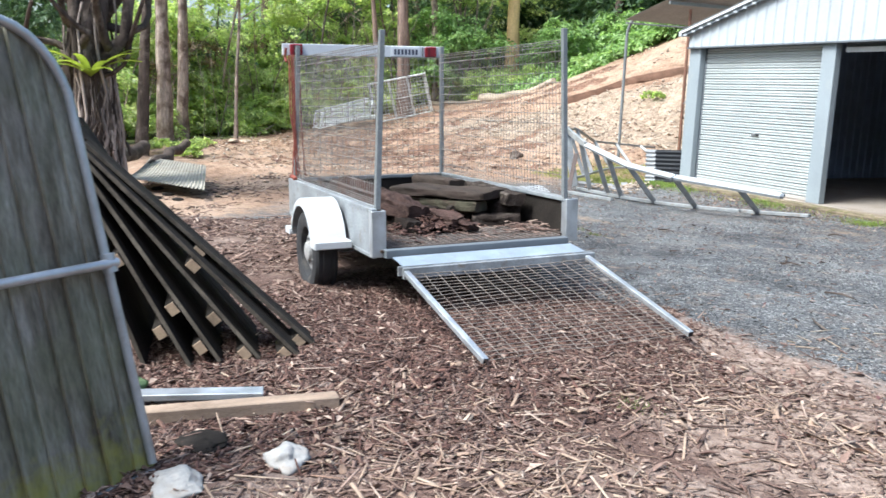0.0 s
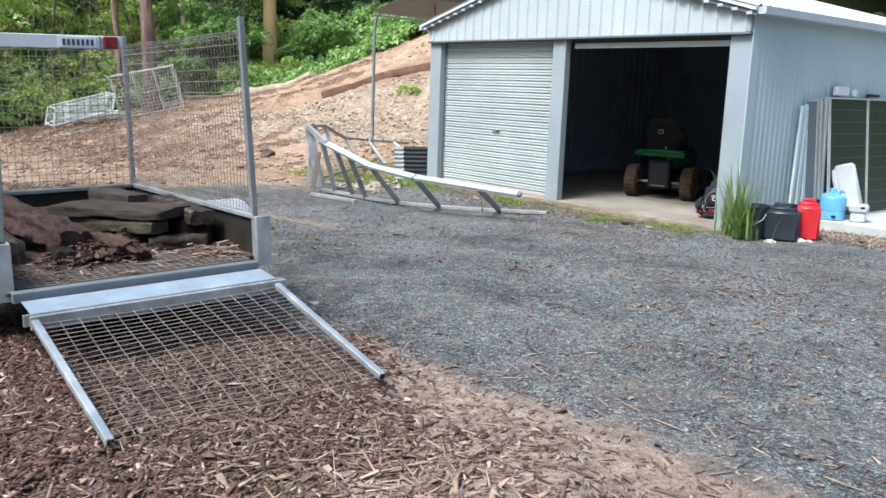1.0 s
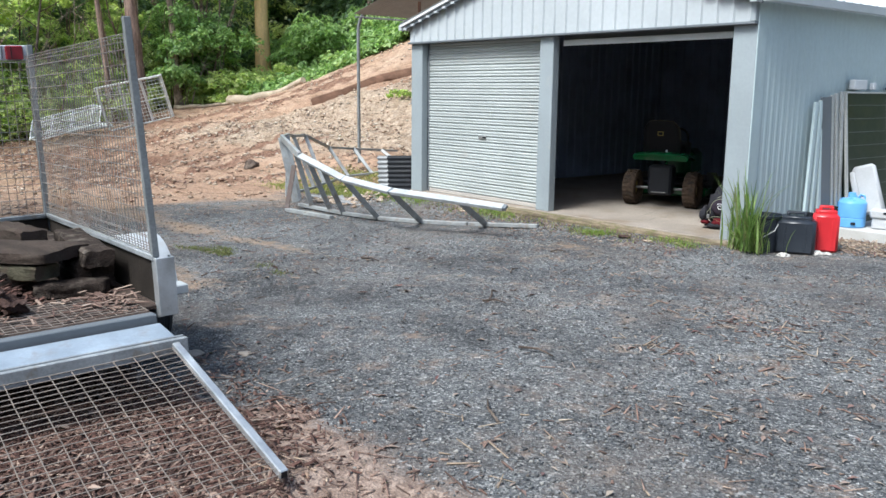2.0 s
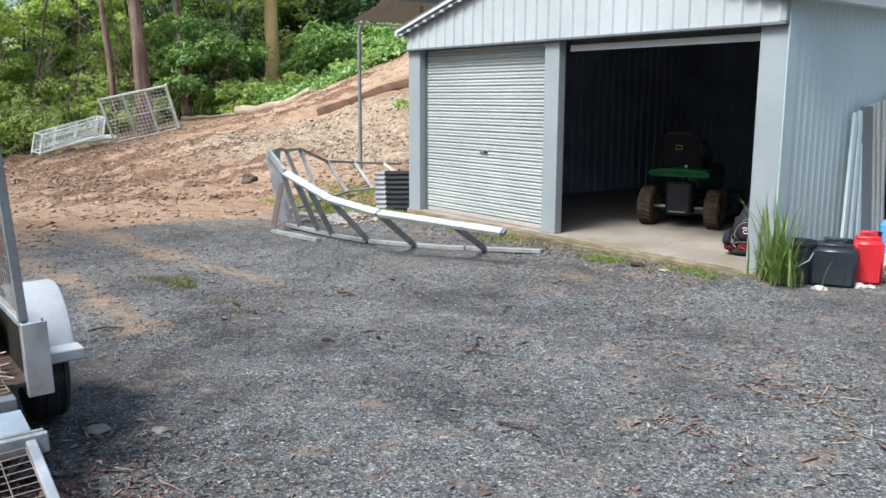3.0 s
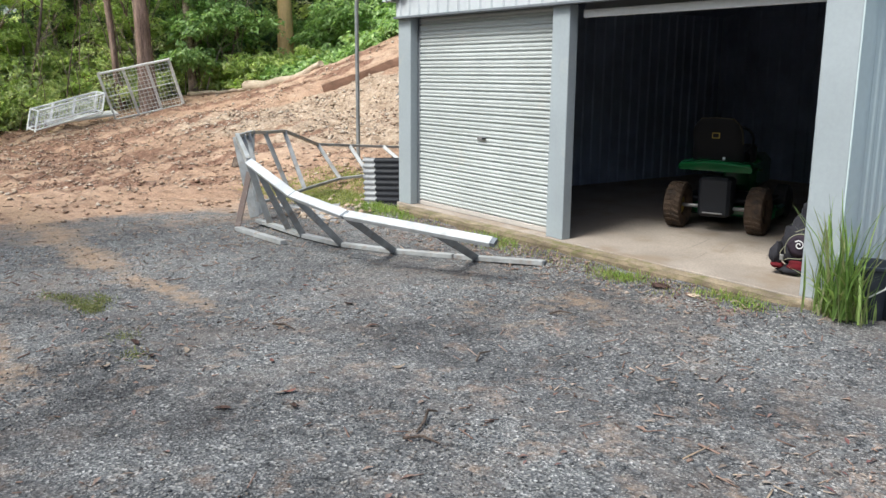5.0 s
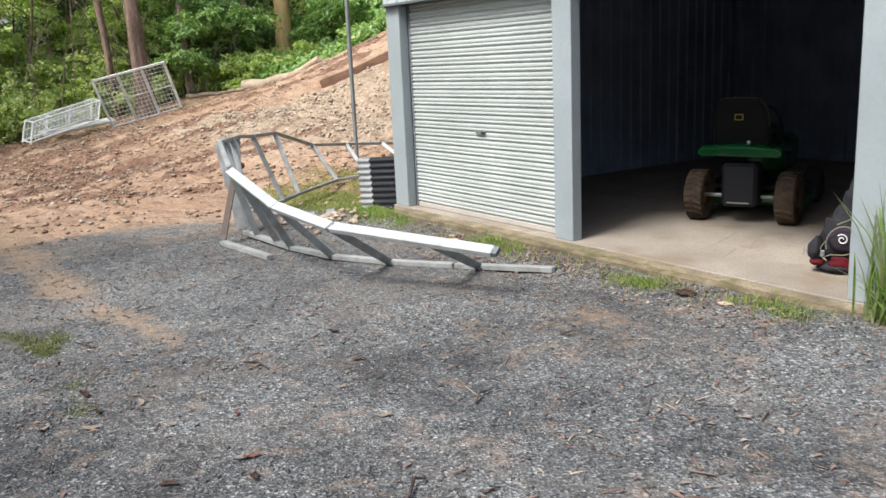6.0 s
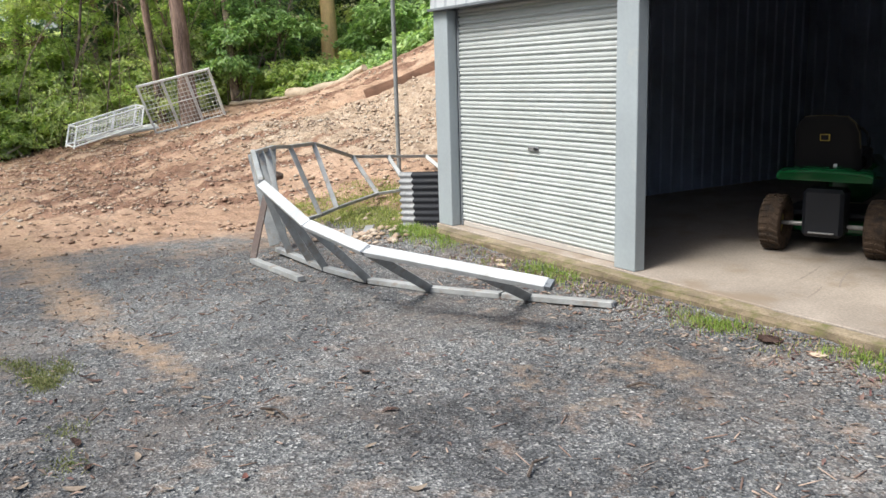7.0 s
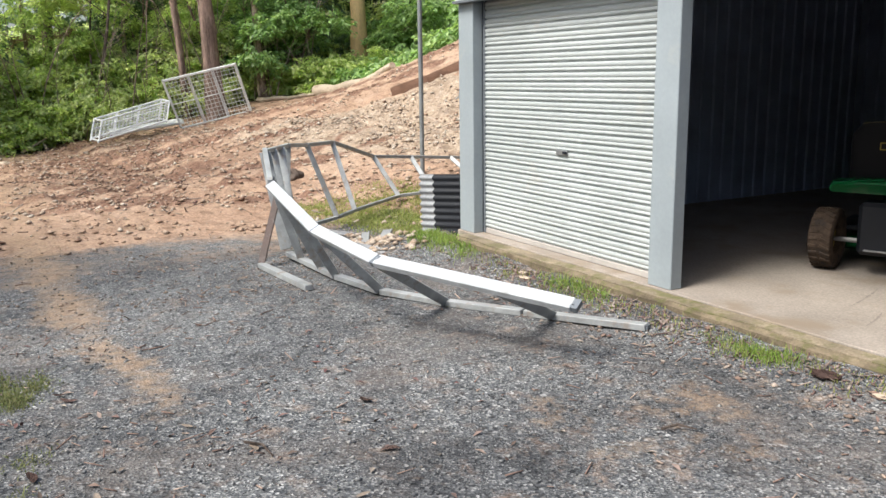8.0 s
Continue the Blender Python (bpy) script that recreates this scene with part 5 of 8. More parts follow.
def make_light_board():
    m = pose(-4.27, 3.44, 0, -1.7, 1.5, 178.4)
    lb = thing("light_board", "white trailer light board hung on the cage", "light board", m)
    part("board", Geo().box((2.545, 0.0, 1.77), (0.028, 1.56, 0.105), ch=0.004), M_WHITE, lb)
    for y in (0.655, -0.655):
        lamp = part("tail_lamp", Geo().box((2.522, y, 1.77), (0.03, 0.115, 0.098), ch=0.012), M_REDLENS, lb, "dark red tail lamp")
        part("lens_rib", Geo().box((2.505, y + 0.022, 1.77), (0.006, 0.006, 0.08), ch=0.002), M_BLACKPLASTIC, lamp)
    plate = part("number_plate", Geo().box((2.528, -0.40, 1.77), (0.006, 0.29, 0.088), ch=0.002), M_PLATE, lb, "pale plate with dark bars")
    for i in range(7):
        part("bar", Geo().box((2.5235, -0.295 - i * 0.036, 1.767), (0.003, 0.022, 0.05)), M_BAR, plate)
    part("cable_clip", Geo().box((2.526, -0.575, 1.77), (0.008, 0.012, 0.09), ch=0.003), M_TRIM_DARK, lb)
    return lb


make_light_board()


def make_load():
    """Old sleepers and split logs heaped in the tray."""
    m = pose(-4.27, 3.44, 0, -1.7, 1.5, 178.4)
    F = 0.345
    logs = (  # ends, width, height, material, seed
        ((2.3, 0.62, F + 0.08), (0.72, 0.56, F + 0.075), 0.19, 0.15, M_SLEEPER, 1),
        ((2.3, 0.02, F + 0.08), (0.92, 0.02, F + 0.07), 0.24, 0.14, M_SLEEPER, 3),
        ((2.35, -0.30, F + 0.08), (0.80, -0.22, F + 0.08), 0.22, 0.15, M_SLEEPER, 4),
        ((2.35, -0.60, F + 0.09), (0.72, -0.60, F + 0.09), 0.22, 0.17, M_SLEEPER, 15),
        ((1.6, 0.24, F + 0.17), (0.46, -0.03, F + 0.065), 0.17, 0.12, M_LOGRED, 2),
        ((1.9, 0.44, F + 0.22), (0.66, 0.20, F + 0.13), 0.27, 0.20, M_LOGRED, 5),
        ((1.42, 0.06, F + 0.245), (0.72, -0.47, F + 0.235), 0.40, 0.07, M_PLANK, 6),
        ((1.30, 0.04, F + 0.165), (0.70, -0.34, F + 0.15), 0.19, 0.085, M_PALESLEEPER, 9),
        ((1.98, -0.32, F + 0.245), (1.36, -0.42, F + 0.245), 0.17, 0.12, M_PLANK, 10),
        ((1.55, -0.66, F + 0.215), (0.62, -0.60, F + 0.20), 0.17, 0.10, M_SLEEPER, 11),
        ((0.50, 0.30, F + 0.05), (1.2, 0.24, F + 0.07), 0.12, 0.09, M_SLEEPER, 13),
        ((0.80, 0.02, F + 0.06), (0.36, -0.12, F + 0.045), 0.13, 0.08, M_LOGRED, 17),
        ((0.74, -0.28, F + 0.05), (0.58, -0.62, F + 0.045), 0.15, 0.09, M_SLEEPER, 14))
    for a, b, w, h, mat, seed in logs:
        g = Geo().rough(m @ Vector(a), m @ Vector(b), w, h, seed, 0.045 if mat is M_LOGRED else 0.012, 24, 34, 0.3 if mat is M_LOGRED else 0.0, 0.6 if mat is M_LOGRED else 0.98)
        red = mat is M_LOGRED
        single("split_log" if red else "old_sleeper", g, mat, "red-brown split log in the trailer tray" if red else "wide grey-brown slab of timber on the load" if mat is M_PLANK else "dark weathered timber sleeper in the trailer tray", "log" if red else "sleeper", "timber load in the trailer", smooth=55)


make_load()

# ---- buckled roof truss lying by the garage ----


def make_truss():
    tr = thing("steel_truss", "buckled galvanised roof truss lying on its side", "truss")
    top = [(-7.10, 9.15, 0.19), (-8.40, 8.49, 0.295), (-9.37, 8.44, 0.36), (-10.60, 8.50, 0.575)]
    knee = [(-10.60, 8.50, 0.575), (-11.72, 8.82, 0.77)]
    far = [(-11.72, 8.82, 0.77), (-12.40, 9.30, 0.765), (-13.10, 9.776, 0.70), (-13.70, 10.346, 0.67), (-14.30, 11.20, 0.39), (-14.50, 11.894, 0.33), (-14.62, 13.05, 0.24)]
    low = [(-7.33, 9.94, -0.125), (-8.20, 9.56, -0.175), (-8.78, 9.245, -0.19), (-9.38, 8.98, -0.195), (-10.1, 8.89, -0.205), (-11.32, 8.88, -0.215)]
    flow = [(-12.55, 9.45, -0.20), (-12.90, 10.05, -0.18), (-13.12, 10.38, -0.15), (-13.91, 11.39, -0.14), (-13.86, 11.90, -0.11), (-13.9, 12.6, -0.05)]

    def chord(pts, w, h, mat, label, up=(0, -0.5, 0.85)):
        for a, b in zip(pts, pts[1:]):
            a, b = Vector(a), Vector(b)
            d = (b - a).normalized()
            g = Geo().beam(a + d * 0.011, b - d * 0.011, w, h, up, 0.004)
            if w > 0.09:
                # dark block puts the shade of the open joint into the gap
                part('joint_gap', Geo().beam(a - d * 0.03, a + d * 0.03, w * 0.85, h * 0.8, up), M_TRIM_DARK, tr, 'dark buckled joint')
            part("chord", g, mat, tr, label)
    # lit copy of the steel on the top chord, shaded copy on the rest
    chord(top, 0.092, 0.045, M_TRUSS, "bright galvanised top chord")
    chord(knee, 0.05, 0.09, M_TRUSS_SHADED, "galvanised chord with shade put into its grey", (0, 0, 1))
    chord(far, 0.05, 0.045, M_TRUSS_SHADED, "far chord with shade put into its grey", (0, 0, 1))
    chord(low, 0.075, 0.045, M_TRUSS_SHADED, "grey galvanised bottom chord", (0, 0, 1))
    chord(flow, 0.045, 0.04, M_TRUSS_SHADED, "far bottom chord with shade put into its grey", (0, 0, 1))
    # dark plates standing in for the shade inside the open free ends
    for a, d in (((-7.10, 9.15, 0.19), (0.89, 0.45, -0.07)), ((-7.33, 9.94, -0.125), (0.9, 0.4, 0.05))):
        a, d = Vector(a), Vector(d).normalized()
        part("chord_end", Geo().beam(a - d * 0.01, a + d * 0.002, 0.05, 0.03, (0, 0, 1)), M_TRIM_DARK, tr)
    webs = [(top[1], low[2]), ((-7.60, 8.90, 0.235), (-7.98, 9.66, -0.165)), (top[2], low[3]), ((-9.95, 8.46, 0.46), low[4]), ((-10.35, 8.48, 0.53), (-10.45, 8.89, -0.205)),
            ((-10.9, 8.58, 0.62), (-10.95, 8.88, -0.21))]
    for a, b in webs:
        a, b = Vector(a) + Vector((0, 0.02, -0.02)), Vector(b)
        d = (b - a).normalized()
        g = Geo().beam(a, b - d * 0.02, 0.07, 0.038, (1, -0.45, 0.1), 0.004)
        part("web", g, M_TRUSS_SHADED, tr, "grey channel web")
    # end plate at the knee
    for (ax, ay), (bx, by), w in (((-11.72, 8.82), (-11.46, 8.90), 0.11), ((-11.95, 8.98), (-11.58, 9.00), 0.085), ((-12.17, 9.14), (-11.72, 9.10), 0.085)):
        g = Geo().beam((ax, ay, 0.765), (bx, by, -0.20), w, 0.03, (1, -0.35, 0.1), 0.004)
        part("knee_plate", g, M_TRUSS_SHADED, tr, "grey channel upright at the bent knee")
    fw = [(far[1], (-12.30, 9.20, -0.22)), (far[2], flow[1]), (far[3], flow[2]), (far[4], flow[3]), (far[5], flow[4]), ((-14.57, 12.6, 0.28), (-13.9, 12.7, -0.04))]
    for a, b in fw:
        part("web", Geo().beam(a, b, 0.062, 0.03, (1, -0.3, 0.1), 0.004), M_TRUSS_SHADED, tr, "grey channel web")
    return tr


make_truss()


def loose_steel():
    a, b = Vector((-11.03, 8.51, gz(-11.03, 8.51) + 0.03)), Vector((-9.84, 8.54, gz(-9.84, 8.54) + 0.03))
    g = thing("box_section_offcut", "short galvanised box section lying on gravel", "steel offcut")
    part("wall", Geo().beam(a, b, 0.075, 0.05, (0, 0, 1), 0.004), M_TRUSS_SHADED, g)
    d = (b - a).normalized()
    # the open end's inner shade is a black plate
    part("mouth", Geo().beam(a - d * 0.002, a + d * 0.01, 0.06, 0.038, (0, 0, 1)), M_BLACKPLASTIC, g, "black plate for the shade in the open end")
    g = Geo().beam(a + Vector((0, 0, 0.02)), (-11.18, 8.66, 0.10), 0.07, 0.02, (0, 0, 1), 0.003)
    g.beam((-11.18, 8.66, 0.09), (-11.30, 8.79, 0.38), 0.07, 0.02, (0, 0, 1), 0.003)
    single("steel_strip", g, M_DARKRUST, "bent dark rusty strip leaning on the truss", "steel offcut")
    spots = ((-11.2, 9.72, 0.45, 25, 0.10), (-11.62, 10.08, 0.62, -32, 0.11), (-11.85, 9.95, 0.5, -25, 0.09), (-12.4, 9.85, 0.45, 40, 0.08))
    for x, y, ln, rz, w in spots:
        g = Geo()
        m = pose(x, y, gz(x, y) + 0.02, 3, 4, rz)
        g.box((0, 0, 0), (ln, w, 0.022), m, 0.003)
        g.box((0, w / 2 - 0.006, 0.014), (ln, 0.012, 0.02), m, 0.003)
        single("roofing_offcut", g, M_CARPORT, "grey scrap of folded roofing on stony ground", "metal scrap", "scraps by the truss")


loose_steel()


def make_sheet_ring():
    """A bent piece of corrugated steel standing against the garage corner."""
    ring = thing("corrugated_ring", "bent corrugated steel sheet standing by the garage", "corrugated sheet")
    zb = gz(-11.5, 10.7) - 0.03
    # dark face is the same sheet with a cast shadow put into its colour
    for pts, mat, lab in ((((-11.72, 10.60), (-11.64, 10.62), (-11.53, 10.665)), M_ZINC, "bright bent end of the sheet"), (((-11.53, 10.665), (-11.32, 10.80), (-11.05, 11.0), (-10.78, 11.2)), M_IRON_SHADOW, "ribbed face with a cast shadow put into its colour")):
        g = Geo()
        n = 60
        for k in range(n):
            z = zb + k * 0.0762 / 6 * 0.98
            o = 0.012 * math.sin(2 * math.pi * k / 6)
            lean = 0.05 * k / n
            for th in (0, 0.003):
                for x, y in pts:
                    g.v.append((x - lean - o * 0.3, y - o + th, z + (x + 11.53) * 0.05))
        m = len(pts)
        for k in range(n - 1):
            for j in range(m - 1):
                p = k * 2 * m + j
                g.f += [(p, p + 1, p + 2 * m + 1, p + 2 * m), (p + m + 1, p + m, p + 3 * m, p + 3 * m + 1)]
        part("sheet", g, mat, ring, lab, 50)
    return ring


make_sheet_ring()

# ---- ride-on mower in the open bay ----


def make_mower():
    axis_mid = Vector((-7.215, 12.18, ZS))
    yaw = math.degrees(math.atan2(12.33 - 12.04, 0.76))
    mw = thing("ride_on_mower", "green and black ride-on mower with muddy tyres", "mower", pose(axis_mid.x, axis_mid.y, axis_mid.z, 0, 0, yaw))
    # local: x across, y forward (into the garage), z up
    for s in (-1, 1):
        m = Matrix.Translation((s * 0.41, 0, 0.238)) @ Euler((0, radians(90), 0)).to_matrix().to_4x4() @ Matrix.Diagonal((0.9, 0.9, 0.86, 1))
        prof = [(0.13, -0.08), (0.17, -0.10), (0.225, -0.105), (0.25, -0.09), (0.258, -0.05), (0.260, 0.0), (0.258, 0.05), (0.25, 0.09), (0.225, 0.105), (0.17, 0.10), (0.13, 0.08), (0.13, -0.08)]
        ty = part("tyre", Geo().lathe(prof, 36, m), M_TYRE_MUD, mw, "muddy brown rear tyre", 40)
        lug = Geo()
        for i in range(26):
            a = 2 * math.pi * i / 26
            for side in (-1, 1):
                a2 = a + side * 0.06
                p = m @ Vector((0.258 * math.cos(a), 0.258 * math.sin(a), 0.008 * side))
                q = m @ Vector((0.252 * math.cos(a2 + 0.09), 0.252 * math.sin(a2 + 0.09), 0.09 * side))
                lug.beam(p, q, 0.024, 0.022, m.to_3x3() @ Vector((math.cos(a), math.sin(a), 0)), 0.004)
        part("tread", lug, M_TYRE_MUD, ty)
        part("rim", Geo().lathe([(0.132, -0.09), (0.12, -0.09), (0.11, 0.04), (0.05, 0.05), (0, 0.05)], 24, m), M_YELLOW, ty, "yellow wheel hub", 35)
    part("axle", Geo().tube([(-0.38, 0, 0.238), (0.38, 0, 0.238)], 0.019, 10), M_STEELGREY, mw, "pale steel axle")
    part("rear_body", Geo().box((0, -0.05, 0.36), (0.32, 0.24, 0.40), ch=0.03), M_BLACKPLASTIC, mw, "black rear housing", 30)
    part("rear_hitch", Geo().box((0, -0.18, 0.20), (0.20, 0.03, 0.012), ch=0.003), M_STEELGREY, mw)
    # green rear deck
    g = Geo()
    sec = [(-0.372, 0.045), (-0.367, 0.08), (-0.34, 0.102), (-0.25, 0.115), (-0.13, 0.13), (0.0, 0.135), (0.13, 0.13), (0.25, 0.115), (0.34, 0.102), (0.367, 0.08), (0.372, 0.045)]
    rows = [(-0.18, 0.95, -0.030), (-0.20, 0.975, -0.018), (-0.20, 0.99, -0.004), (-0.175, 1.0, 0.010), (-0.09, 1.0, 0.024), (0.22, 0.98, -0.02), (0.30, 0.93, -0.05)]
    for y, k, dz in rows:
        for x, z in sec:
            bow = 1 - (x / 0.372) ** 2
            g.v.append((x * k, y - (0.075 * bow if y < 0 else 0.0), 0.622 + z * 0.78 + dz - (0.010 * bow if y < -0.2 and z < 0.05 else 0.0)))
    n = len(sec)
    for i in range(len(rows) - 1):
        for j in range(n - 1):
            g.f.append((i * n + j, i * n + j + 1, i * n + n + j + 1, i * n + n + j))
    g.f.append(tuple(range(n)))
    g.f.append(tuple((len(rows) - 1) * n + j for j in range(n))[::-1])
    g.f.append(tuple([i * n for i in range(len(rows))] + [i * n + n - 1 for i in range(len(rows) - 1, -1, -1)]))
    part("rear_deck", g, M_GREEN, mw, "glossy green rear deck", 40)
    # seat
    g = Geo()
    for i in range(9):
        u = i / 8
        z = 0.70 + 0.455 * u
        w = 0.262 - 0.018 * u - 0.085 * (max(0, u - 0.72) / 0.28) ** 2
        y = -0.08 - 0.10 * u
        for j in range(12):
            a = 2 * math.pi * j / 12
            cx, cy = math.cos(a), math.sin(a)
            g.v.append((w * (abs(cx) ** 0.5) * (1 if cx > 0 else -1), y + 0.055 * (1 - 0.3 * u) * (abs(cy) ** 0.7) * (1 if cy > 0 else -1), z))
    for i in range(8):
        for j in range(12):
            p, q = i * 12 + j, i * 12 + (j + 1) % 12
            g.f.append((p, q, q + 12, p + 12))
    g.f += [tuple(range(12))[::-1], tuple(96 + j for j in range(12))]
    seat = part("seat_back", g, M_SEAT, mw, "black high-backed seat", 50)
    part("seat_cushion", Geo().box((0, 0.13, 0.74), (0.42, 0.42, 0.11), ch=0.04), M_SEAT, mw, "", 40)
    pts = [(-0.165 + 0.33 * i / 12, -0.225 - 0.004 * math.sin(i / 12 * 3.14), 1.148 + 0.014 * math.sin(i / 12 * math.pi)) for i in range(13)]
    part("seat_piping", Geo().tube([(0.255, -0.165, 0.90)] + [(0.245, -0.185, 1.02), (0.215, -0.205, 1.10)] + pts[::-1], 0.003, 6), M_PIPING, seat, "thin dull olive piping")
    part("badge", Geo().box((0.0, -0.218, 0.985), (0.075, 0.008, 0.055), pose(0, 0, 0, 0, 0, 0), 0.006), M_YELLOW, seat, "small yellow badge")
    part("badge_middle", Geo().box((0.0, -0.2235, 0.985), (0.058, 0.004, 0.04), ch=0.004), M_SEAT, seat)
    part("seat_tag", Geo().box((0.075, -0.155, 0.745), (0.026, 0.01, 0.05), ch=0.003), M_WHITE, seat, "small white tag")
    # front of the machine
    part("hood", Geo().box((0, 1.0, 0.53), (0.38, 0.72, 0.38), ch=0.07), M_GREEN, mw, "green engine hood", 40)
    part("foot_deck", Geo().box((0, 0.48, 0.30), (0.86, 0.6, 0.04), ch=0.01), M_BLACKPLASTIC, mw)
    part("dash", Geo().box((0, 0.66, 0.75), (0.36, 0.12, 0.2), ch=0.03), M_BLACKPLASTIC, mw)
    wheel = [(0.17 * math.cos(a), 0.55 + 0.08 * math.sin(a), 0.88 + 0.15 * math.sin(a)) for a in [2 * math.pi * i / 20 for i in range(21)]]
    part("steering_wheel", Geo().tube(wheel, 0.013, 8, False), M_BLACKPLASTIC, mw)
    for s in (-1, 1):
        m = Matrix.Translation((s * 0.36, 1.25, 0.19)) @ Euler((0, radians(90), 0)).to_matrix().to_4x4()
        part("front_tyre", Geo().lathe([(0.08, -0.07), (0.15, -0.08), (0.185, -0.06), (0.19, 0.0), (0.185, 0.06), (0.15, 0.08), (0.08, 0.07), (0.02, 0.06)], 28, m), M_TYRE, mw, "", 40)
    part("mower_deck", Geo().box((0, 0.55, 0.17), (1.0, 0.5, 0.13), ch=0.04), M_GREEN, mw, "green cutting deck", 40)
    return mw


make_mower()


def floor_marks():
    """Dark rubber scuffs where tyres have turned on the slab."""
    R = random.Random(29)
    for x0, y0, x1, y1, bend in ((-6.95, 11.75, -6.75, 11.15, 0.05), (-6.72, 11.8, -6.45, 11.25, -0.06), (-6.55, 11.2, -6.42, 10.85, 0.03), (-7.55, 11.7, -7.9, 11.2, 0.08), (-6.2, 11.6, -6.05, 11.35, 0.02)):
        g = Geo()
        n = 16
        d = Vector((x1 - x0, y1 - y0, 0))
        s = Vector((-d.y, d.x, 0)).normalized()
        for i in range(n + 1):
            u = i / n
            c = Vector((x0, y0, ZS + 0.0015)) + d * u + s * bend * 0.3 * math.sin(u * math.pi)
            w = 0.012 * math.sin(math.pi * (0.08 + 0.84 * u)) * R.uniform(0.4, 1.1)
            g.v += [tuple(c - s * w), tuple(c + s * w)]
        g.f = [(2 * i, 2 * i + 1, 2 * i + 3, 2 * i + 2) for i in range(n)]
        single("tyre_scuff", g, M_SCUFF, "thin dark rubber scuff on the concrete floor", "tyre mark", "scuffs on the floor")


floor_marks()


def lump(g, c, r, seed, amp=0.22, n=16, rings=11):
    """A slack cloth shape with folds, added to a mesh."""
    k0 = len(g.v)
    c = Vector(c)
    for i in range(rings):
        t = math.pi * (0.04 + 0.92 * i / (rings - 1))
        for j in range(n):
            a = 2 * math.pi * j / n
            p = Vector((math.sin(t) * math.cos(a), math.sin(t) * math.sin(a), math.cos(t)))
            q = p * 1.5 + Vector((seed * 3.7, 0, 0))
            k = 1 + amp * noise.noise(q) + amp * 0.8 * abs(noise.noise(q * 2.3)) - amp * 0.4
            g.v.append((c.x + p.x * r[0] * k, c.y + p.y * r[1] * k, max(0.004, c.z + p.z * r[2] * k)))
    for i in range(rings - 1):
        for j in range(n):
            p, q = k0 + i * n + j, k0 + i * n + (j + 1) % n
            g.f.append((p, q, q + n, p + n))
    g.f += [tuple(k0 + j for j in range(n))[::-1], tuple(k0 + (rings - 1) * n + j for j in range(n))]
    return g


def make_bag():
    bag = thing("backpack", "black backpack with red panels slumped on the garage floor", "bag", pose(-5.58, 11.07, ZS, 0, 0, 25))
    part("body", lump(lump(Geo(), (0.02, 0.06, 0.22), (0.17, 0.14, 0.24), 2, 0.35, 24, 16), (0.11, 0.12, 0.46), (0.13, 0.12, 0.21), 5, 0.4, 24, 16), M_BAG, bag, "slack black cloth body", 50)
    part("base", lump(Geo(), (0.0, -0.02, 0.045), (0.14, 0.10, 0.05), 3, 0.25, 20, 12), M_BAG, bag, "dark bottom of the bag", 50)
    part("front_pocket", lump(Geo(), (0.03, -0.075, 0.245), (0.105, 0.055, 0.10), 7, 0.22, 22, 14), M_BAGPURPLE, bag, "dark plum front pocket", 50)
    part("side_pocket", lump(Geo(), (-0.155, -0.02, 0.155), (0.055, 0.075, 0.10), 9, 0.3, 18, 12), M_BAG, bag, "slack side pocket", 50)
    part("side_band", lump(Geo(), (-0.145, -0.03, 0.075), (0.058, 0.075, 0.028), 13, 0.2, 18, 10), M_BAGRED, bag, "red band under the side pocket", 50)
    part("front_panel", lump(Geo(), (0.02, -0.085, 0.085), (0.085, 0.035, 0.05), 11, 0.35, 18, 12), M_BAGRED, bag, "red lower panel", 50)
    spiral = [(0.02 + (0.008 + 0.0023 * i) * math.cos(i * 0.62), -0.138 - 0.0006 * i, 0.265 + (0.008 + 0.0023 * i) * math.sin(i * 0.62)) for i in range(15)]
    part("patch", Geo().tube(spiral, 0.0042, 6), M_PLATE, bag, "pale curled emblem")
    arc = [(0.03 + 0.115 * math.cos(a), -0.115 - 0.02 * math.sin(a), 0.22 + 0.135 * math.sin(a)) for a in [radians(20 + 175 * i / 14) for i in range(15)]]
    part("cord", Geo().tube(arc, 0.0035, 6), M_CORD, bag, "olive cord round the pocket")
    for pts in (((0.09, -0.13, 0.17), (0.03, -0.14, 0.155), (-0.05, -0.13, 0.15), (-0.10, -0.09, 0.12)), ((0.14, -0.06, 0.47), (0.06, -0.10, 0.40), (-0.02, -0.09, 0.36)), ((-0.11, -0.09, 0.12), (-0.12, -0.10, 0.19), (-0.09, -0.11, 0.24))):
        part("cord", Geo().tube(pts, 0.0032, 6), M_CORD, bag, "olive cord")
    part("buckle", Geo().box((-0.105, -0.105, 0.15), (0.03, 0.015, 0.045), ch=0.004), M_STEELGREY, bag)
    return bag


make_bag()

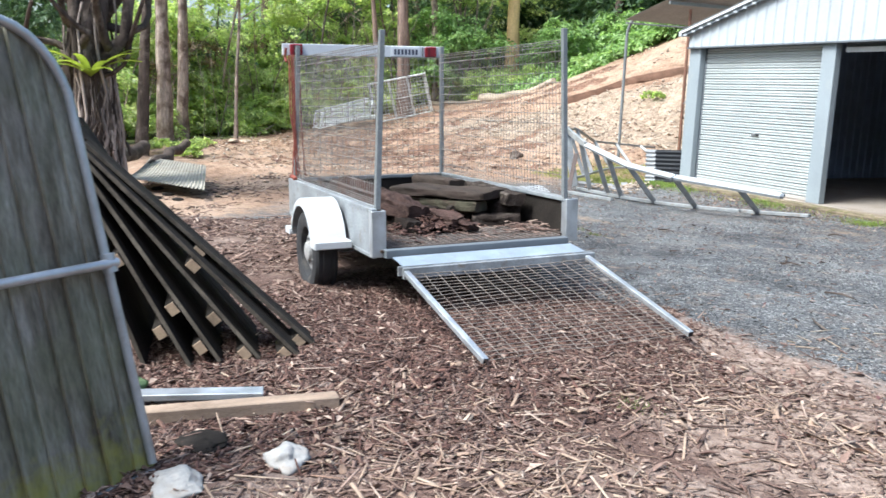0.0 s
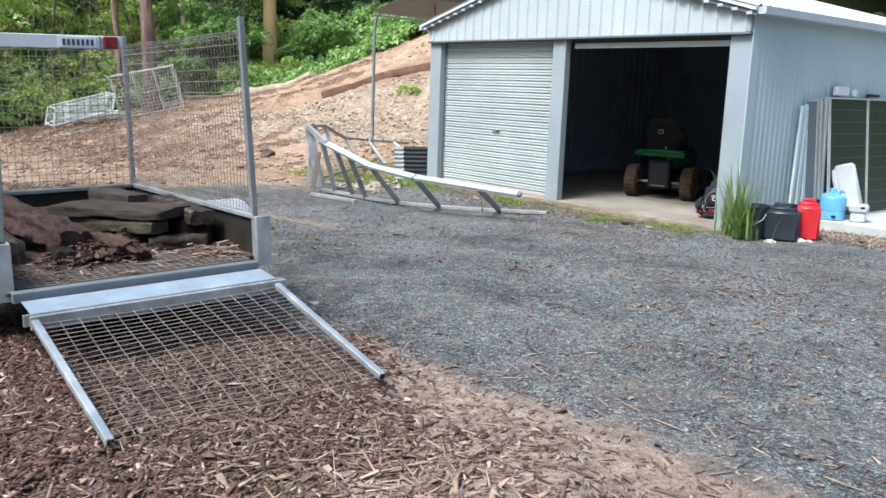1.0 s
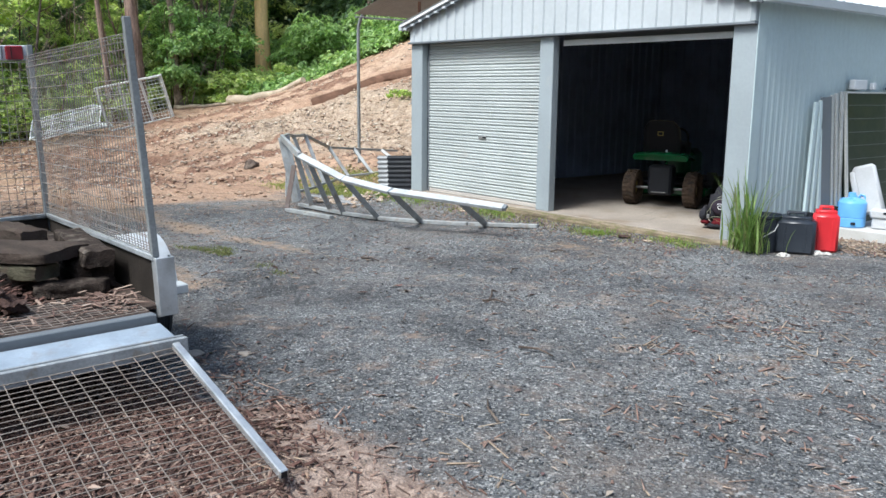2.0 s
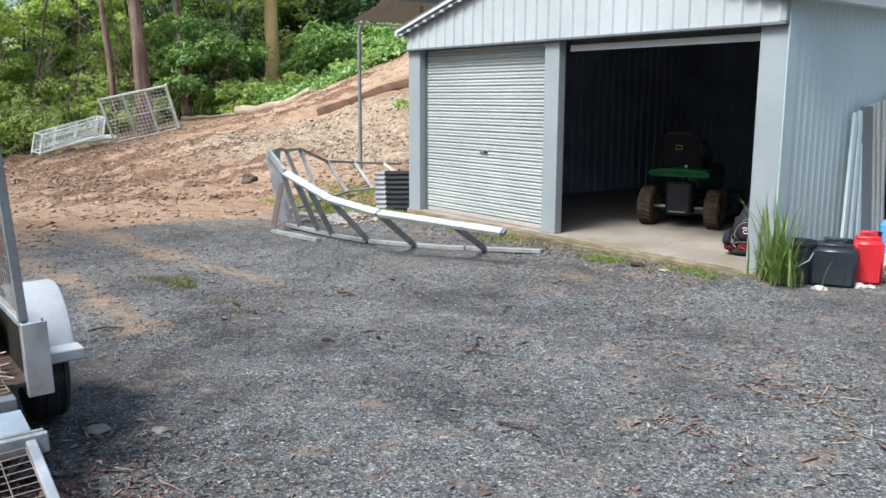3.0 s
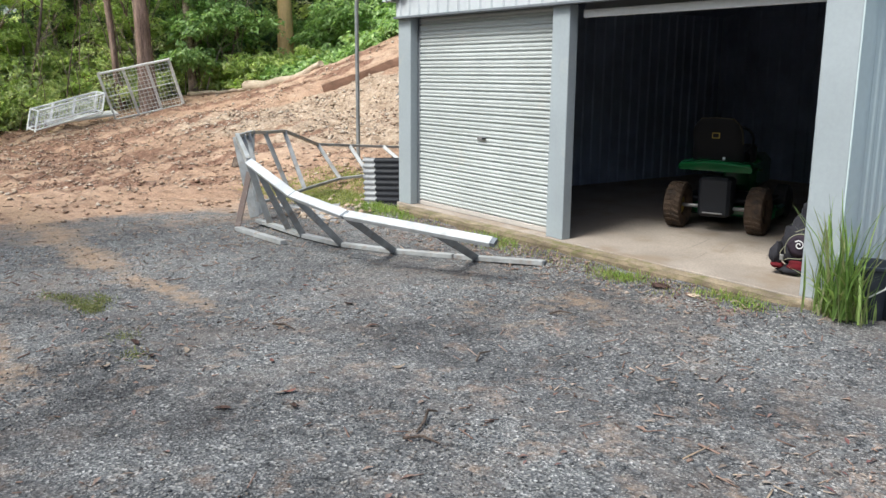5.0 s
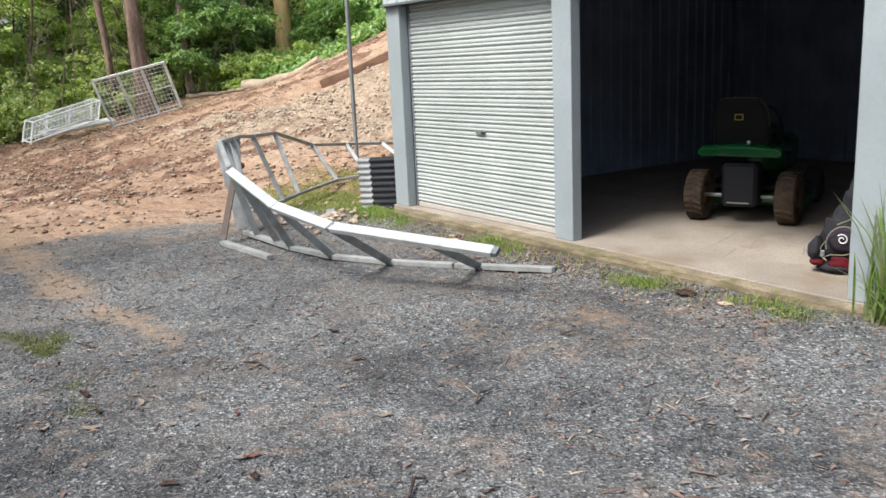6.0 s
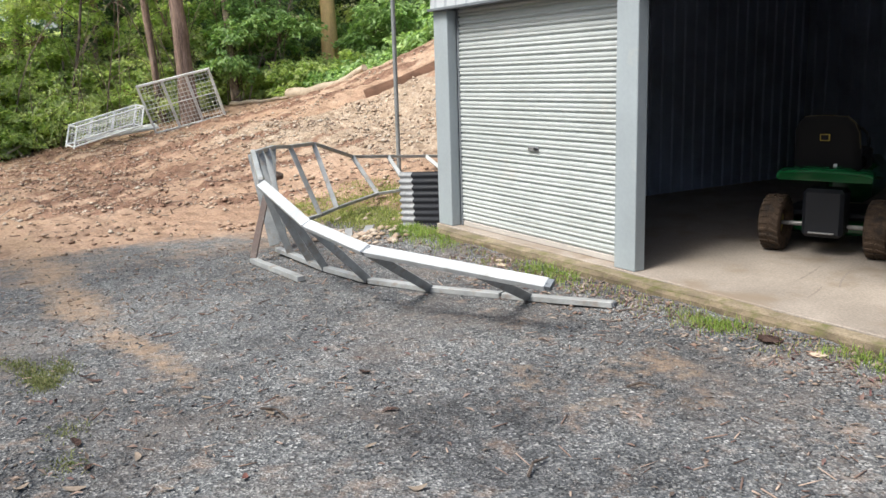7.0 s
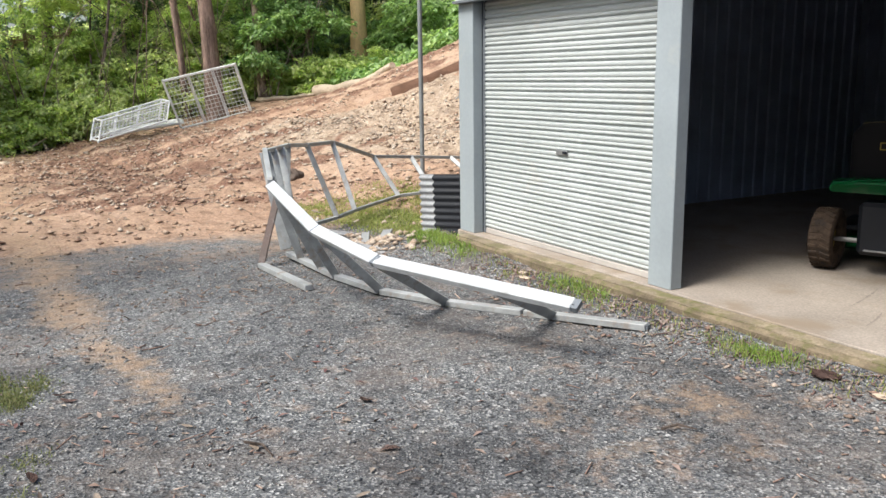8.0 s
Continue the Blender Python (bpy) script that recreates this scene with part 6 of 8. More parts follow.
# ---- things beside the garage ----


def jerry_can(name, x, y, z, rz, s, mat, label, cap):
    can = thing(name, label, "fuel can" if "blue" not in label else "water jug", pose(x, y, z, 0, 0, rz), "")
    w, d, h = s
    body = Geo().box((0, 0, h / 2), (w, d, h), ch=0.03)
    part("body", body, mat, can, "", 40)
    part("shoulder", Geo().box((0, 0, h + 0.012), (w * 0.78, d * 0.7, 0.05), ch=0.02), mat, can, "", 40)
    for sx in (-0.28, 0.28):
        part("handle_post", Geo().box((sx * w * 0.75, 0, h + 0.04), (0.03, d * 0.35, 0.06), ch=0.01), mat, can)
    part("handle", Geo().box((0, 0, h + 0.066), (w * 0.5, d * 0.3, 0.026), ch=0.01), mat, can, "", 40)
    part("cap", Geo().tube([(w * 0.3, 0, h + 0.02), (w * 0.33, 0, h + 0.075)], 0.026, 14), cap, can)
    for k in (-0.25, 0.25):
        part("rib", Geo().box((k * w, -d / 2 - 0.002, h * 0.5), (0.02, 0.008, h * 0.7), ch=0.003), mat, can)
    return can


def side_things():
    jerry_can("red_fuel_can", -4.355, 11.10, gz(-4.355, 11.10), 35, (0.255, 0.19, 0.40), M_REDCAN, "bright red plastic jerry can on gravel", M_BLACKPLASTIC)
    jerry_can("black_fuel_can", -4.50, 10.80, gz(-4.5, 10.8), 25, (0.38, 0.26, 0.35), M_TUB, "black plastic jerry can beside a grass clump", M_BLACKPLASTIC)
    jug = thing("water_jug", "pale blue round water jug on the pad", "water jug", pose(-4.66, 12.26, 0.012, 0, 0, 30))
    part("body", Geo().lathe([(0.0, 0.0), (0.15, 0.0), (0.163, 0.012), (0.163, 0.10), (0.156, 0.108), (0.163, 0.116), (0.163, 0.27), (0.158, 0.285), (0.12, 0.315), (0.055, 0.335), (0.05, 0.36), (0.0, 0.36)], 32), M_BLUECAN, jug, "", 40)
    part("cap", Geo().lathe([(0.0, 0.39), (0.034, 0.388), (0.04, 0.38), (0.04, 0.352), (0.0, 0.352)], 20), M_BLUECAN, jug, "", 40)
    part("handle", Geo().tube([(0.06, 0.0, 0.325), (0.09, 0.0, 0.365), (0.13, 0.0, 0.35), (0.14, 0.0, 0.30)], 0.011, 8), M_BLUECAN, jug)
    part("tap", Geo().box((0.02, -0.168, 0.05), (0.05, 0.03, 0.03), ch=0.006), M_BLACKPLASTIC, jug, "black tap")
    # black tub
    tub = thing("black_tub", "black plastic tub with weeds in it", "tub", pose(-4.77, 10.66, gz(-4.77, 10.66), 0, 0, 15))
    part("body", Geo().lathe([(0.0, 0.0), (0.14, 0.0), (0.17, 0.36), (0.185, 0.365), (0.185, 0.385), (0.165, 0.385), (0.135, 0.05), (0.0, 0.05)], 26), M_TUB, tub, "", 40)
    part("handle", Geo().tube([(-0.17, -0.06, 0.34), (-0.14, -0.17, 0.2), (0.0, -0.2, 0.14), (0.14, -0.14, 0.24), (0.17, -0.05, 0.34)], 0.006, 8), M_ALU, tub, "pale wire handle")
    # crumpled white plastic scraps
    for x, y, s, seed in ((-4.46, 10.52, 0.045, 1), (-4.30, 10.86, 0.06, 2), (-4.22, 10.92, 0.035, 3)):
        crumple(x, y, s, seed, "paper_scrap", "crumpled white scrap on the gravel", "litter")
    # solar panels leaning on the wall
    for ya, yb in ((12.20, 13.20), (13.22, 14.22), (14.25, 15.25)):
        sp = thing("solar_panel", "dark green solar panel leaning on the garage wall", "solar panel", None, "solar panels by the wall")
        b0, t0 = Vector((-4.66, 0, 0.012)), Vector((-4.82, 0, 1.52))
        w = (t0 - b0)
        n = Vector((w.z, 0, -w.x)).normalized()

        def P(y, u, o=0.0):
            return b0 + w * u + n * o + Vector((0, y, 0))
        g = Geo()
        vs = [P(ya, 0), P(yb, 0), P(yb, 1), P(ya, 1)]
        g.add(vs + [v - n * 0.03 for v in vs], [(0, 1, 2, 3), (7, 6, 5, 4), (0, 4, 5, 1), (1, 5, 6, 2), (2, 6, 7, 3), (3, 7, 4, 0)])
        part("glass", g, M_CELL, sp, "dark cells under glass")
        for a, b in ((P(ya, 0), P(ya, 1)), (P(yb, 0), P(yb, 1)), (P(ya, 0.006), P(yb, 0.006)), (P(ya, 0.994), P(yb, 0.994))):
            part("frame_bar", Geo().beam(a, b, 0.02, 0.036, n, 0.002), M_ALU, sp, "pale aluminium edge")
        for k in range(1, 10):
            part("busbar", Geo().beam(P(ya + 0.02, k / 10, 0.002), P(yb - 0.02, k / 10, 0.002), 0.003, 0.002, n), M_POLE, sp)
    # narrow rails and sheets stood on end before them
    for k, (yb, yt, mat, w) in enumerate(((12.16, 12.14, M_ALU, 0.05), (12.08, 12.02, M_ALU, 0.045), (12.0, 11.92, M_ALU, 0.045), (11.84, 11.80, M_TRIM_DARK, 0.20), (11.68, 11.76, M_SHED_SIDE, 0.07), (11.52, 11.70, M_SHED_SIDE, 0.06), (11.38, 11.60, M_SHED_SIDE, 0.06))):
        z0 = gz(-4.72, yb) if yb < 12.05 else 0.01
        g = Geo().beam((-4.74, yb, z0), (-4.83, yt, 1.52 - 0.02 * k), w, 0.03, (1, 0, 0.1), 0.003)
        single("leaning_rail", g, mat, "narrow metal rail leaning on the garage wall", "metal rail", "rails by the wall")
    # white moulded plastic unit
    un = thing("plastic_unit", "white moulded plastic unit propped on a stand", "appliance", pose(-4.33, 12.36, 0.012, 0, 0, 20))
    part("shell", Geo().box((-0.06, 0.05, 0.47), (0.24, 0.13, 0.56), pose(0.0, 0, 0.0, -8, -17, 0), 0.03), M_UNIT, un, "", 40)
    part("side_shell", Geo().box((-0.19, 0.045, 0.43), (0.06, 0.16, 0.54), pose(0.0, 0, 0.0, -8, -17, 0), 0.02), M_UNIT, un, "", 40)
    part("base", Geo().box((-0.03, 0.0, 0.17), (0.22, 0.20, 0.10), ch=0.02), M_UNIT, un, "", 40)
    part("foot", Geo().box((-0.03, 0.0, 0.06), (0.17, 0.16, 0.12), ch=0.015), M_UNIT, un)
    part("socket", Geo().box((0.02, -0.102, 0.185), (0.05, 0.01, 0.025), ch=0.004), M_BLACKPLASTIC, un)
    bx = Geo().box((-4.83, 12.5, 1.60), (0.07, 0.30, 0.11), ch=0.008)
    single("small_white_box", bx, M_WHITE, "small white box on top of the solar panels", "box")
    bx = Geo().box((-4.83, 12.86, 1.585), (0.05, 0.07, 0.08), ch=0.008)
    single("small_white_cup", bx, M_WHITE, "small white plastic part on the solar panels", "plastic part")
    bx = Geo().rough((-4.84, 13.25, 1.56), (-4.84, 13.55, 1.56), 0.05, 0.04, 3, 0.006)
    single("black_cable_bundle", bx, M_BLACKPLASTIC, "small black bundle on the solar panels", "cable")


def crumple(x, y, s, seed, name, label, category, mat=None, tall=0.6):
    """A creased lump or a flat stone, half sunk in what it lies on."""
    bm = bmesh.new()
    bmesh.ops.create_icosphere(bm, subdivisions=4, radius=s)
    for v in bm.verts:
        q = v.co / s * 1.3 + Vector((seed * 5.1, 0, 0))
        d = 1 + 0.42 * noise.noise(q) + 0.20 * abs(noise.noise(q * 2.4)) - 0.13 * abs(noise.noise(q * 5.3))
        v.co = Vector((v.co.x * d * 1.3, v.co.y * d, max(-0.25 * s, v.co.z * d * tall)))
    me = bpy.data.meshes.new(name)
    bm.to_mesh(me)
    bm.free()
    me.shade_smooth()
    me.set_sharp_from_angle(angle=radians(70))
    me.materials.append(mat or M_WHITESTONE)
    ob = tagged(new(name, me), label, category)
    ob.location = (x, y, gz(x, y) + s * 0.16)
    return ob


side_things()

# ---- old fencing and timber at the start of the walk ----


def make_fence_panel():
    """A paling gate in a galvanised tube frame, leaning back."""
    B = Vector((-2.141, 1.031, gz(-2.141, 1.031) - 0.01))
    u = Vector((0.574, -0.819, 0.0))
    w = (Vector((-2.35, 0.79, 1.417)) - B).normalized()
    n = u.cross(w).normalized()
    if n.x < 0:
        n = -n
    fp = thing("paling_gate", "weathered paling gate in a galvanised tube frame", "gate")
    H, Wd = 1.60, 1.45

    def P(s, t, o=0.0):
        return B + u * s + w * t + n * o
    s, k = -0.035, 0
    while s < Wd:
        bw = 0.098 + 0.008 * math.sin(k * 2.3)
        g = Geo()
        cols = 5
        for o in (-0.008, 0.008):
            for q in range(cols):
                sx = s - 0.003 + (bw + 0.006) * q / (cols - 1)
                lap = 0.019 * q / (cols - 1) - 0.010 + 0.004 * math.sin(k * 1.9)
                arc_top = H - 0.30 + 0.30 * math.sqrt(max(0.0, 1 - (1 - min(1.0, max(0.0, sx) / 0.24)) ** 2))
                g.v += [tuple(P(sx, -0.005, o + lap)), tuple(P(sx, arc_top + 0.004, o + lap))]
        n2 = cols * 2
        for q in range(cols - 1):
            k2 = q * 2
            g.f += [(k2, k2 + 2, k2 + 3, k2 + 1), (n2 + k2, n2 + k2 + 1, n2 + k2 + 3, n2 + k2 + 2), (k2 + 1, k2 + 3, n2 + k2 + 3, n2 + k2 + 1), (k2, n2 + k2, n2 + k2 + 2, k2 + 2)]
        g.f += [(0, 1, n2 + 1, n2), (n2 - 2, 2 * n2 - 2, 2 * n2 - 1, n2 - 1)]
        part("paling", g, M_PALING, fp)
        s += bw
        k += 1
    arc = [P(0.0, 0.03, 0.025), P(0.0, H - 0.30, 0.025)] + [P(0.24 - 0.24 * math.cos(a), H - 0.30 + 0.30 * math.sin(a), 0.03) for a in [radians(90) * i / 8 for i in range(1, 9)]] + [P(Wd, H + 0.03, 0.03)]
    part("tube_frame", Geo().tube(arc, 0.017, 10), M_GALV, fp, "bent galvanised tube frame", 40)
    part("cross_tube", Geo().tube([P(-0.02, 0.765, 0.055), P(0.10, 0.765, 0.052), P(Wd, 0.76, 0.05)], 0.017, 10), M_GALV, fp, "galvanised cross tube", 40)
    part("tube_clamp", Geo().tube([P(0.005, 0.735, 0.042), P(0.005, 0.80, 0.042)], 0.026, 10), M_GALV, fp, "", 40)
    part("bottom_rail", Geo().beam(P(0.0, 0.0, 0.02), P(Wd, 0.0, 0.02), 0.02, 0.03, n, 0.003), M_GALV_DULL, fp)
    return fp


make_fence_panel()


def make_stacked_panels():
    """Old dark paling panels leaning together, their rail ends cut and pale."""
    d = Vector((-0.985, 0.17, 0.0)).normalized()
    feet = [Vector((-3.41, 1.13, 0)), Vector((-3.30, 1.34, 0)), Vector((-3.31, 1.49, 0)), Vector((-3.33, 1.69, 0)), Vector((-3.31, 1.89, 0)), Vector((-3.51, 2.03, 0))]
    tops = [Vector((-3.62, 0.74, 1.06)), Vector((-3.62, 0.78, 1.05)), Vector((-3.64, 0.82, 1.045)), Vector((-3.66, 0.86, 1.03)), Vector((-3.68, 0.90, 1.02)), Vector((-3.74, 0.96, 1.00))]
    rails = [(0.3,), (0.47, 0.17), (0.26, 0.09), (0.21, 0.05), (0.45, 0.04), (0.50, 0.05)]
    for i, (f, t) in enumerate(zip(feet, tops)):
        f.z = gz(f.x, f.y) + 0.01
        lean = (t - f).normalized()
        ln = (t - f).length + 0.1
        n = lean.cross(d).normalized()
        if n.y < 0:
            n = -n
        fp = thing("old_fence_panel", "dark rotten fence panel leaning in a stack", "fence panel", None, "stacked fence panels")
        for k in range(9 if i < 3 else (6, 4, 2)[i - 3]):
            a = f + d * (k * 0.105 + 0.05) + lean * (0.012 * math.sin(k * 3.1 + i))
            b = a + lean * (ln + 0.02 * math.sin(k * 1.9 + i * 2))
            pl = part("paling", Geo().beam(a, b, 0.10, 0.018, n, 0.003), M_DARKWOOD, fp)
            if k == 0:
                o = d * -0.0515
                part("worn_edge", Geo().beam(a + o, b + o, 0.006, 0.02, n, 0.002), M_PALEDGE, pl, "paler grey edge of the board")
        for u in rails[i]:
            a = f + lean * (u * ln) - n * 0.038 - d * 0.012
            rail = part("rail", Geo().beam(a, a + d * (0.5 if i < 4 else 0.2), 0.068, 0.05, n, 0.003), M_DARKWOOD, fp, "dark fence rail")
            part("rail_end", Geo().beam(a - d * 0.004, a + d * 0.002, 0.064, 0.046, n, 0.001), M_CUTWOOD, rail, "pale sawn rail end")
    return


make_stacked_panels()


def ground_timber():
    z = gz(-2.6, 1.4)
    g = Geo().beam((-2.66, 0.60, z + 0.032), (-2.53, 1.86, z + 0.028), 0.085, 0.062, (0, 0, 1), 0.004)
    single("pine_beam", g, M_TIMBER, "sawn pine beam lying on the mulch", "timber")
    g = Geo().beam((-2.90, 0.55, z + 0.07), (-2.66, 1.56, z + 0.055), 0.085, 0.03, (0, 0, 1), 0.003)
    g.beam((-2.94, 0.55, z + 0.05), (-2.70, 1.56, z + 0.035), 0.006, 0.06, (0, 0, 1))
    single("steel_channel", g, M_GALV, "galvanised steel channel lying on the ground", "steel channel")
    crumple(-2.03, 1.50, 0.072, 4, "plastic_scrap", "white crumpled plastic lump on mulch", "litter", M_WHITESTONE, 0.7)
    crumple(-1.95, 1.10, 0.085, 16, "white_stone", "broken white stone half in the mulch", "stone", None, 0.5)
    crumple(-2.30, 1.24, 0.085, 8, "black_cloth_scrap", "crumpled dark cloth sunk in the mulch", "litter", M_DARKWOOD, 0.25)
    crumple(-3.10, 1.05, 0.07, 9, "green_net_scrap", "scrap of dark green netting by the gate", "litter", M_LEAFDARK)
    # corrugated iron sheet by the tree
    near_a, near_b = Vector((-12.93, 1.75, -0.12)), Vector((-11.07, 2.62, -0.10))
    far_a, far_b = Vector((-15.02, 2.31, 0.0)), Vector((-13.51, 3.04, 0.0))
    g = Geo()
    n = 132
    for th in (0, -0.004):
        for j in range(5):
            for i in range(n + 1):
                a, b = near_a.lerp(far_a, j / 4), near_b.lerp(far_b, j / 4)
                p = a.lerp(b, i / n) + Vector((0, 0, 0.009 * math.sin(i / 6 * 2 * math.pi) + th - 0.05 * math.sin(math.pi * j / 4)))
                g.v.append(tuple(p))
    for j in range(4):
        for i in range(n):
            p = j * (n + 1) + i
            q = p + 5 * (n + 1)
            g.f += [(p, p + 1, p + n + 2, p + n + 1), (q + 1, q, q + n + 1, q + n + 2)]
    single("iron_sheet", g, M_IRON, "old grey corrugated iron sheet propped over earth", "iron sheet", smooth=60)
    for k, (x, y, s) in enumerate(((-11.6, 2.9, 0.07), (-11.9, 3.05, 0.09), (-12.3, 3.2, 0.06), (-11.3, 2.3, 0.11), (-12.0, 2.25, 0.14), (-12.6, 3.35, 0.07), (-11.6, 2.05, 0.12), (-12.9, 2.2, 0.15), (-12.0, 3.25, 0.05), (-12.2, 2.95, 0.08), (-12.7, 3.1, 0.05))):
        crumple(x, y, s * 0.65, 40 + k, "charred_lump", "charred lump beside the iron sheet", "ash", M_DARKWOOD, 0.3)
    for a, b, w, seed in (((-11.6, 0.95, -0.02), (-14.6, 2.15, 0.20), 0.30, 3), ((-14.5, 2.3, -0.1), (-17.8, 3.3, 0.05), 0.22, 5)):
        single("fallen_log", Geo().tube([Vector(a).lerp(Vector(b), q / 8) + Vector((0, 0.05 * math.sin(q * 1.3 + seed), 0.04 * math.sin(q * 2.1 + seed))) for q in range(9)], [w * 0.5 * (1 + 0.12 * math.sin(q * 2.7 + seed)) * (1 - 0.03 * q) for q in range(9)], 12), M_BARKDARK, "dark fallen log by the fig tree", "log", "logs by the tree", smooth=50)


ground_timber()

# ---- wire cages on the rise ----


def make_cage(name, o, u, v, w, label):
    """A frame of white tube and wire: o a corner, u along, v up, w deep."""
    o, u, v, w = Vector(o), Vector(u), Vector(v), Vector(w)
    cg = thing(name, label, "wire cage", None, "wire cages")
    for base in (o, o + w):
        for a, b in ((base, base + u), (base + v, base + u + v)):
            part("rail", Geo().tube([a, b], 0.026, 6), M_WIRE_WHITE, cg)
        for k in (0.0, 0.32, 0.345, 0.655, 0.68, 1.0) if base is o else (0.0, 1.0):
            foot = -0.10 if k in (0.0, 1.0) else 0.0
            part("upright", Geo().tube([base + u * k + v * foot, base + u * k + v * 1.02], 0.026 if k in (0.0, 1.0) else 0.018, 6), M_WIRE_WHITE, cg)
    for k in (0, 1):
        for q in (0, 1):
            part("rail", Geo().tube([o + u * k + v * q, o + u * k + v * q + w], 0.024, 6), M_WIRE_WHITE, cg)
    g = Geo()
    wire_grid(g, o, u, v, 18, 12, 0.006)
    if w.length > 0.25:
        wire_grid(g, o + w, u, v, 18, 7, 0.006)
        wire_grid(g, o + u, w, v, 4, 7, 0.006)
    g.tube([o + v * 0.5, o + v * 0.5 + u], 0.016, 6)
    part("mesh", g, M_WIRE_WHITE, cg, "white wire mesh")
    return cg


def make_cages():
    make_cage("tall_cage", (-29.55, 11.92, 0.05), (0.35, 2.05, 0.46), (0.30, -0.50, 1.40), (-0.22, 0.03, -0.03), "white wire cage panels standing tilted on the rise")
    make_cage("low_cage", (-29.30, 9.33, -0.13), (0.00, 1.90, 0.50), (-0.25, 0.17, 0.54), (0.30, 0.16, -0.05), "white wire cage lying over on bare earth")
    for k in range(3):
        g = Geo().tube([(-29.3 - k * 0.25, 9.9, -0.02 + 0.02 * k), (-29.6 - k * 0.2, 12.0, 0.22 + 0.03 * k)], 0.05, 8)
        single("white_pipe", g, M_WIRE_WHITE, "grey-white pipe lying under the cage", "pipe", "pipes under the cage")


make_cages()


def bank_things():
    pts = [(-21.67, 15.12), (-20.9, 15.66), (-20.1, 16.28), (-19.2, 16.8), (-18.2, 17.3)]
    for (xa, ya), (xb, yb) in zip(pts, pts[1:]):
        g = Geo().rough((xa, ya, gz(xa, ya) + 0.05), (xb, yb, gz(xb, yb) + 0.05), 0.18, 0.24, xa, 0.02, 12, 10)
        single("retaining_timber", g, M_WALLTIMBER, "brown retaining timber along the cut bank", "timber", "retaining timbers", smooth=50)
    for (xa, ya), (xb, yb), r0, label in (((-29.7, 16.35), (-25.6, 17.15), 0.19, "pale dead log lying along the green bank"), ((-31.2, 14.75), (-29.5, 16.2), 0.085, "thin pale log lying along the bank")):
        pts, rs = [], []
        for i in range(15):
            u = i / 14
            x, y = xa + (xb - xa) * u, ya + (yb - ya) * u + 0.10 * math.sin(u * 5 + r0 * 30)
            pts.append((x, y, gz(x, y) + r0 * 0.75))
            rs.append(r0 * (1.0 - 0.45 * u) * (1 + 0.07 * math.sin(u * 19)))
        single("pale_log", Geo().tube(pts, rs, 12), M_DEADLOG, label, "log", smooth=50)
    crumple(-17.55, 11.15, 0.14, 21, "stump", "small dark stump on bare earth", "stump", M_BARKDARK, 1.1)
    for k, (a, b) in enumerate((((-30.6, 7.6), (-31.6, 8.9)), ((-30.8, 8.3), (-32.2, 8.0)), ((-31.0, 7.2), (-32.4, 8.6)))):
        g = Geo().tube([(a[0], a[1], gz(*a) + 0.05), ((a[0] + b[0]) / 2, (a[1] + b[1]) / 2, gz(*a) + 0.35), (b[0], b[1], gz(*a) + 0.75)], [0.045, 0.03, 0.015], 6)
        single("dead_branch", g, M_DEADLOG, "pale dead branch at the edge of the scrub", "branch", "dead branches")


bank_things()

# ---- trees ----


def tree(x, y, r, h, mat, label, lean=(0.0, 0.0), seed=1, crown=True, limbs=6, leafmat=None, low=False):
    tr = thing("tree", label, "tree", None, "trees at the edge of the yard")
    z0 = gz(x, y) - 0.2
    pts, rs = [], []
    for i in range(13):
        u = i / 12
        wv = Vector((noise.noise(Vector((seed, u * 2.2, 0))), noise.noise(Vector((seed, u * 2.2, 9))), 0)) * (0.35 * u)
        pts.append(Vector((x + lean[0] * u, y + lean[1] * u, z0 + h * u)) + wv)
        rs.append(r * (1.25 if i == 0 else 1.05 if i == 1 else 1 - 0.62 * u))
    fine_p, fine_r = [], []
    for i in range(12):
        for q in range(4):
            v = q / 4
            fine_p.append(pts[i].lerp(pts[i + 1], v))
            fine_r.append((rs[i] * (1 - v) + rs[i + 1] * v) * (1 + 0.10 * noise.noise(Vector((seed * 2.3, i + v, 4.0)))))
    g = Geo().tube(fine_p + [pts[-1]], fine_r + [rs[-1]], 14)
    for k, p in enumerate(g.v):
        c = fine_p[min(k // 14, len(fine_p) - 1)]
        d = (Vector(p) - c) * (0.16 * noise.noise(Vector((p[0] * 9, p[1] * 9, p[2] * 1.3 + seed))))
        g.v[k] = (p[0] + d.x, p[1] + d.y, p[2])
    cents, rad, cnt = [], [], []
    rr = random.Random(seed * 13 + 5)
    for k in range(limbs):
        i = rr.randint(7, 11)
        a = rr.uniform(0, 6.28)
        ln = h * rr.uniform(0.16, 0.30)
        p = pts[i]
        q = p + Vector((math.cos(a) * ln, math.sin(a) * ln, ln * rr.uniform(0.3, 0.9)))
        g.tube([p, p.lerp(q, 0.5) + Vector((0, 0, 0.08 * ln)), q], [rs[i] * 0.5, rs[i] * 0.3, 0.02], 7)
        for s in (0.6, 1.0):
            cents.append(p.lerp(q, s))
            rad.append(ln * rr.uniform(0.35, 0.55))
            cnt.append(110)
    cents.append(pts[-1])
    rad.append(h * 0.14)
    cnt.append(350)
    part("trunk", g, mat, tr, "", 60)
    if crown:
        P = clump_points(cents, rad, cnt)
        ob = new("crown", leaf_mesh("crown", P, 0.20, 0.075, leafmat or M_LEAF))
        ob.parent = tr
    return tr


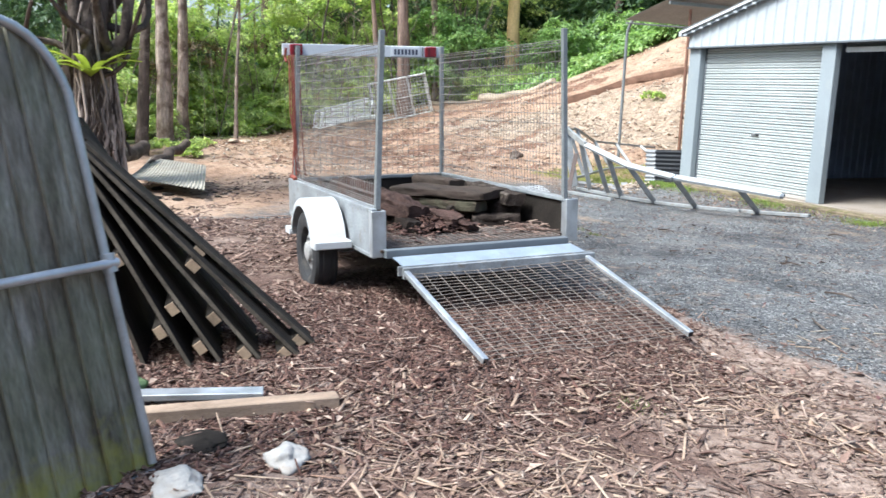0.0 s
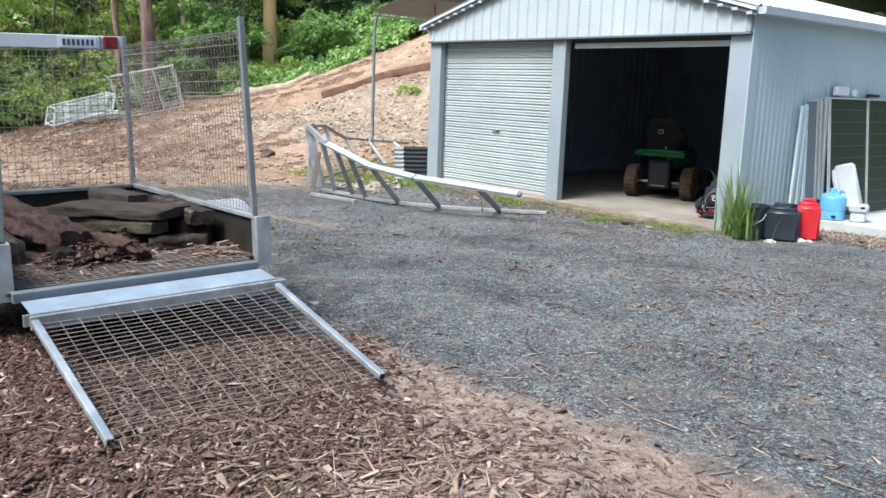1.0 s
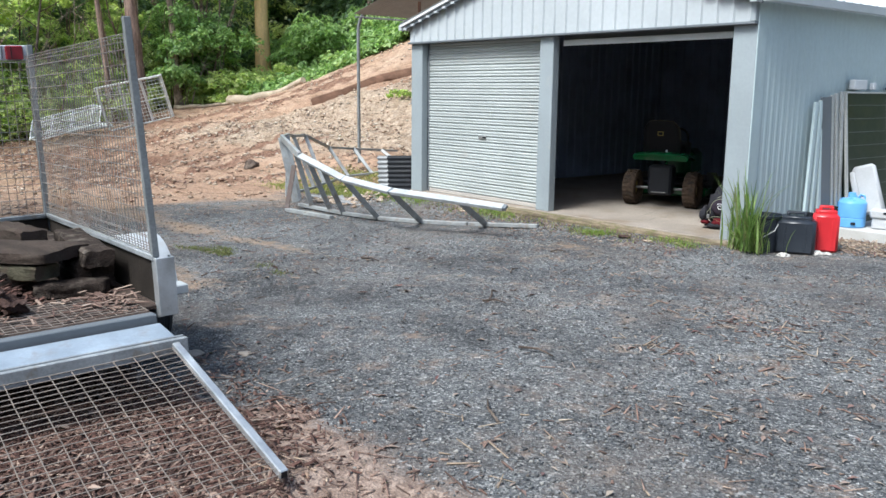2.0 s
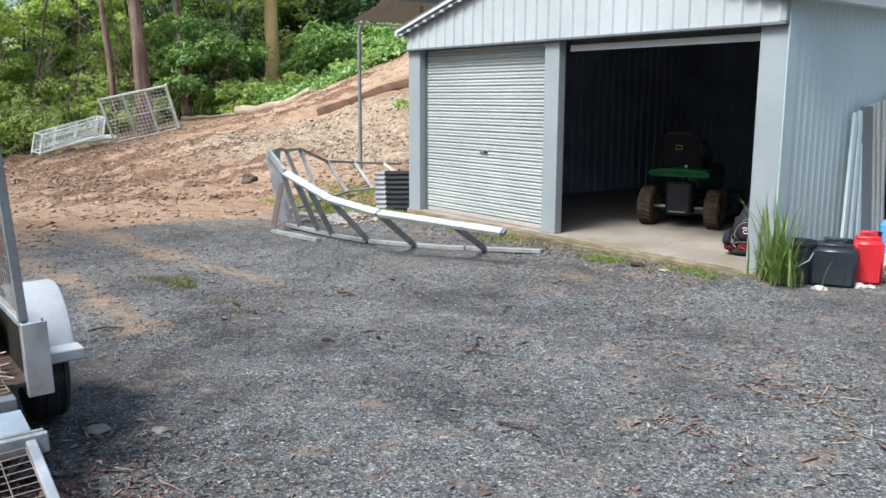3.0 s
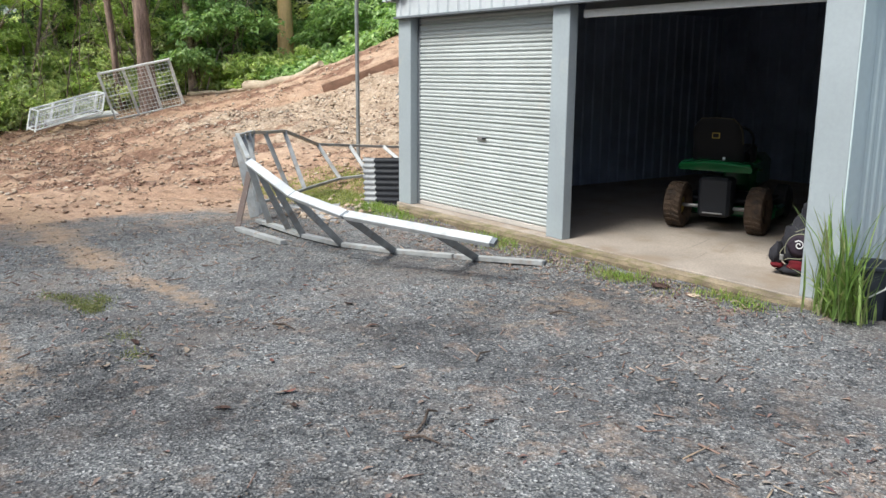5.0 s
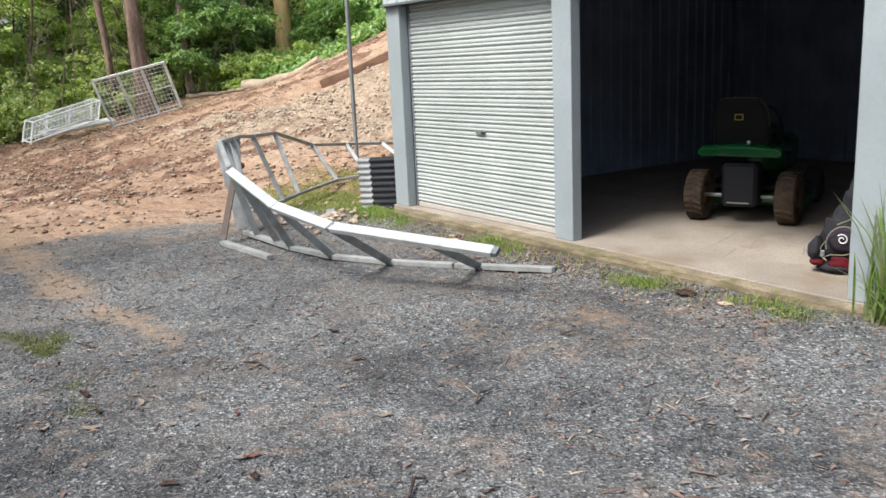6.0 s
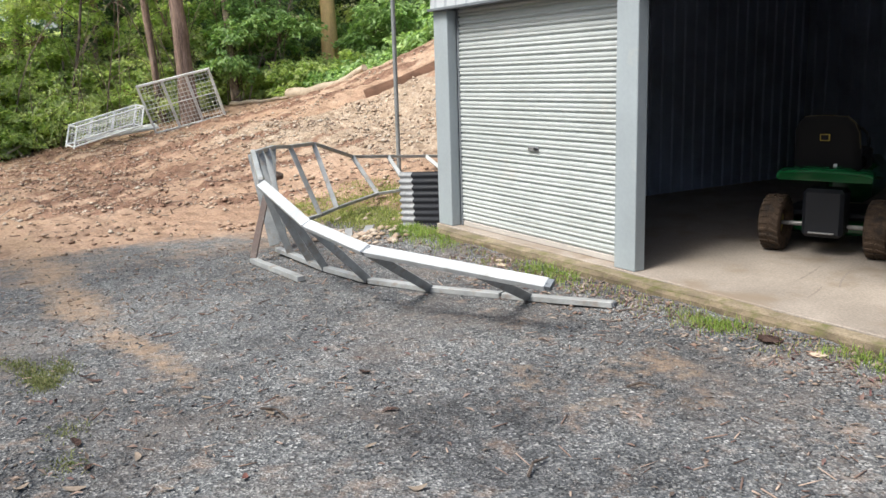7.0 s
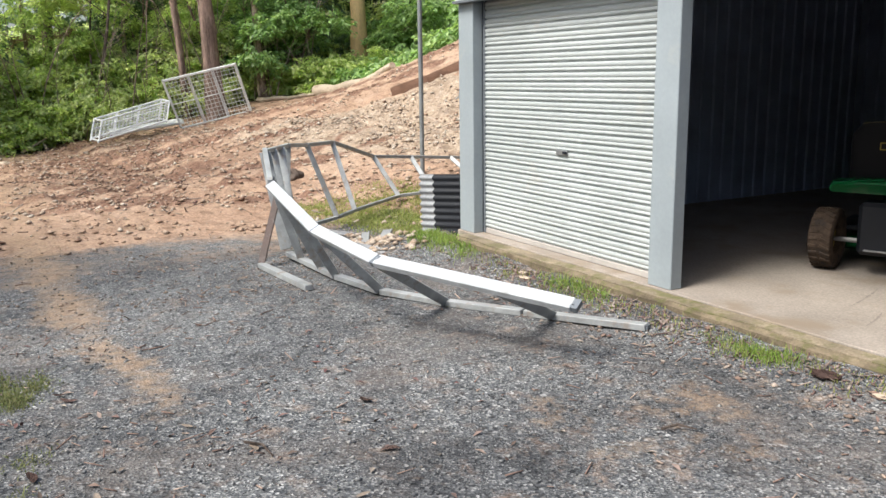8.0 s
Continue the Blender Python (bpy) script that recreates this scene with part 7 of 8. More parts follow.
def make_trees():
    tree(-29.85, 13.1, 0.27, 12, M_BARK, "tall straight red-brown gum tree behind the cages", (-0.1, -0.5), 1)
    tree(-31.2, 12.55, 0.13, 9, M_BARK, "slim brown gum tree at the scrub edge", (-0.2, -0.6), 2, limbs=4)
    tree(-31.5, 15.1, 0.15, 9, M_BARKPALE, "slim grey tree behind the cages", (-0.3, -0.3), 3, limbs=4)
    tree(-32.5, 16.9, 0.10, 9, M_BARKPALE, "thin grey sapling in the wood", (-0.8, -0.5), 4, limbs=3)
    tree(-32.3, 19.0, 0.32, 11, M_BARKGOLD, "smooth golden-barked tree above the bank", (0.0, -0.1), 5)
    tree(-27.6, 4.02, 0.25, 12, M_BARKPALE, "straight grey gum tree beyond the yard", (-0.2, -0.1), 6)
    tree(-28.6, 4.66, 0.20, 11, M_BARKPALE, "grey gum tree with rough bark", (0.1, 0.2), 7)
    tree(-21.0, 2.68, 0.15, 9, M_BARKDARK, "dark leaning tree beside the fig", (0.2, 0.55), 8, limbs=5)
    tree(-36.0, 9.0, 0.22, 12, M_BARK, "brown trunk deep in the scrub", (0.3, 0.2), 9)
    tree(-35.5, 6.2, 0.16, 11, M_BARKPALE, "pale trunk deep in the scrub", (0.2, 0.4), 10)
    tree(-37.5, 12.0, 0.18, 12, M_BARKPALE, "pale trunk deep in the wood", (0.3, -0.3), 11)
    tree(-36.0, 16.0, 0.20, 12, M_BARK, "brown trunk deep in the wood", (-0.3, 0.3), 12)
    tree(-34.0, 11.0, 0.09, 8, M_BARKPALE, "thin bent sapling in the scrub", (0.9, 0.4), 13, limbs=3)
    tree(-33.5, 8.0, 0.08, 8, M_BARKPALE, "thin pale sapling in the scrub", (-0.6, 0.5), 14, limbs=3)
    tree(-30.0, 22.5, 0.22, 12, M_BARKDARK, "dark trunk above the green bank", (0.5, 0.5), 15)
    tree(-24.0, 23.5, 0.25, 12, M_BARKDARK, "dark trunk in the shaded wood", (1.8, 0.3), 16)
    tree(-19.5, 24.0, 0.28, 13, M_BARKDARK, "dark trunk in the shaded wood", (0.6, 0.2), 17)
    R = random.Random(21)
    for k in range(20):
        y = R.uniform(2.5, 17.5)
        x = -31.2 - R.uniform(0.2, 2.6) + max(0.0, 7.5 - y) * 0.6
        tree(x, y, R.uniform(0.03, 0.065), R.uniform(5, 8), R.choice((M_BARKPALE, M_BARK, M_BARKDARK)), "thin crooked sapling in the scrub", (R.uniform(-1.6, 1.6), R.uniform(-1.6, 1.6)), 30 + k, limbs=2)
    tree(-27.5, 6.2, 0.07, 7, M_BARKPALE, "thin sapling at the scrub edge", (-0.3, 0.3), 18, limbs=3)


make_trees()


def make_fig():
    """A dark fig with hanging roots and a nest fern on its trunk."""
    fx, fy = -12.6, 1.30
    fig = thing("fig_tree", "old dark fig tree with hanging roots", "tree")
    z0 = gz(fx, fy) - 0.2
    g = Geo()
    rr = random.Random(4)
    for k in range(16):
        a = rr.uniform(0, 6.28)
        r0 = rr.uniform(0.12, 0.34)
        pts, rs = [], []
        rad = rr.uniform(0.03, 0.10)
        tw = rr.uniform(-1.2, 1.2)
        for i in range(13):
            u = i / 12
            rk = r0 * (1 - 0.3 * u) + 0.05 * math.sin(u * 11 + k)
            pts.append((fx + rk * math.cos(a + tw * u), fy + rk * math.sin(a + tw * u), z0 + 4.6 * u))
            rs.append(rad * (1.5 - 0.7 * u) * (1 + 0.25 * math.sin(u * 17 + k * 2)))
        g.tube(pts, rs, 7)
    g.tube([(fx, fy, z0), (fx, fy, 2.0), (fx + 0.1, fy + 0.1, 5.5)], [0.30, 0.24, 0.2], 14)
    for a, b in (((fx, fy, 2.2), (fx + 0.3, fy - 1.6, 4.2)), ((fx, fy, 2.0), (fx - 0.2, fy + 1.1, 4.0)), ((fx, fy, 2.6), (fx + 1.2, fy - 0.9, 4.6))):
        a, b = Vector(a), Vector(b)
        g.tube([a, a.lerp(b, 0.5) + Vector((0, 0.1, -0.12)), b], [0.13, 0.09, 0.06], 9)
    g.tube([(fx, fy, 1.55), (fx + 0.22, fy + 0.25, 1.7), (fx + 0.3, fy + 0.46, 1.95), (fx + 0.25, fy + 0.5, 2.3), (fx + 0.1, fy + 0.62, 3.0), (fx, fy + 0.9, 4.4)], [0.14, 0.11, 0.085, 0.08, 0.075, 0.06], 9)
    for q, (ang, up0, ln, rad) in enumerate(((-0.4, 1.75, 0.9, 0.05), (1.1, 1.65, 1.0, 0.045), (0.4, 1.9, 1.2, 0.06), (-1.2, 1.6, 0.9, 0.05), (1.7, 2.0, 1.1, 0.055), (0.8, 1.5, 0.7, 0.03), (-0.9, 2.1, 1.2, 0.05))):
        pts = []
        for i in range(9):
            u = i / 8
            rk = 0.25 + ln * 0.75 * u + 0.10 * math.sin(u * 7 + q)
            pts.append((fx + rk * math.cos(ang + 0.35 * math.sin(u * 4 + q)), fy + rk * math.sin(ang + 0.35 * math.sin(u * 4 + q)), up0 + 0.9 * ln * u * u + 0.12 * math.sin(u * 6 + q * 2)))
        g.tube(pts, [rad * (1.3 - 0.8 * i / 8) for i in range(9)], 7)
    part("trunk", g, M_BARKDARK, fig, "", 60)
    # roots hanging down and gripping the trunk
    for k in range(90):
        a = rr.uniform(-1.9, 1.9)
        r0 = rr.uniform(0.30, 0.46)
        ztop = rr.uniform(0.75, 1.5) if k % 4 else rr.uniform(1.7, 2.6)
        zlow = z0 + 0.1 if k % 3 else rr.uniform(-0.1, 0.5)
        rad = rr.uniform(0.005, 0.024)
        pts, rs = [], []
        for i in range(10):
            u = i / 9
            wob = 0.07 * math.sin(u * rr.uniform(6, 11) + k) + 0.03 * math.sin(u * 23 + k * 3)
            rk = r0 * (0.82 + 0.3 * u * u) + 0.02 * math.sin(u * 13 + k)
            pts.append((fx + rk * math.cos(a + wob * 2), fy + rk * math.sin(a + wob * 2), ztop + (zlow - ztop) * u))
            rs.append(rad * (0.8 + 0.5 * u))
        part("root", Geo().tube(pts, rs, 6), M_ROOT if k % 3 else M_BARKDARK, fig, "pale brown hanging root" if k % 3 else "", 60)
    cents = [(fx + rr.uniform(-2.5, 2.5), fy + rr.uniform(-2.5, 1.6), rr.uniform(4.3, 6.5)) for _ in range(14)]
    P = clump_points(cents, [1.1] * 14, [420] * 14)
    ob = new("crown", leaf_mesh("crown", P, 0.18, 0.08, M_LEAFMID))
    ob.parent = fig
    # fern
    fern = thing("nest_fern", "bright green nest fern growing on the fig trunk", "fern")
    c = Vector((fx + 0.36, fy - 0.02, 1.38))
    for k in range(19):
        a = 2 * math.pi * k / 19 + rr.uniform(-0.3, 0.3)
        ln = rr.uniform(0.4, 0.9)
        rise = rr.uniform(0.65, 1.15)
        g = Geo()
        n = 8
        side = Vector((-math.sin(a), math.cos(a), 0))
        for i in range(n + 1):
            u = i / n
            p = c + Vector((math.cos(a) * ln * u, math.sin(a) * ln * u, ln * (rise * u - 0.55 * u * u)))
            w = 0.062 * math.sin(math.pi * min(1, u * 0.92 + 0.06)) ** 0.7 * (1 + 0.12 * math.sin(u * 25))
            for s, dz in ((-1, 0.012), (0, -0.006), (1, 0.012)):
                g.v.append(tuple(p + side * w * s + Vector((0, 0, dz))))
        for i in range(n):
            for j in range(2):
                q = i * 3 + j
                g.f.append((q, q + 1, q + 4, q + 3))
        part("frond", g, M_FERN, fern, "", 60)


make_fig()

# ---- scrub, creepers and the wood behind ----


def scrub(name, label, centres, radii, per, size, material, squash=0.85):
    P = clump_points(centres, radii, [int(per * (0.6 + 0.8 * random.random())) for _ in centres], squash)
    P = P[P[:, 2] > ground_z(P[:, 0], P[:, 1]) - 0.05]
    ob = new(name, leaf_mesh(name, P, size, size * 0.42, material, 0.35))
    return tagged(ob, label, "vegetation", kind="stuff")


def sprays(name, label, spots, per, leaves, size, material, squash=0.85, reach=0.45):
    """One mass of leafy bushes; spots are (x, y, height above the ground, radius)."""
    c = [(x, y, gz(x, y) + h) for x, y, h, r in spots]
    me = spray_mesh(name, c, [q[3] for q in spots], per, leaves, size, material, squash, 0.42, reach)
    return tagged(new(name, me), label, "vegetation", kind="stuff")


def scrub_edge(y):
    """Where the scrub begins beyond the bare earth."""
    return -31.0 if y > 7.5 else min(-31.0 + (7.5 - y) * 0.75, -26.4) if y > 3 else -27.6


def make_scrub():
    R = random.Random(11)
    # leafy wall beyond the bare earth: bushes stepping back and up
    front, pale, dark, dry = [], [], [], []
    for _ in range(210):
        y = R.uniform(-5, 14.2)
        back = R.uniform(0, 2.6)
        r = R.uniform(0.45, 1.0)
        spot = (scrub_edge(y) - back - 0.3, y, R.uniform(0.1, 0.6 + back * 1.0), r)
        (pale if R.random() < 0.45 else front).append(spot)
    for _ in range(64):
        y = R.uniform(1.5, 14.5)
        back = R.uniform(1.6, 3.4)
        (pale if R.random() < 0.3 else front).append((scrub_edge(y) - back, y, R.uniform(1.5, 4.6), R.uniform(0.5, 0.95)))
    sprays("scrub", "bright green leafy scrub along the edge of the yard", front, 27, 22, 0.15, M_LEAF)
    sprays("sunlit_scrub", "pale olive-green scrub along the edge of the yard", pale, 32, 22, 0.14, M_LEAFPALE)
    for _ in range(14):
        y = R.uniform(2, 13)
        dry.append((scrub_edge(y) - R.uniform(0.6, 2.6), y, R.uniform(0.6, 3.2), R.uniform(0.2, 0.45)))
    sprays("dry_scrub", "dead brown leaves hanging in the scrub", dry, 10, 16, 0.14, M_LEAFDRY)
    # bare stems and twigs among the leaves
    g = Geo()
    for k in range(130):
        y = R.uniform(0.5, 17.0)
        x = scrub_edge(y) - R.uniform(-0.1, 2.4)
        h, a, lean = R.uniform(1.4, 5.5), R.uniform(0, 6.28), R.uniform(0.05, 0.45)
        pts = []
        for i in range(6):
            u = i / 5
            pts.append((x + math.cos(a) * lean * h * u * u + 0.10 * math.sin(u * 5 + k), y + math.sin(a) * lean * h * u * u + 0.12 * math.sin(u * 4 + 2 * k), gz(x, y) + h * u * (1 - 0.25 * lean * u)))
        r0 = R.uniform(0.010, 0.032)
        g.tube(pts, [r0 * (1 - 0.7 * i / 5) for i in range(6)], 5)
        for q in (2, 3, 4):
            b = a + R.uniform(-1.5, 1.5)
            ln = R.uniform(0.3, 1.0)
            p = Vector(pts[q])
            g.tube([p, p + Vector((math.cos(b) * ln * 0.6, math.sin(b) * ln * 0.6, ln * 0.35)), p + Vector((math.cos(b) * ln, math.sin(b) * ln, ln * R.uniform(0.1, 0.9)))], [r0 * 0.45, r0 * 0.35, r0 * 0.15], 4)
    single("scrub_stems", g, M_BARKPALE, "thin pale crooked stems standing in the scrub", "stems", kind="stuff")
    # taller growth behind, its light and shade put into pale and dark leaves
    tall, tallpale = [], []
    for k in range(54):
        y = R.uniform(-6, 19.0)
        x = -35.0 - R.uniform(0, 5) + (max(0, 7 - y) * 0.6)
        if 1 < y < 10 and k % 3:
            y += 9.5
        (tallpale if k % 2 == 0 else dark if k % 6 == 1 else tall).append((x, y, R.uniform(0.3, 7.5), R.uniform(0.8, 1.6)))
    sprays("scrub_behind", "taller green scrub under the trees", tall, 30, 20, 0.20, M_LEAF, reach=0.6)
    sprays("pale_scrub", "pale leaves under the trees, sunlight put into their colour", tallpale, 30, 20, 0.18, M_LEAFPALE, reach=0.6)
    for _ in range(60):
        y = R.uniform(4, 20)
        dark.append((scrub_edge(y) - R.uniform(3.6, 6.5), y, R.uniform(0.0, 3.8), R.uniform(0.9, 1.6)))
    sprays("dark_scrub", "thicket under the trees, shade put into its deep green", dark, 30, 18, 0.22, M_LEAFDARK, reach=0.6)
    # thicket behind the fig
    spots = [(R.uniform(-28, -19), R.uniform(-5.5, 1.2), R.uniform(0.2, 4.6), R.uniform(0.5, 1.1)) for _ in range(110)]
    sprays("fig_thicket", "thicket behind the fig, shade put into its green", spots, 22, 16, 0.17, M_LEAFDARK)
    spots = [(R.uniform(-27.5, -24), R.uniform(-2.5, 2.6), R.uniform(0.2, 2.6), R.uniform(0.5, 0.9)) for _ in range(26)]
    sprays("fig_scrub", "lit green bushes beyond the fig", spots, 26, 20, 0.15, M_LEAF)
    # creepers on the bank
    spots = []
    for _ in range(330):
        x = R.uniform(-33, -11)
        d = R.uniform(0.0, 1.0) ** 1.3 * 6.4
        y = 17.4 + (x + 29.6) * 0.2 + d
        spots.append((x, y, R.uniform(0.0, 0.25) + 0.15 * d * R.random(), R.uniform(0.3, 0.65) + 0.04 * d))
    sprays("creepers", "green creepers and weeds covering the bank", spots, 24, 18, 0.19, M_LEAFMID, 0.65, 0.5)
    spots = [(x, 13.9 + (x + 33.5) * 0.75 + R.uniform(0, 2.6), R.uniform(0, 0.8), R.uniform(0.3, 0.7)) for x in [R.uniform(-34, -29.9) for _ in range(70)]]
    sprays("creepers", "yellow-green weeds at the foot of the bank", spots, 24, 18, 0.16, M_LEAF, 0.7, 0.45)
    spots = [(R.uniform(-45, -34.5), R.uniform(11.5, 27), R.uniform(0, 5.0), R.uniform(0.7, 1.5)) for _ in range(120)]
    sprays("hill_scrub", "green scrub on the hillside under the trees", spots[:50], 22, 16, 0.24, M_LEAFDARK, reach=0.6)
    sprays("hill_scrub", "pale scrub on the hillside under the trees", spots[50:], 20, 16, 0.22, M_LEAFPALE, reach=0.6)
    # bushes rising out of the creepers
    spots = []
    for _ in range(34):
        x = R.uniform(-33.5, -13)
        spots.append((x, 19.6 + (x + 29.6) * 0.15 + R.uniform(0, 2.4), R.uniform(0.5, 2.2), R.uniform(0.5, 1.0)))
    for _ in range(16):
        spots.append((R.uniform(-34, -30.5), R.uniform(14.6, 17.4), R.uniform(0.8, 3.4), R.uniform(0.5, 0.9)))
    sprays("tall_bushes", "green bushes at the edge of the shaded wood", spots, 34, 22, 0.18, M_LEAFMID)
    # shaded wood, its shade put into the leaf colour
    spots = []
    for _ in range(300):
        x = R.uniform(-36, -8)
        spots.append((x, 22.9 + (x + 29.6) * 0.12 + R.uniform(0, 6), R.uniform(0.0, 8), R.uniform(1.0, 2.0)))
    sprays("shaded_wood", "wood above the bank, shade put into its dark leaves", spots, 24, 20, 0.32, M_LEAFDARK, reach=0.8)
    spots = []
    for _ in range(230):
        a = R.uniform(0, 1)
        x = -46 + R.uniform(-6, 3) + 44 * max(0, a - 0.5) * 2
        y = -12 + 46 * min(1, a * 2) + R.uniform(-2, 6)
        spots.append((x, y, R.uniform(0.2, 14), R.uniform(1.8, 3.4)))
    spots = [q for q in spots if not (q[0] < -36 and -4 < q[1] < 14 and q[2] > 2.5)]
    far = [q for q in spots if q[0] < -36 and q[1] < 16]
    sprays("far_scrub", "distant pale green trees behind the scrub", far, 26, 18, 0.5, M_LEAFPALE, reach=1.0)
    sprays("far_wood", "distant trees closing the view", [q for q in spots if q not in far], 26, 20, 0.55, M_LEAFDARK, reach=1.0)
    # unseen closed canopy, added over the wood to block sun and sky
    spots = []
    for _ in range(60):
        x, y = R.uniform(-54, -40), R.uniform(14, 34)
        spots.append((x, y, R.uniform(7.8, 12.5), R.uniform(1.6, 2.8)))
    for _ in range(110):
        x, y = R.uniform(-36, -8), R.uniform(23, 36)
        spots.append((x, y, R.uniform(7.5, 12.0), R.uniform(1.6, 2.8)))
    sprays("shade_canopy", "unseen leafy canopy added to shade the wood", spots, 20, 14, 0.6, M_LEAFMID, 0.5, 1.0)


make_scrub()


def make_weeds():
    R = random.Random(8)
    for x, y, s, n in ((-23.9, 20.4, 0.3, 320), (-18.2, 15.85, 0.26, 380), (-20.8, 3.8, 0.42, 900), (-21.6, 3.35, 0.36, 500), (-23.5, 3.6, 0.4, 500), (-24.6, 4.9, 0.3, 300), (-22.3, 4.1, 0.3, 300)):
        c = [(x + R.uniform(-s, s), y + R.uniform(-s, s), gz(x, y) + R.uniform(0.05, s * 0.7)) for _ in range(5)]
        P = clump_points(c, [s * 0.7] * 5, [n // 5] * 5)
        tagged(new("weed_bush", leaf_mesh("weed_bush", P, 0.11, 0.05, M_LEAF, 0.35)), "low green weed bush growing on bare earth", "bush", "weed bushes")
    for k, (x, y, s) in enumerate(((-25.3, 5.7, 0.14), (-26.4, 6.3, 0.2), (-26.9, 7.0, 0.16))):
        crumple(x, y, s, 80 + k, "edge_rock", "grey rock at the edge of the scrub", "rock", M_DEADLOG, 0.35)


make_weeds()


def make_surround():
    """Unseen trees added behind and beside the walk, closing the yard, blocking low skylight."""
    R = random.Random(5)
    c, r = [], []
    for k in range(230):
        a = k / 229
        if a < 0.55:
            x, y = -26 + 52 * a / 0.55, -15 + R.uniform(-4, 2)
        else:
            x, y = 22 + R.uniform(-2, 4), -15 + 48 * (a - 0.55) / 0.45
        c.append((x, y, gz(x, y) + R.uniform(0.3, 10)))
        r.append(R.uniform(1.6, 3.0))
    scrub("unseen_trees", "unseen trees added to close the yard's open sides and block low skylight", c, r, 300, 0.6, M_LEAFDARK)


make_surround()

# ---- loose pieces on the ground ----


def scatter_boxes(n, xr, yr, keep, size, tilt, material, name, label, category):
    """Flat splinters strewn where keep() allows."""
    x = RNG.uniform(*xr, n)
    y = RNG.uniform(*yr, n)
    ok = RNG.uniform(0, 1, n) < keep(x, y)
    x, y = x[ok], y[ok]
    n = len(x)
    (l0, l1), (w0, w1), (t0, t1) = size
    L = l0 + (l1 - l0) * RNG.uniform(0, 1, n) ** 2.2
    W = np.minimum(RNG.uniform(w0, w1, n), L * 0.6)
    T = RNG.uniform(t0, t1, n)
    a = RNG.uniform(0, 2 * np.pi, n)
    p = RNG.normal(0, tilt, n)
    q = RNG.normal(0, tilt, n)
    ux = np.stack([np.cos(a) * np.cos(p), np.sin(a) * np.cos(p), np.sin(p)], 1)
    sd = np.stack([-np.sin(a) * np.cos(q), np.cos(a) * np.cos(q), np.sin(q)], 1)
    up = np.cross(ux, sd)
    c = np.stack([x, y, ground_z(x, y) + 0.004 + T * 0.5 + np.abs(np.sin(p)) * L * 0.28], 1)
    corners = []
    for sx in (-1, 1):
        for sy in (-1, 1):
            for sz in (-1, 1):
                taper = RNG.uniform(0.45, 1.0, (n, 1))
                corners.append(c + ux * (sx * L / 2)[:, None] + sd * (sy * W / 2)[:, None] * taper + up * (sz * T / 2)[:, None])
    v = np.stack(corners, 1).reshape(-1, 3)
    k = np.arange(n)[:, None] * 8
    F = np.array([(0, 1, 3, 2), (4, 6, 7, 5), (0, 4, 5, 1), (2, 3, 7, 6), (0, 2, 6, 4), (1, 5, 7, 3)])
    f = (k[:, None, :] + F[None]).reshape(-1, 4)
    return tagged(new(name, array_mesh(name, v, f, material)), label, category, kind="stuff")


def scatter_stones(n, xr, yr, keep, s0, s1, material, name, label, flat=0.65, power=2.5):
    x = RNG.uniform(*xr, n)
    y = RNG.uniform(*yr, n)
    ok = RNG.uniform(0, 1, n) < keep(x, y)
    x, y = x[ok], y[ok]
    n = len(x)
    s = s0 + (s1 - s0) * RNG.uniform(0, 1, n) ** power
    a = RNG.uniform(0, 2 * np.pi, n)
    base = np.array([(1, 0, 0), (0.1, 1, 0), (-1, 0.1, 0), (0, -1, 0), (0.2, 0.1, 1), (0, 0, -0.7)], float)
    v = base[None] * RNG.uniform(0.65, 1.35, (n, 6, 1)) + RNG.normal(0, 0.16, (n, 6, 3))
    ca, sa = np.cos(a)[:, None], np.sin(a)[:, None]
    vx = v[:, :, 0] * ca - v[:, :, 1] * sa
    vy = v[:, :, 0] * sa + v[:, :, 1] * ca
    vz = v[:, :, 2] * flat
    P = np.stack([vx, vy, vz], -1) * s[:, None, None] * 0.5
    P[:, :, 0] += x[:, None]
    P[:, :, 1] += y[:, None]
    P[:, :, 2] += (ground_z(x, y) + s * 0.12)[:, None]
    k = np.arange(n)[:, None] * 6
    F = np.array([(0, 1, 4), (1, 2, 4), (2, 3, 4), (3, 0, 4), (1, 0, 5), (2, 1, 5), (3, 2, 5), (0, 3, 5)])
    f = (k[:, None, :] + F[None]).reshape(-1, 3)
    return tagged(new(name, array_mesh(name, P.reshape(-1, 3), f, material)), label, "stones", kind="stuff")


def blades(name, label, pos, h0, h1, width, material, category="grass", bend=0.5, thingy=False):
    """Arching grass blades of three joints."""
    n = len(pos)
    a = RNG.uniform(0, 2 * np.pi, n)
    H = RNG.uniform(h0, h1, n)
    B = RNG.uniform(0.1, bend, n) * H
    d = np.stack([np.cos(a), np.sin(a), np.zeros(n)], 1)
    s = np.stack([-np.sin(a), np.cos(a), np.zeros(n)], 1) * (width * RNG.uniform(0.6, 1.2, n))[:, None]
    rows = []
    for u, w in ((0, 0.8), (0.35, 1.0), (0.7, 0.75), (1.0, 0.08)):
        c = pos + d * (B * u * u)[:, None] + np.stack([np.zeros(n), np.zeros(n), H * (u - 0.18 * u * u * (B / H) * 2)], 1)
        rows += [c - s * w / 2, c + s * w / 2]
    v = np.stack(rows, 1).reshape(-1, 3)
    k = np.arange(n)[:, None] * 8
    F = np.array([(0, 1, 3, 2), (2, 3, 5, 4), (4, 5, 7, 6)])
    f = (k[:, None, :] + F[None]).reshape(-1, 4)
    return tagged(new(name, array_mesh(name, v, f, material)), label, category, kind="" if thingy else "stuff")


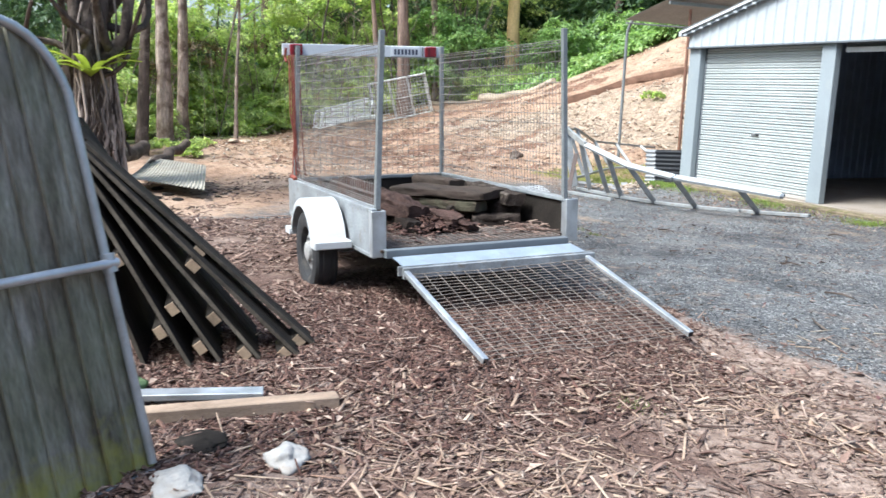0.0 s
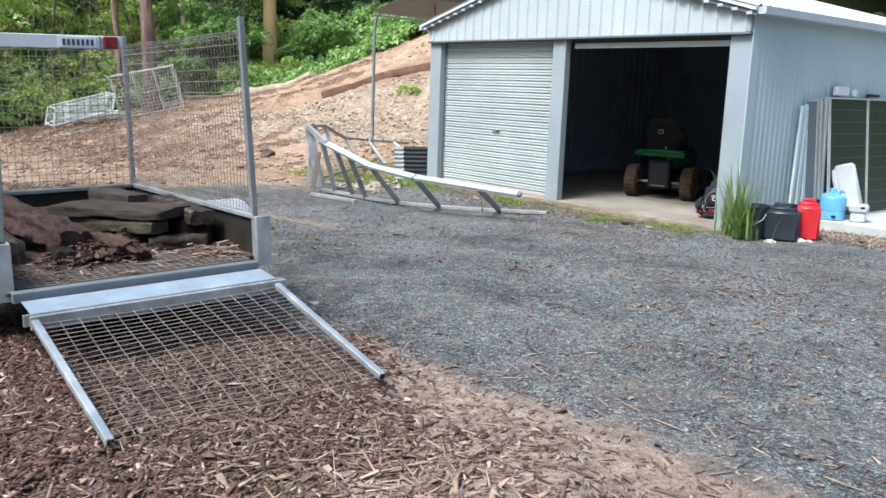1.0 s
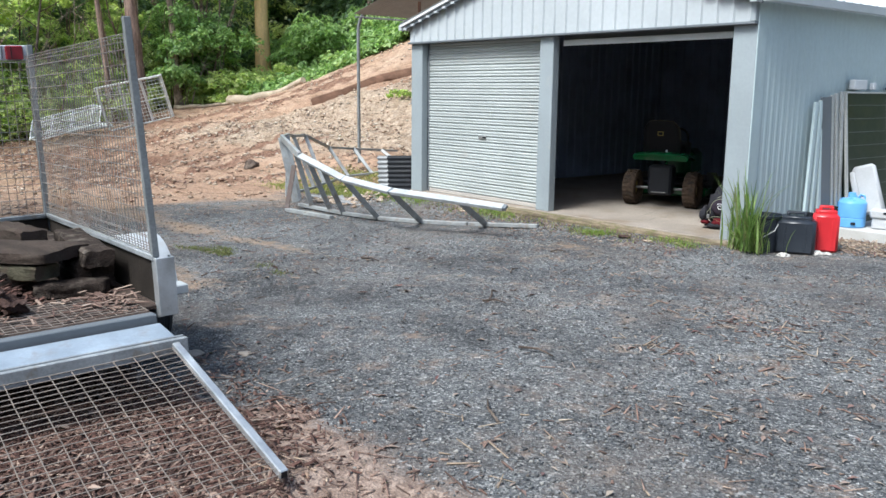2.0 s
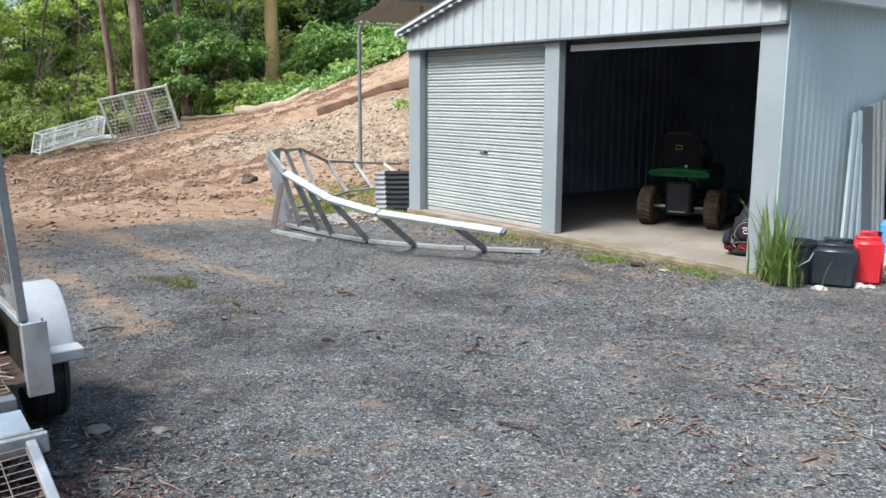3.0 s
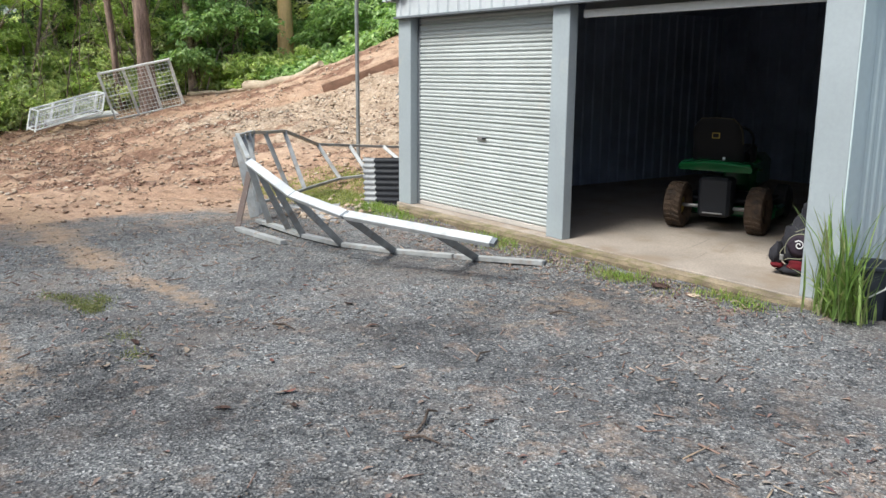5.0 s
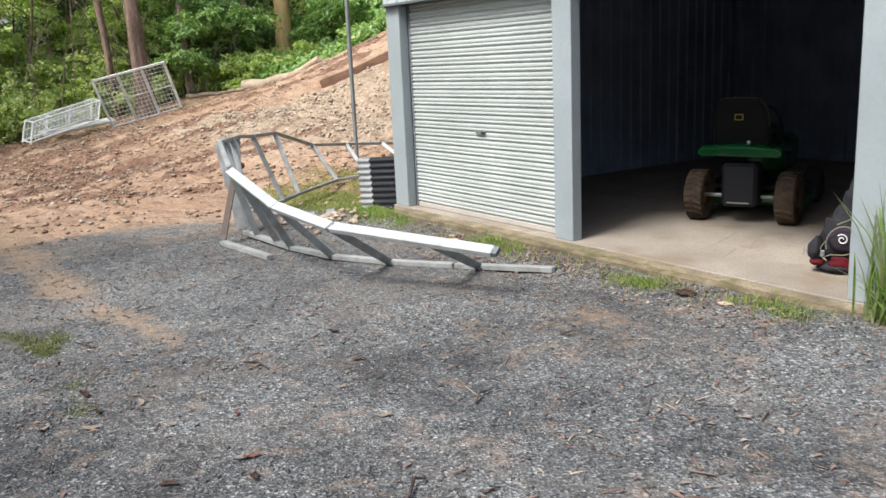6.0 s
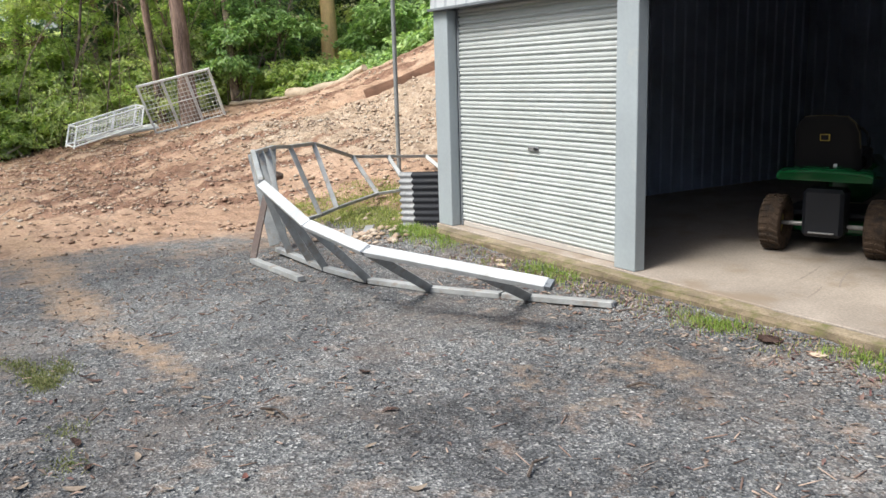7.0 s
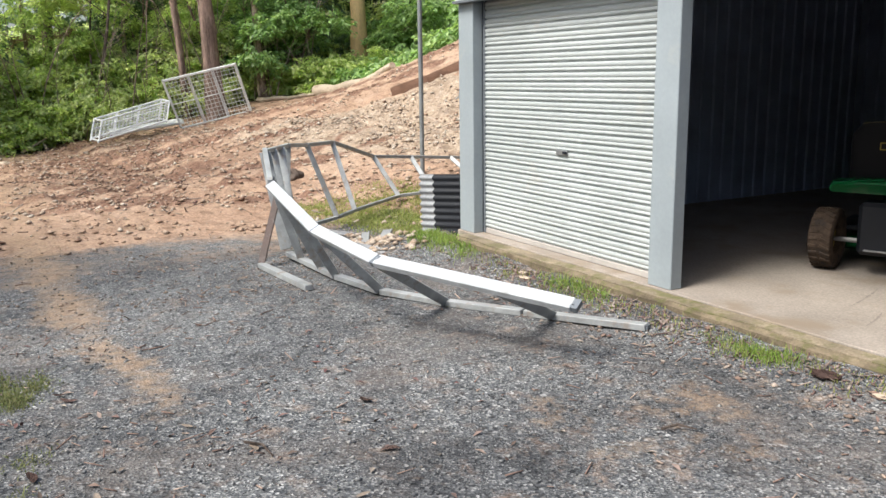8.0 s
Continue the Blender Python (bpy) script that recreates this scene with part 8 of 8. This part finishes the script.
def tuft_points(spots, per, spread):
    out = []
    for x, y in spots:
        px = x + RNG.normal(0, spread, per)
        py = y + RNG.normal(0, spread * 0.7, per)
        out.append(np.stack([px, py, ground_z(px, py) - 0.005], 1))
    return np.concatenate(out)


def no_slab(x, y):
    return np.where((y > Y0 - 0.22) & (x > X0 - 0.05) & (x < X1 + 0.1), 0.0, 1.0) * np.where((x > -4.9) & (y > 12.0), 0.0, 1.0)


def near_walk(x, y):
    """More pieces along the walk, fewer away from it."""
    d = np.hypot(x + 1.5, y - 4.0)
    return np.clip(1.25 - d / 9.0, 0.12, 1.0)


def make_litter():
    def litter(x, y):
        return mulch_at(x, y) * np.clip(1.3 - np.hypot(x + 1.2, y - 2.2) / 7, 0.15, 1) * np.clip(0.5 + 2.3 * fbm(x * 1.4 + 2, y * 1.4), 0.08, 1) + 0.30 * (x > -5) * np.clip(4.9 - y, 0, 1)
    scatter_boxes(150000, (-8.5, 1.5), (-1.0, 5.4), lambda x, y: litter(x, y), ((0.006, 0.05), (0.004, 0.022), (0.001, 0.004)), 0.28, M_CHIP, "wood_mulch", "brown shredded wood and bark mulch", "mulch")
    scatter_boxes(26000, (-8.5, 1.5), (-1.0, 5.2), lambda x, y: 0.8 * litter(x, y), ((0.03, 0.22), (0.004, 0.014), (0.001, 0.005)), 0.14, M_CHIP, "bark_strips", "long pale strips of bark on mulch", "mulch")
    scatter_boxes(16000, (-15, -6), (0.2, 6.0), lambda x, y: 0.5 * mulch_at(x, y) + 0.22 * (1 - gravel_at(x, y)) * np.clip(0.5 + 2 * fbm(x * 0.9, y * 0.9), 0, 1), ((0.03, 0.2), (0.01, 0.04), (0.003, 0.01)), 0.15, M_CHIP, "bark_litter", "bark and leaf litter on earth", "mulch")
    def straw(x, y):
        return mulch_at(x, y) * np.clip(1.2 - np.hypot(x + 1.1, y - 2.9) / 2.5, 0, 1) * np.clip(0.55 + 1.8 * fbm(x * 1.9 + 6, y * 1.9), 0.1, 1)
    scatter_boxes(14000, (-3.4, 1.5), (0.0, 4.8), lambda x, y: 0.7 * straw(x, y), ((0.02, 0.24), (0.003, 0.014), (0.001, 0.004)), 0.16, M_STRAW, "straw_strips", "pale straw-coloured strips of bark and leaf", "mulch")
    scatter_boxes(9000, (-2.9, 1.0), (0.4, 4.2), lambda x, y: 0.22 * straw(x, y), ((0.03, 0.12), (0.02, 0.045), (0.001, 0.003)), 0.22, M_STRAW, "straw_flakes", "broad pale flakes of bark", "mulch")
    # dark chips also put the shade about the ramp and panels into the mulch
    scatter_boxes(40000, (-5.2, -1.9), (0.3, 4.7), lambda x, y: mulch_at(x, y) * np.maximum(np.clip(1.2 - np.hypot(x + 3.6, y - 3.1) / 1.7, 0, 1), np.clip(1.3 - np.hypot(x + 3.3, y - 1.7) / 1.5, 0, 1)), ((0.015, 0.09), (0.006, 0.024), (0.001, 0.005)), 0.25, M_REDCHIP, "red_bark_shade", "dark red-brown bark chips, shade put into their colour, round the trailer ramp", "mulch")
    n = 2600
    x, y = RNG.uniform(-8, 0.4, n), RNG.uniform(0.2, 5.0, n)
    ok = RNG.uniform(0, 1, n) < litter(x, y)
    x, y = x[ok], y[ok]
    P = np.stack([x, y, ground_z(x, y) + 0.016], 1)
    tagged(new("curled_leaves", leaf_mesh("curled_leaves", P, 0.075, 0.03, M_CHIP, 1.6, 0.0, 0.35)), "dry curled leaves lying in the mulch", "leaves", kind="stuff")
    scatter_stones(150000, (-13.5, 0.6), (4.2, 10.4), lambda x, y: gravel_at(x, y) * (1 - mulch_at(x, y)) * no_slab(x, y) * near_walk(x, y) * np.clip(0.6 + 1.7 * fbm(x * 1.2 + 5, y * 1.2), 0.12, 1) * (1 - 0.35 * np.clip(tan_at(x, y), 0, 1)) * (1 - 0.75 * trod_at(x, y)), 0.005, 0.028, M_STONE, "gravel", "loose blue-grey crushed stone", 0.6, 3.2)
    scatter_stones(150000, (-32, -11.2), (8.5, 18.4), lambda x, y: np.clip((y - foot_of_bank(x) - 1.0) / 5, 0.03, 1) * (0.10 + 0.9 * scree_at(x, y)) * np.clip(0.25 + 2.2 * fbm(x * 0.9 + 2, y * 0.9), 0.04, 1) * (1 - np.clip(green_at(x, y) * 1.5, 0, 1)), 0.012, 0.12, M_ROCK, "bank_rubble", "pale broken rock on the cut bank", 0.7, 5.0)
    scatter_stones(30000, (-30, -11.5), (4.0, 12.5), lambda x, y: 0.8 * (1 - gravel_at(x, y)) * (1 - mulch_at(x, y)) * np.clip(0.3 + 0.9 * ruts_at(x, y) + fbm(x * 0.8, y * 0.8), 0.05, 1), 0.008, 0.13, M_ROCK, "clods", "crumbled earth and small stones", 0.6, 10.0)
    scatter_stones(52000, (-31, -13), (4.5, 15.5), lambda x, y: (1 - gravel_at(x, y)) * (1 - mulch_at(x, y)) * np.clip(0.15 + 0.8 * ruts_at(x, y) + 1.8 * fbm(x * 0.9 + 3, y * 1.1), 0.02, 1) * (1 - np.clip(green_at(x, y) * 1.5, 0, 1)), 0.010, 0.12, M_CLOD, "earth_crumbs", "crumbled red-brown clods of earth", 0.5, 8.0)
    scatter_boxes(5000, (-31.5, -14), (4.5, 14), lambda x, y: (1 - gravel_at(x, y)) * np.clip(-0.05 + 1.6 * fbm(x * 0.7 + 8, y * 0.8), 0.02, 0.7), ((0.04, 0.35), (0.006, 0.03), (0.004, 0.014)), 0.2, M_DRYLEAF, "twig_litter", "twigs and bark bits strewn on bare earth", "litter")
    scatter_stones(26000, (-17, -10), (5.5, 11.2), lambda x, y: np.clip(1.3 * gravel_at(x, y) * (1.25 - gravel_at(x, y)) + 0.12, 0, 1) * np.clip(0.4 + 1.6 * fbm(x + 7, y * 1.3), 0.1, 1) * (1 - green_at(x, y)), 0.007, 0.045, M_DIRTSTONE, "edge_stones", "brown and grey stones where gravel meets earth", 0.6, 4.5)
    scatter_stones(2600, (-12.5, -5.0), (9.6, 10.4), lambda x, y: no_slab(x, y) * np.clip(0.2 + 1.2 * fbm(x * 1.6, y * 1.6), 0.05, 0.8), 0.010, 0.06, M_DIRTSTONE, "verge_stones", "small brown stones and dirt along the slab", 0.4, 4.0)
    scatter_stones(900, (-12.4, -10.7), (9.45, 10.35), lambda x, y: np.exp(-(((x + 11.6) / 0.6) ** 2 + ((y - 9.92) / 0.28) ** 2)), 0.03, 0.14, M_ROCK, "stone_pile", "small heap of pale broken stones inside the truss", 0.5, 2.0)
    # litter on the tray of the trailer
    m = pose(-4.27, 3.44, 0, -1.7, 1.5, 178.4)
    g, bark = Geo(), Geo()
    R = random.Random(17)
    for k in range(260):
        x, y = (R.uniform(0.03, 0.95), R.uniform(-0.66, 0.66)) if k < 170 else (R.gauss(0.33, 0.09), R.gauss(-0.55, 0.07))
        ln, a = R.uniform(0.02, 0.14), R.uniform(0, 3.14)
        p = m @ Vector((x, max(-0.70, y), 0.352 + R.uniform(0, 0.012 if k < 170 else 0.05)))
        dv = Vector((math.cos(a), math.sin(a), R.uniform(-0.08, 0.08))) * ln / 2
        g.beam(p - dv, p + dv, R.uniform(0.004, 0.016), 0.003)
    for _ in range(520):
        u, w = R.gauss(0, 0.42), R.gauss(0, 0.42)
        if abs(u) > 1 or abs(w) > 1:
            continue
        x, y = 0.72 + 0.34 * u - 0.12 * w, 0.06 + 0.40 * w
        hz = 0.10 * (1 - min(1, math.hypot(u, w))) ** 0.8
        ln, a = R.uniform(0.03, 0.20), R.uniform(-0.9, 0.9) + 2.4
        p = m @ Vector((x, y, 0.355 + hz + R.uniform(-0.01, 0.012)))
        dv = Vector((math.cos(a), math.sin(a), R.uniform(-0.35, 0.35))) * ln / 2
        bark.beam(p - dv, p + dv, R.uniform(0.005, 0.03), R.uniform(0.003, 0.009))
    single("bark_heap", bark, M_REDCHIP, "heap of red-brown broken bark in the tray", "bark", kind="stuff")
    single("tray_litter", g, M_CHIP, "bark and splinters strewn on the tray floor", "litter", kind="stuff")
    # fallen leaves
    x = RNG.uniform(-12, 0.5, 5200)
    y = RNG.uniform(4.3, 10.28, 5200)
    keep = RNG.uniform(0, 1, 5200) < np.where(y > 9.6, 0.9, 0.28) * no_slab(x, y) * np.clip(0.6 + 1.6 * fbm(x * 0.9 + 9, y * 0.9), 0.1, 1)
    x, y = x[keep], y[keep]
    P = np.stack([x, y, ground_z(x, y) + 0.01], 1)
    ob = new("fallen_leaves", leaf_mesh("fallen_leaves", P, 0.052, 0.02, M_DRYLEAF, 3.0, 0.0, 0.12))
    tagged(ob, "dry brown leaves scattered on the gravel", "leaves", kind="stuff")
    # drifts of leaf and bark
    pts = []
    for cx, cy, k, s in ((-3.0, 6.75, 40, 0.22), (-3.2, 7.8, 40, 0.3), (-4.55, 4.65, 70, 0.28), (-2.75, 7.65, 40, 0.3), (-3.3, 8.1, 24, 0.25), (-7.75, 6.2, 26, 0.2), (-6.9, 6.2, 14, 0.2), (-7.6, 9.75, 70, 0.3), (-5.5, 9.85, 40, 0.3), (-2.2, 6.1, 30, 0.3), (-5.0, 8.6, 10, 0.3), (-3.95, 11.3, 90, 0.2), (-3.6, 11.6, 90, 0.22)):
        pts.append(np.stack([cx + RNG.normal(0, s, k), cy + RNG.normal(0, s * 0.7, k)], 1))
    q = np.concatenate(pts)
    q = q[no_slab(q[:, 0], q[:, 1]) > 0]
    P = np.stack([q[:, 0], q[:, 1], ground_z(q[:, 0], q[:, 1]) + 0.012], 1)
    tagged(new("leaf_drifts", leaf_mesh("leaf_drifts", P, 0.052, 0.018, M_DRYLEAF, 2.0, 0.0, 0.25)), "drifts of dry red-brown leaves on the gravel", "leaves", kind="stuff")
    def drift(x, y):
        k = 0.0
        for cx, cy, rx, ry, s in ((-3.04, 6.85, 0.35, 0.16, 1.0), (-3.2, 7.82, 0.45, 0.2, 0.8), (-2.3, 7.45, 0.5, 0.22, 1.0), (-2.2, 6.95, 0.35, 0.14, 0.7), (-2.25, 5.9, 0.5, 0.3, 0.25), (-1.5, 5.2, 0.8, 0.5, 0.3), (-2.3, 5.1, 0.7, 0.3, 0.4)):
            k = np.maximum(k, s * np.exp(-(((x - cx) / rx) ** 2 + ((y - cy) / ry) ** 2)))
        return k
    scatter_boxes(2600, (-4.2, -0.3), (4.6, 8.5), lambda x, y: 0.5 * drift(x, y), ((0.03, 0.19), (0.003, 0.012), (0.002, 0.005)), 0.13, M_STRAWDULL, "bark_drift", "long dry strips of bark lying in drifts on the gravel", "litter")
    scatter_boxes(1500, (-4.2, -0.3), (4.6, 8.5), lambda x, y: 0.4 * drift(x, y), ((0.03, 0.16), (0.008, 0.03), (0.002, 0.005)), 0.16, M_CHIP, "bark_drift", "brown flakes of bark lying in drifts on the gravel", "litter")
    # small dark debris
    scatter_boxes(5200, (-11.0, -4.9), (9.6, 10.29), lambda x, y: no_slab(x, y) * np.clip((y - 9.7) * 2.2, 0, 1) * np.clip(0.4 + 1.6 * fbm(x * 1.3, y * 2 + 3), 0.05, 1), ((0.012, 0.07), (0.004, 0.02), (0.002, 0.005)), 0.3, M_DRYLEAF, "verge_litter", "dry tan leaves and bark along the slab edge", "litter")
    scatter_boxes(8200, (-12, 0.5), (4.4, 10.2), lambda x, y: 0.5 * no_slab(x, y) * np.clip(0.5 + 1.6 * fbm(x + 4, y), 0.05, 1), ((0.02, 0.11), (0.003, 0.012), (0.002, 0.006)), 0.2, M_CHIP, "yard_debris", "bits of bark and twig on the gravel", "debris")
    scatter_boxes(2600, (-4.6, -2.0), (10.95, 12.03), lambda x, y: np.clip((y - 10.9 - 0.25 * np.abs(fbm(x * 2, y * 2))) * 1.6, 0, 1), ((0.02, 0.10), (0.008, 0.03), (0.002, 0.005)), 0.3, M_STRAWDULL, "pad_litter", "dry brown leaves and chips along the pad", "litter")
    # grass along the slab and by the truss
    spots = [(-11.1 + 0.085 * k + 0.08 * math.sin(k * 2.1), 10.17 + 0.09 * math.sin(k * 1.3)) for k in range(14)] + [(-11.05 + 0.11 * k, 10.36 - 0.05 * (k % 2)) for k in range(6)]
    spots += [(-8.6 + 0.10 * k, 10.12 + 0.05 * math.sin(k * 2)) for k in range(6)] + [(-6.75 + 0.11 * k, 10.10) for k in range(4)] + [(-5.6 + 0.10 * k, 10.12) for k in range(4)]
    blades("verge_grass", "short bright green grass along the slab edge", tuft_points(spots, 130, 0.095), 0.012, 0.09, 0.005, M_GRASS, "grass", 1.1)
    spots = [(-9.6 + 0.19 * k, 10.1 + 0.08 * math.sin(k * 1.9)) for k in range(22)]
    blades("verge_turf", "thin olive turf along the slab edge", tuft_points(spots, 60, 0.10), 0.01, 0.05, 0.006, M_DRYGRASS)
    spots = [(-15.0 + 0.062 * k + 0.4 * math.sin(k * 1.7), 11.1 + 0.75 * math.sin(k * 2.9)) for k in range(46)]
    blades("yard_grass", "patch of olive turf beyond the truss", tuft_points(spots, 330, 0.24), 0.012, 0.06, 0.009, M_DRYGRASS, "grass", 1.0)
    spots = [(-13.4, 11.9), (-13.2, 12.1), (-13.6, 12.0), (-12.7, 11.5)]
    blades("yard_grass", "bright green grass tuft beyond the truss", tuft_points(spots, 90, 0.15), 0.03, 0.11, 0.008, M_GRASS)
    spots = [(-8.55, 6.22), (-8.35, 6.22), (-8.2, 6.27), (-8.45, 6.38), (-8.75, 6.17), (-8.3, 6.3), (-8.9, 6.07), (-7.35, 6.27), (-8.62, 6.4), (-6.9, 6.2), (-2.07, 3.1)]
    blades("weed_tufts", "low olive weeds growing through the gravel", tuft_points(spots, 190, 0.075), 0.006, 0.034, 0.006, M_WEED, "weeds", 1.6)
    blades("weed_tufts", "green weeds growing through the gravel", tuft_points(spots[:6], 150, 0.06), 0.01, 0.042, 0.006, M_WEED, "weeds", 1.6)
    n = 160
    c = np.stack([-4.79 + RNG.normal(0, 0.085, n), 10.34 + RNG.normal(0, 0.06, n), np.full(n, gz(-4.9, 10.33))], 1)
    blades("grass_clump", "tall green clump of grass at the garage corner", c[:82], 0.40, 0.97, 0.017, M_CLUMP, "grass clump", 0.5, True)
    blades("grass_clump", "spreading green grass round the foot of the tall clump", c[82:], 0.15, 0.55, 0.019, M_CLUMP, "grass clump", 0.95, True)
    n = 60
    c = np.stack([-4.72 + RNG.normal(0, 0.1, n), 10.42 + RNG.normal(0, 0.07, n), np.full(n, gz(-4.7, 10.4))], 1)
    blades("grass_clump", "low green clump of grass by the black tub", c, 0.12, 0.36, 0.013, M_CLUMP, "grass clump", 0.7, True)
    # single leaves that stand out on the gravel
    R = random.Random(41)
    for px, py, kind in ((-6.26, 6.82, "r"), (-5.73, 6.69, "r"), (-5.52, 6.63, "b"), (-6.35, 6.52, "t"), (-6.26, 6.61, "t"), (-7.36, 6.98, "t"), (-9.07, 6.74, "b"), (-8.2, 6.48, "b"), (-8.1, 6.52, "b"), (-6.93, 7.18, "t"), (-5.74, 6.65, "t"), (-5.69, 6.31, "b"), (-5.26, 6.57, "b"), (-5.74, 7.39, "t"), (-6.77, 6.48, "t"), (-6.78, 6.28, "b"), (-6.6, 6.19, "t"), (-6.73, 6.0, "t"), (-6.58, 7.71, "b"), (-6.23, 7.42, "t"), (-7.99, 7.89, "r"), (-7.22, 7.88, "b"), (-7.12, 6.27, "b")):
        ln = R.uniform(0.05, 0.10)
        m = pose(px, py, gz(px, py) + 0.008, R.uniform(-14, 14), R.uniform(-10, 10), R.uniform(0, 360))
        curl = R.uniform(0.1, 0.45)
        g = Geo()
        for i in range(8):
            u = i / 7
            w = ln * 0.17 * math.sin(math.pi * min(1.0, 0.06 + 0.94 * u)) ** 0.8 + 0.0015
            z = curl * ln * (u - 0.5) ** 2 * 1.6
            for o in (-1, 0, 1):
                g.v.append(tuple(m @ Vector(((u - 0.5) * ln, o * w + 0.12 * ln * math.sin(3 * u), z + abs(o) * w * 0.35))))
        for i in range(7):
            for j in range(2):
                p = i * 3 + j
                g.f.append((p, p + 1, p + 4, p + 3))
        single("fallen_leaf", g, {"r": M_LEAFRED, "t": M_LEAFTAN, "b": M_LOGRED}[kind], {"r": "curled red dry leaf lying on the gravel", "t": "curled tan dry leaf lying on the gravel", "b": "dark brown dry leaf lying on the gravel"}[kind], "leaf", "leaves on the gravel", smooth=40)
    g = Geo().tube([(x, y, gz(x, y) + h) for x, y, h in ((-4.86, 6.94, 0.012), (-4.93, 7.03, 0.022), (-5.02, 7.11, 0.03), (-5.01, 7.16, 0.014))], [0.006, 0.008, 0.008, 0.004], 8)
    single("twig", g, M_BARKDARK, "dark crooked stick lying on the gravel", "twig", "twigs on the gravel", smooth=40)
    # sticks and stones that stand out
    for k, (px, py, ln, rz) in enumerate(((-4.76, 6.9, 0.18, 40), (-3.6, 6.2, 0.26, 10), (-5.6, 7.9, 0.2, 120), (-6.05, 8.95, 0.16, 60), (-6.9, 7.2, 0.22, 20), (-3.0, 5.3, 0.3, 150), (-7.0, 5.2, 0.24, 80))):
        m = pose(px, py, gz(px, py) + 0.015, 0, 0, rz)
        g = Geo().tube([m @ Vector((-ln / 2, 0, 0)), m @ Vector((0, 0.02, 0.012)), m @ Vector((ln / 2, -0.01, 0))], [0.008, 0.007, 0.004], 6)
        single("twig", g, M_BARKDARK, "dark twig lying on the gravel", "twig", "twigs on the gravel")
    for k, (px, py, s) in enumerate(((-4.91, 4.57, 0.055), (-4.71, 4.81, 0.035), (-6.1, 10.05, 0.06), (-5.75, 10.02, 0.035), (-9.02, 10.12, 0.035), (-8.9, 10.05, 0.04), (-11.3, 9.95, 0.05), (-11.7, 9.7, 0.06))):
        crumple(px, py, s, 30 + k, "flat_stone", "flat pale stone lying on the gravel", "stone", M_SLAB if k < 2 else M_LOGRED if k == 2 else M_DEADLOG, 0.2)


make_litter()
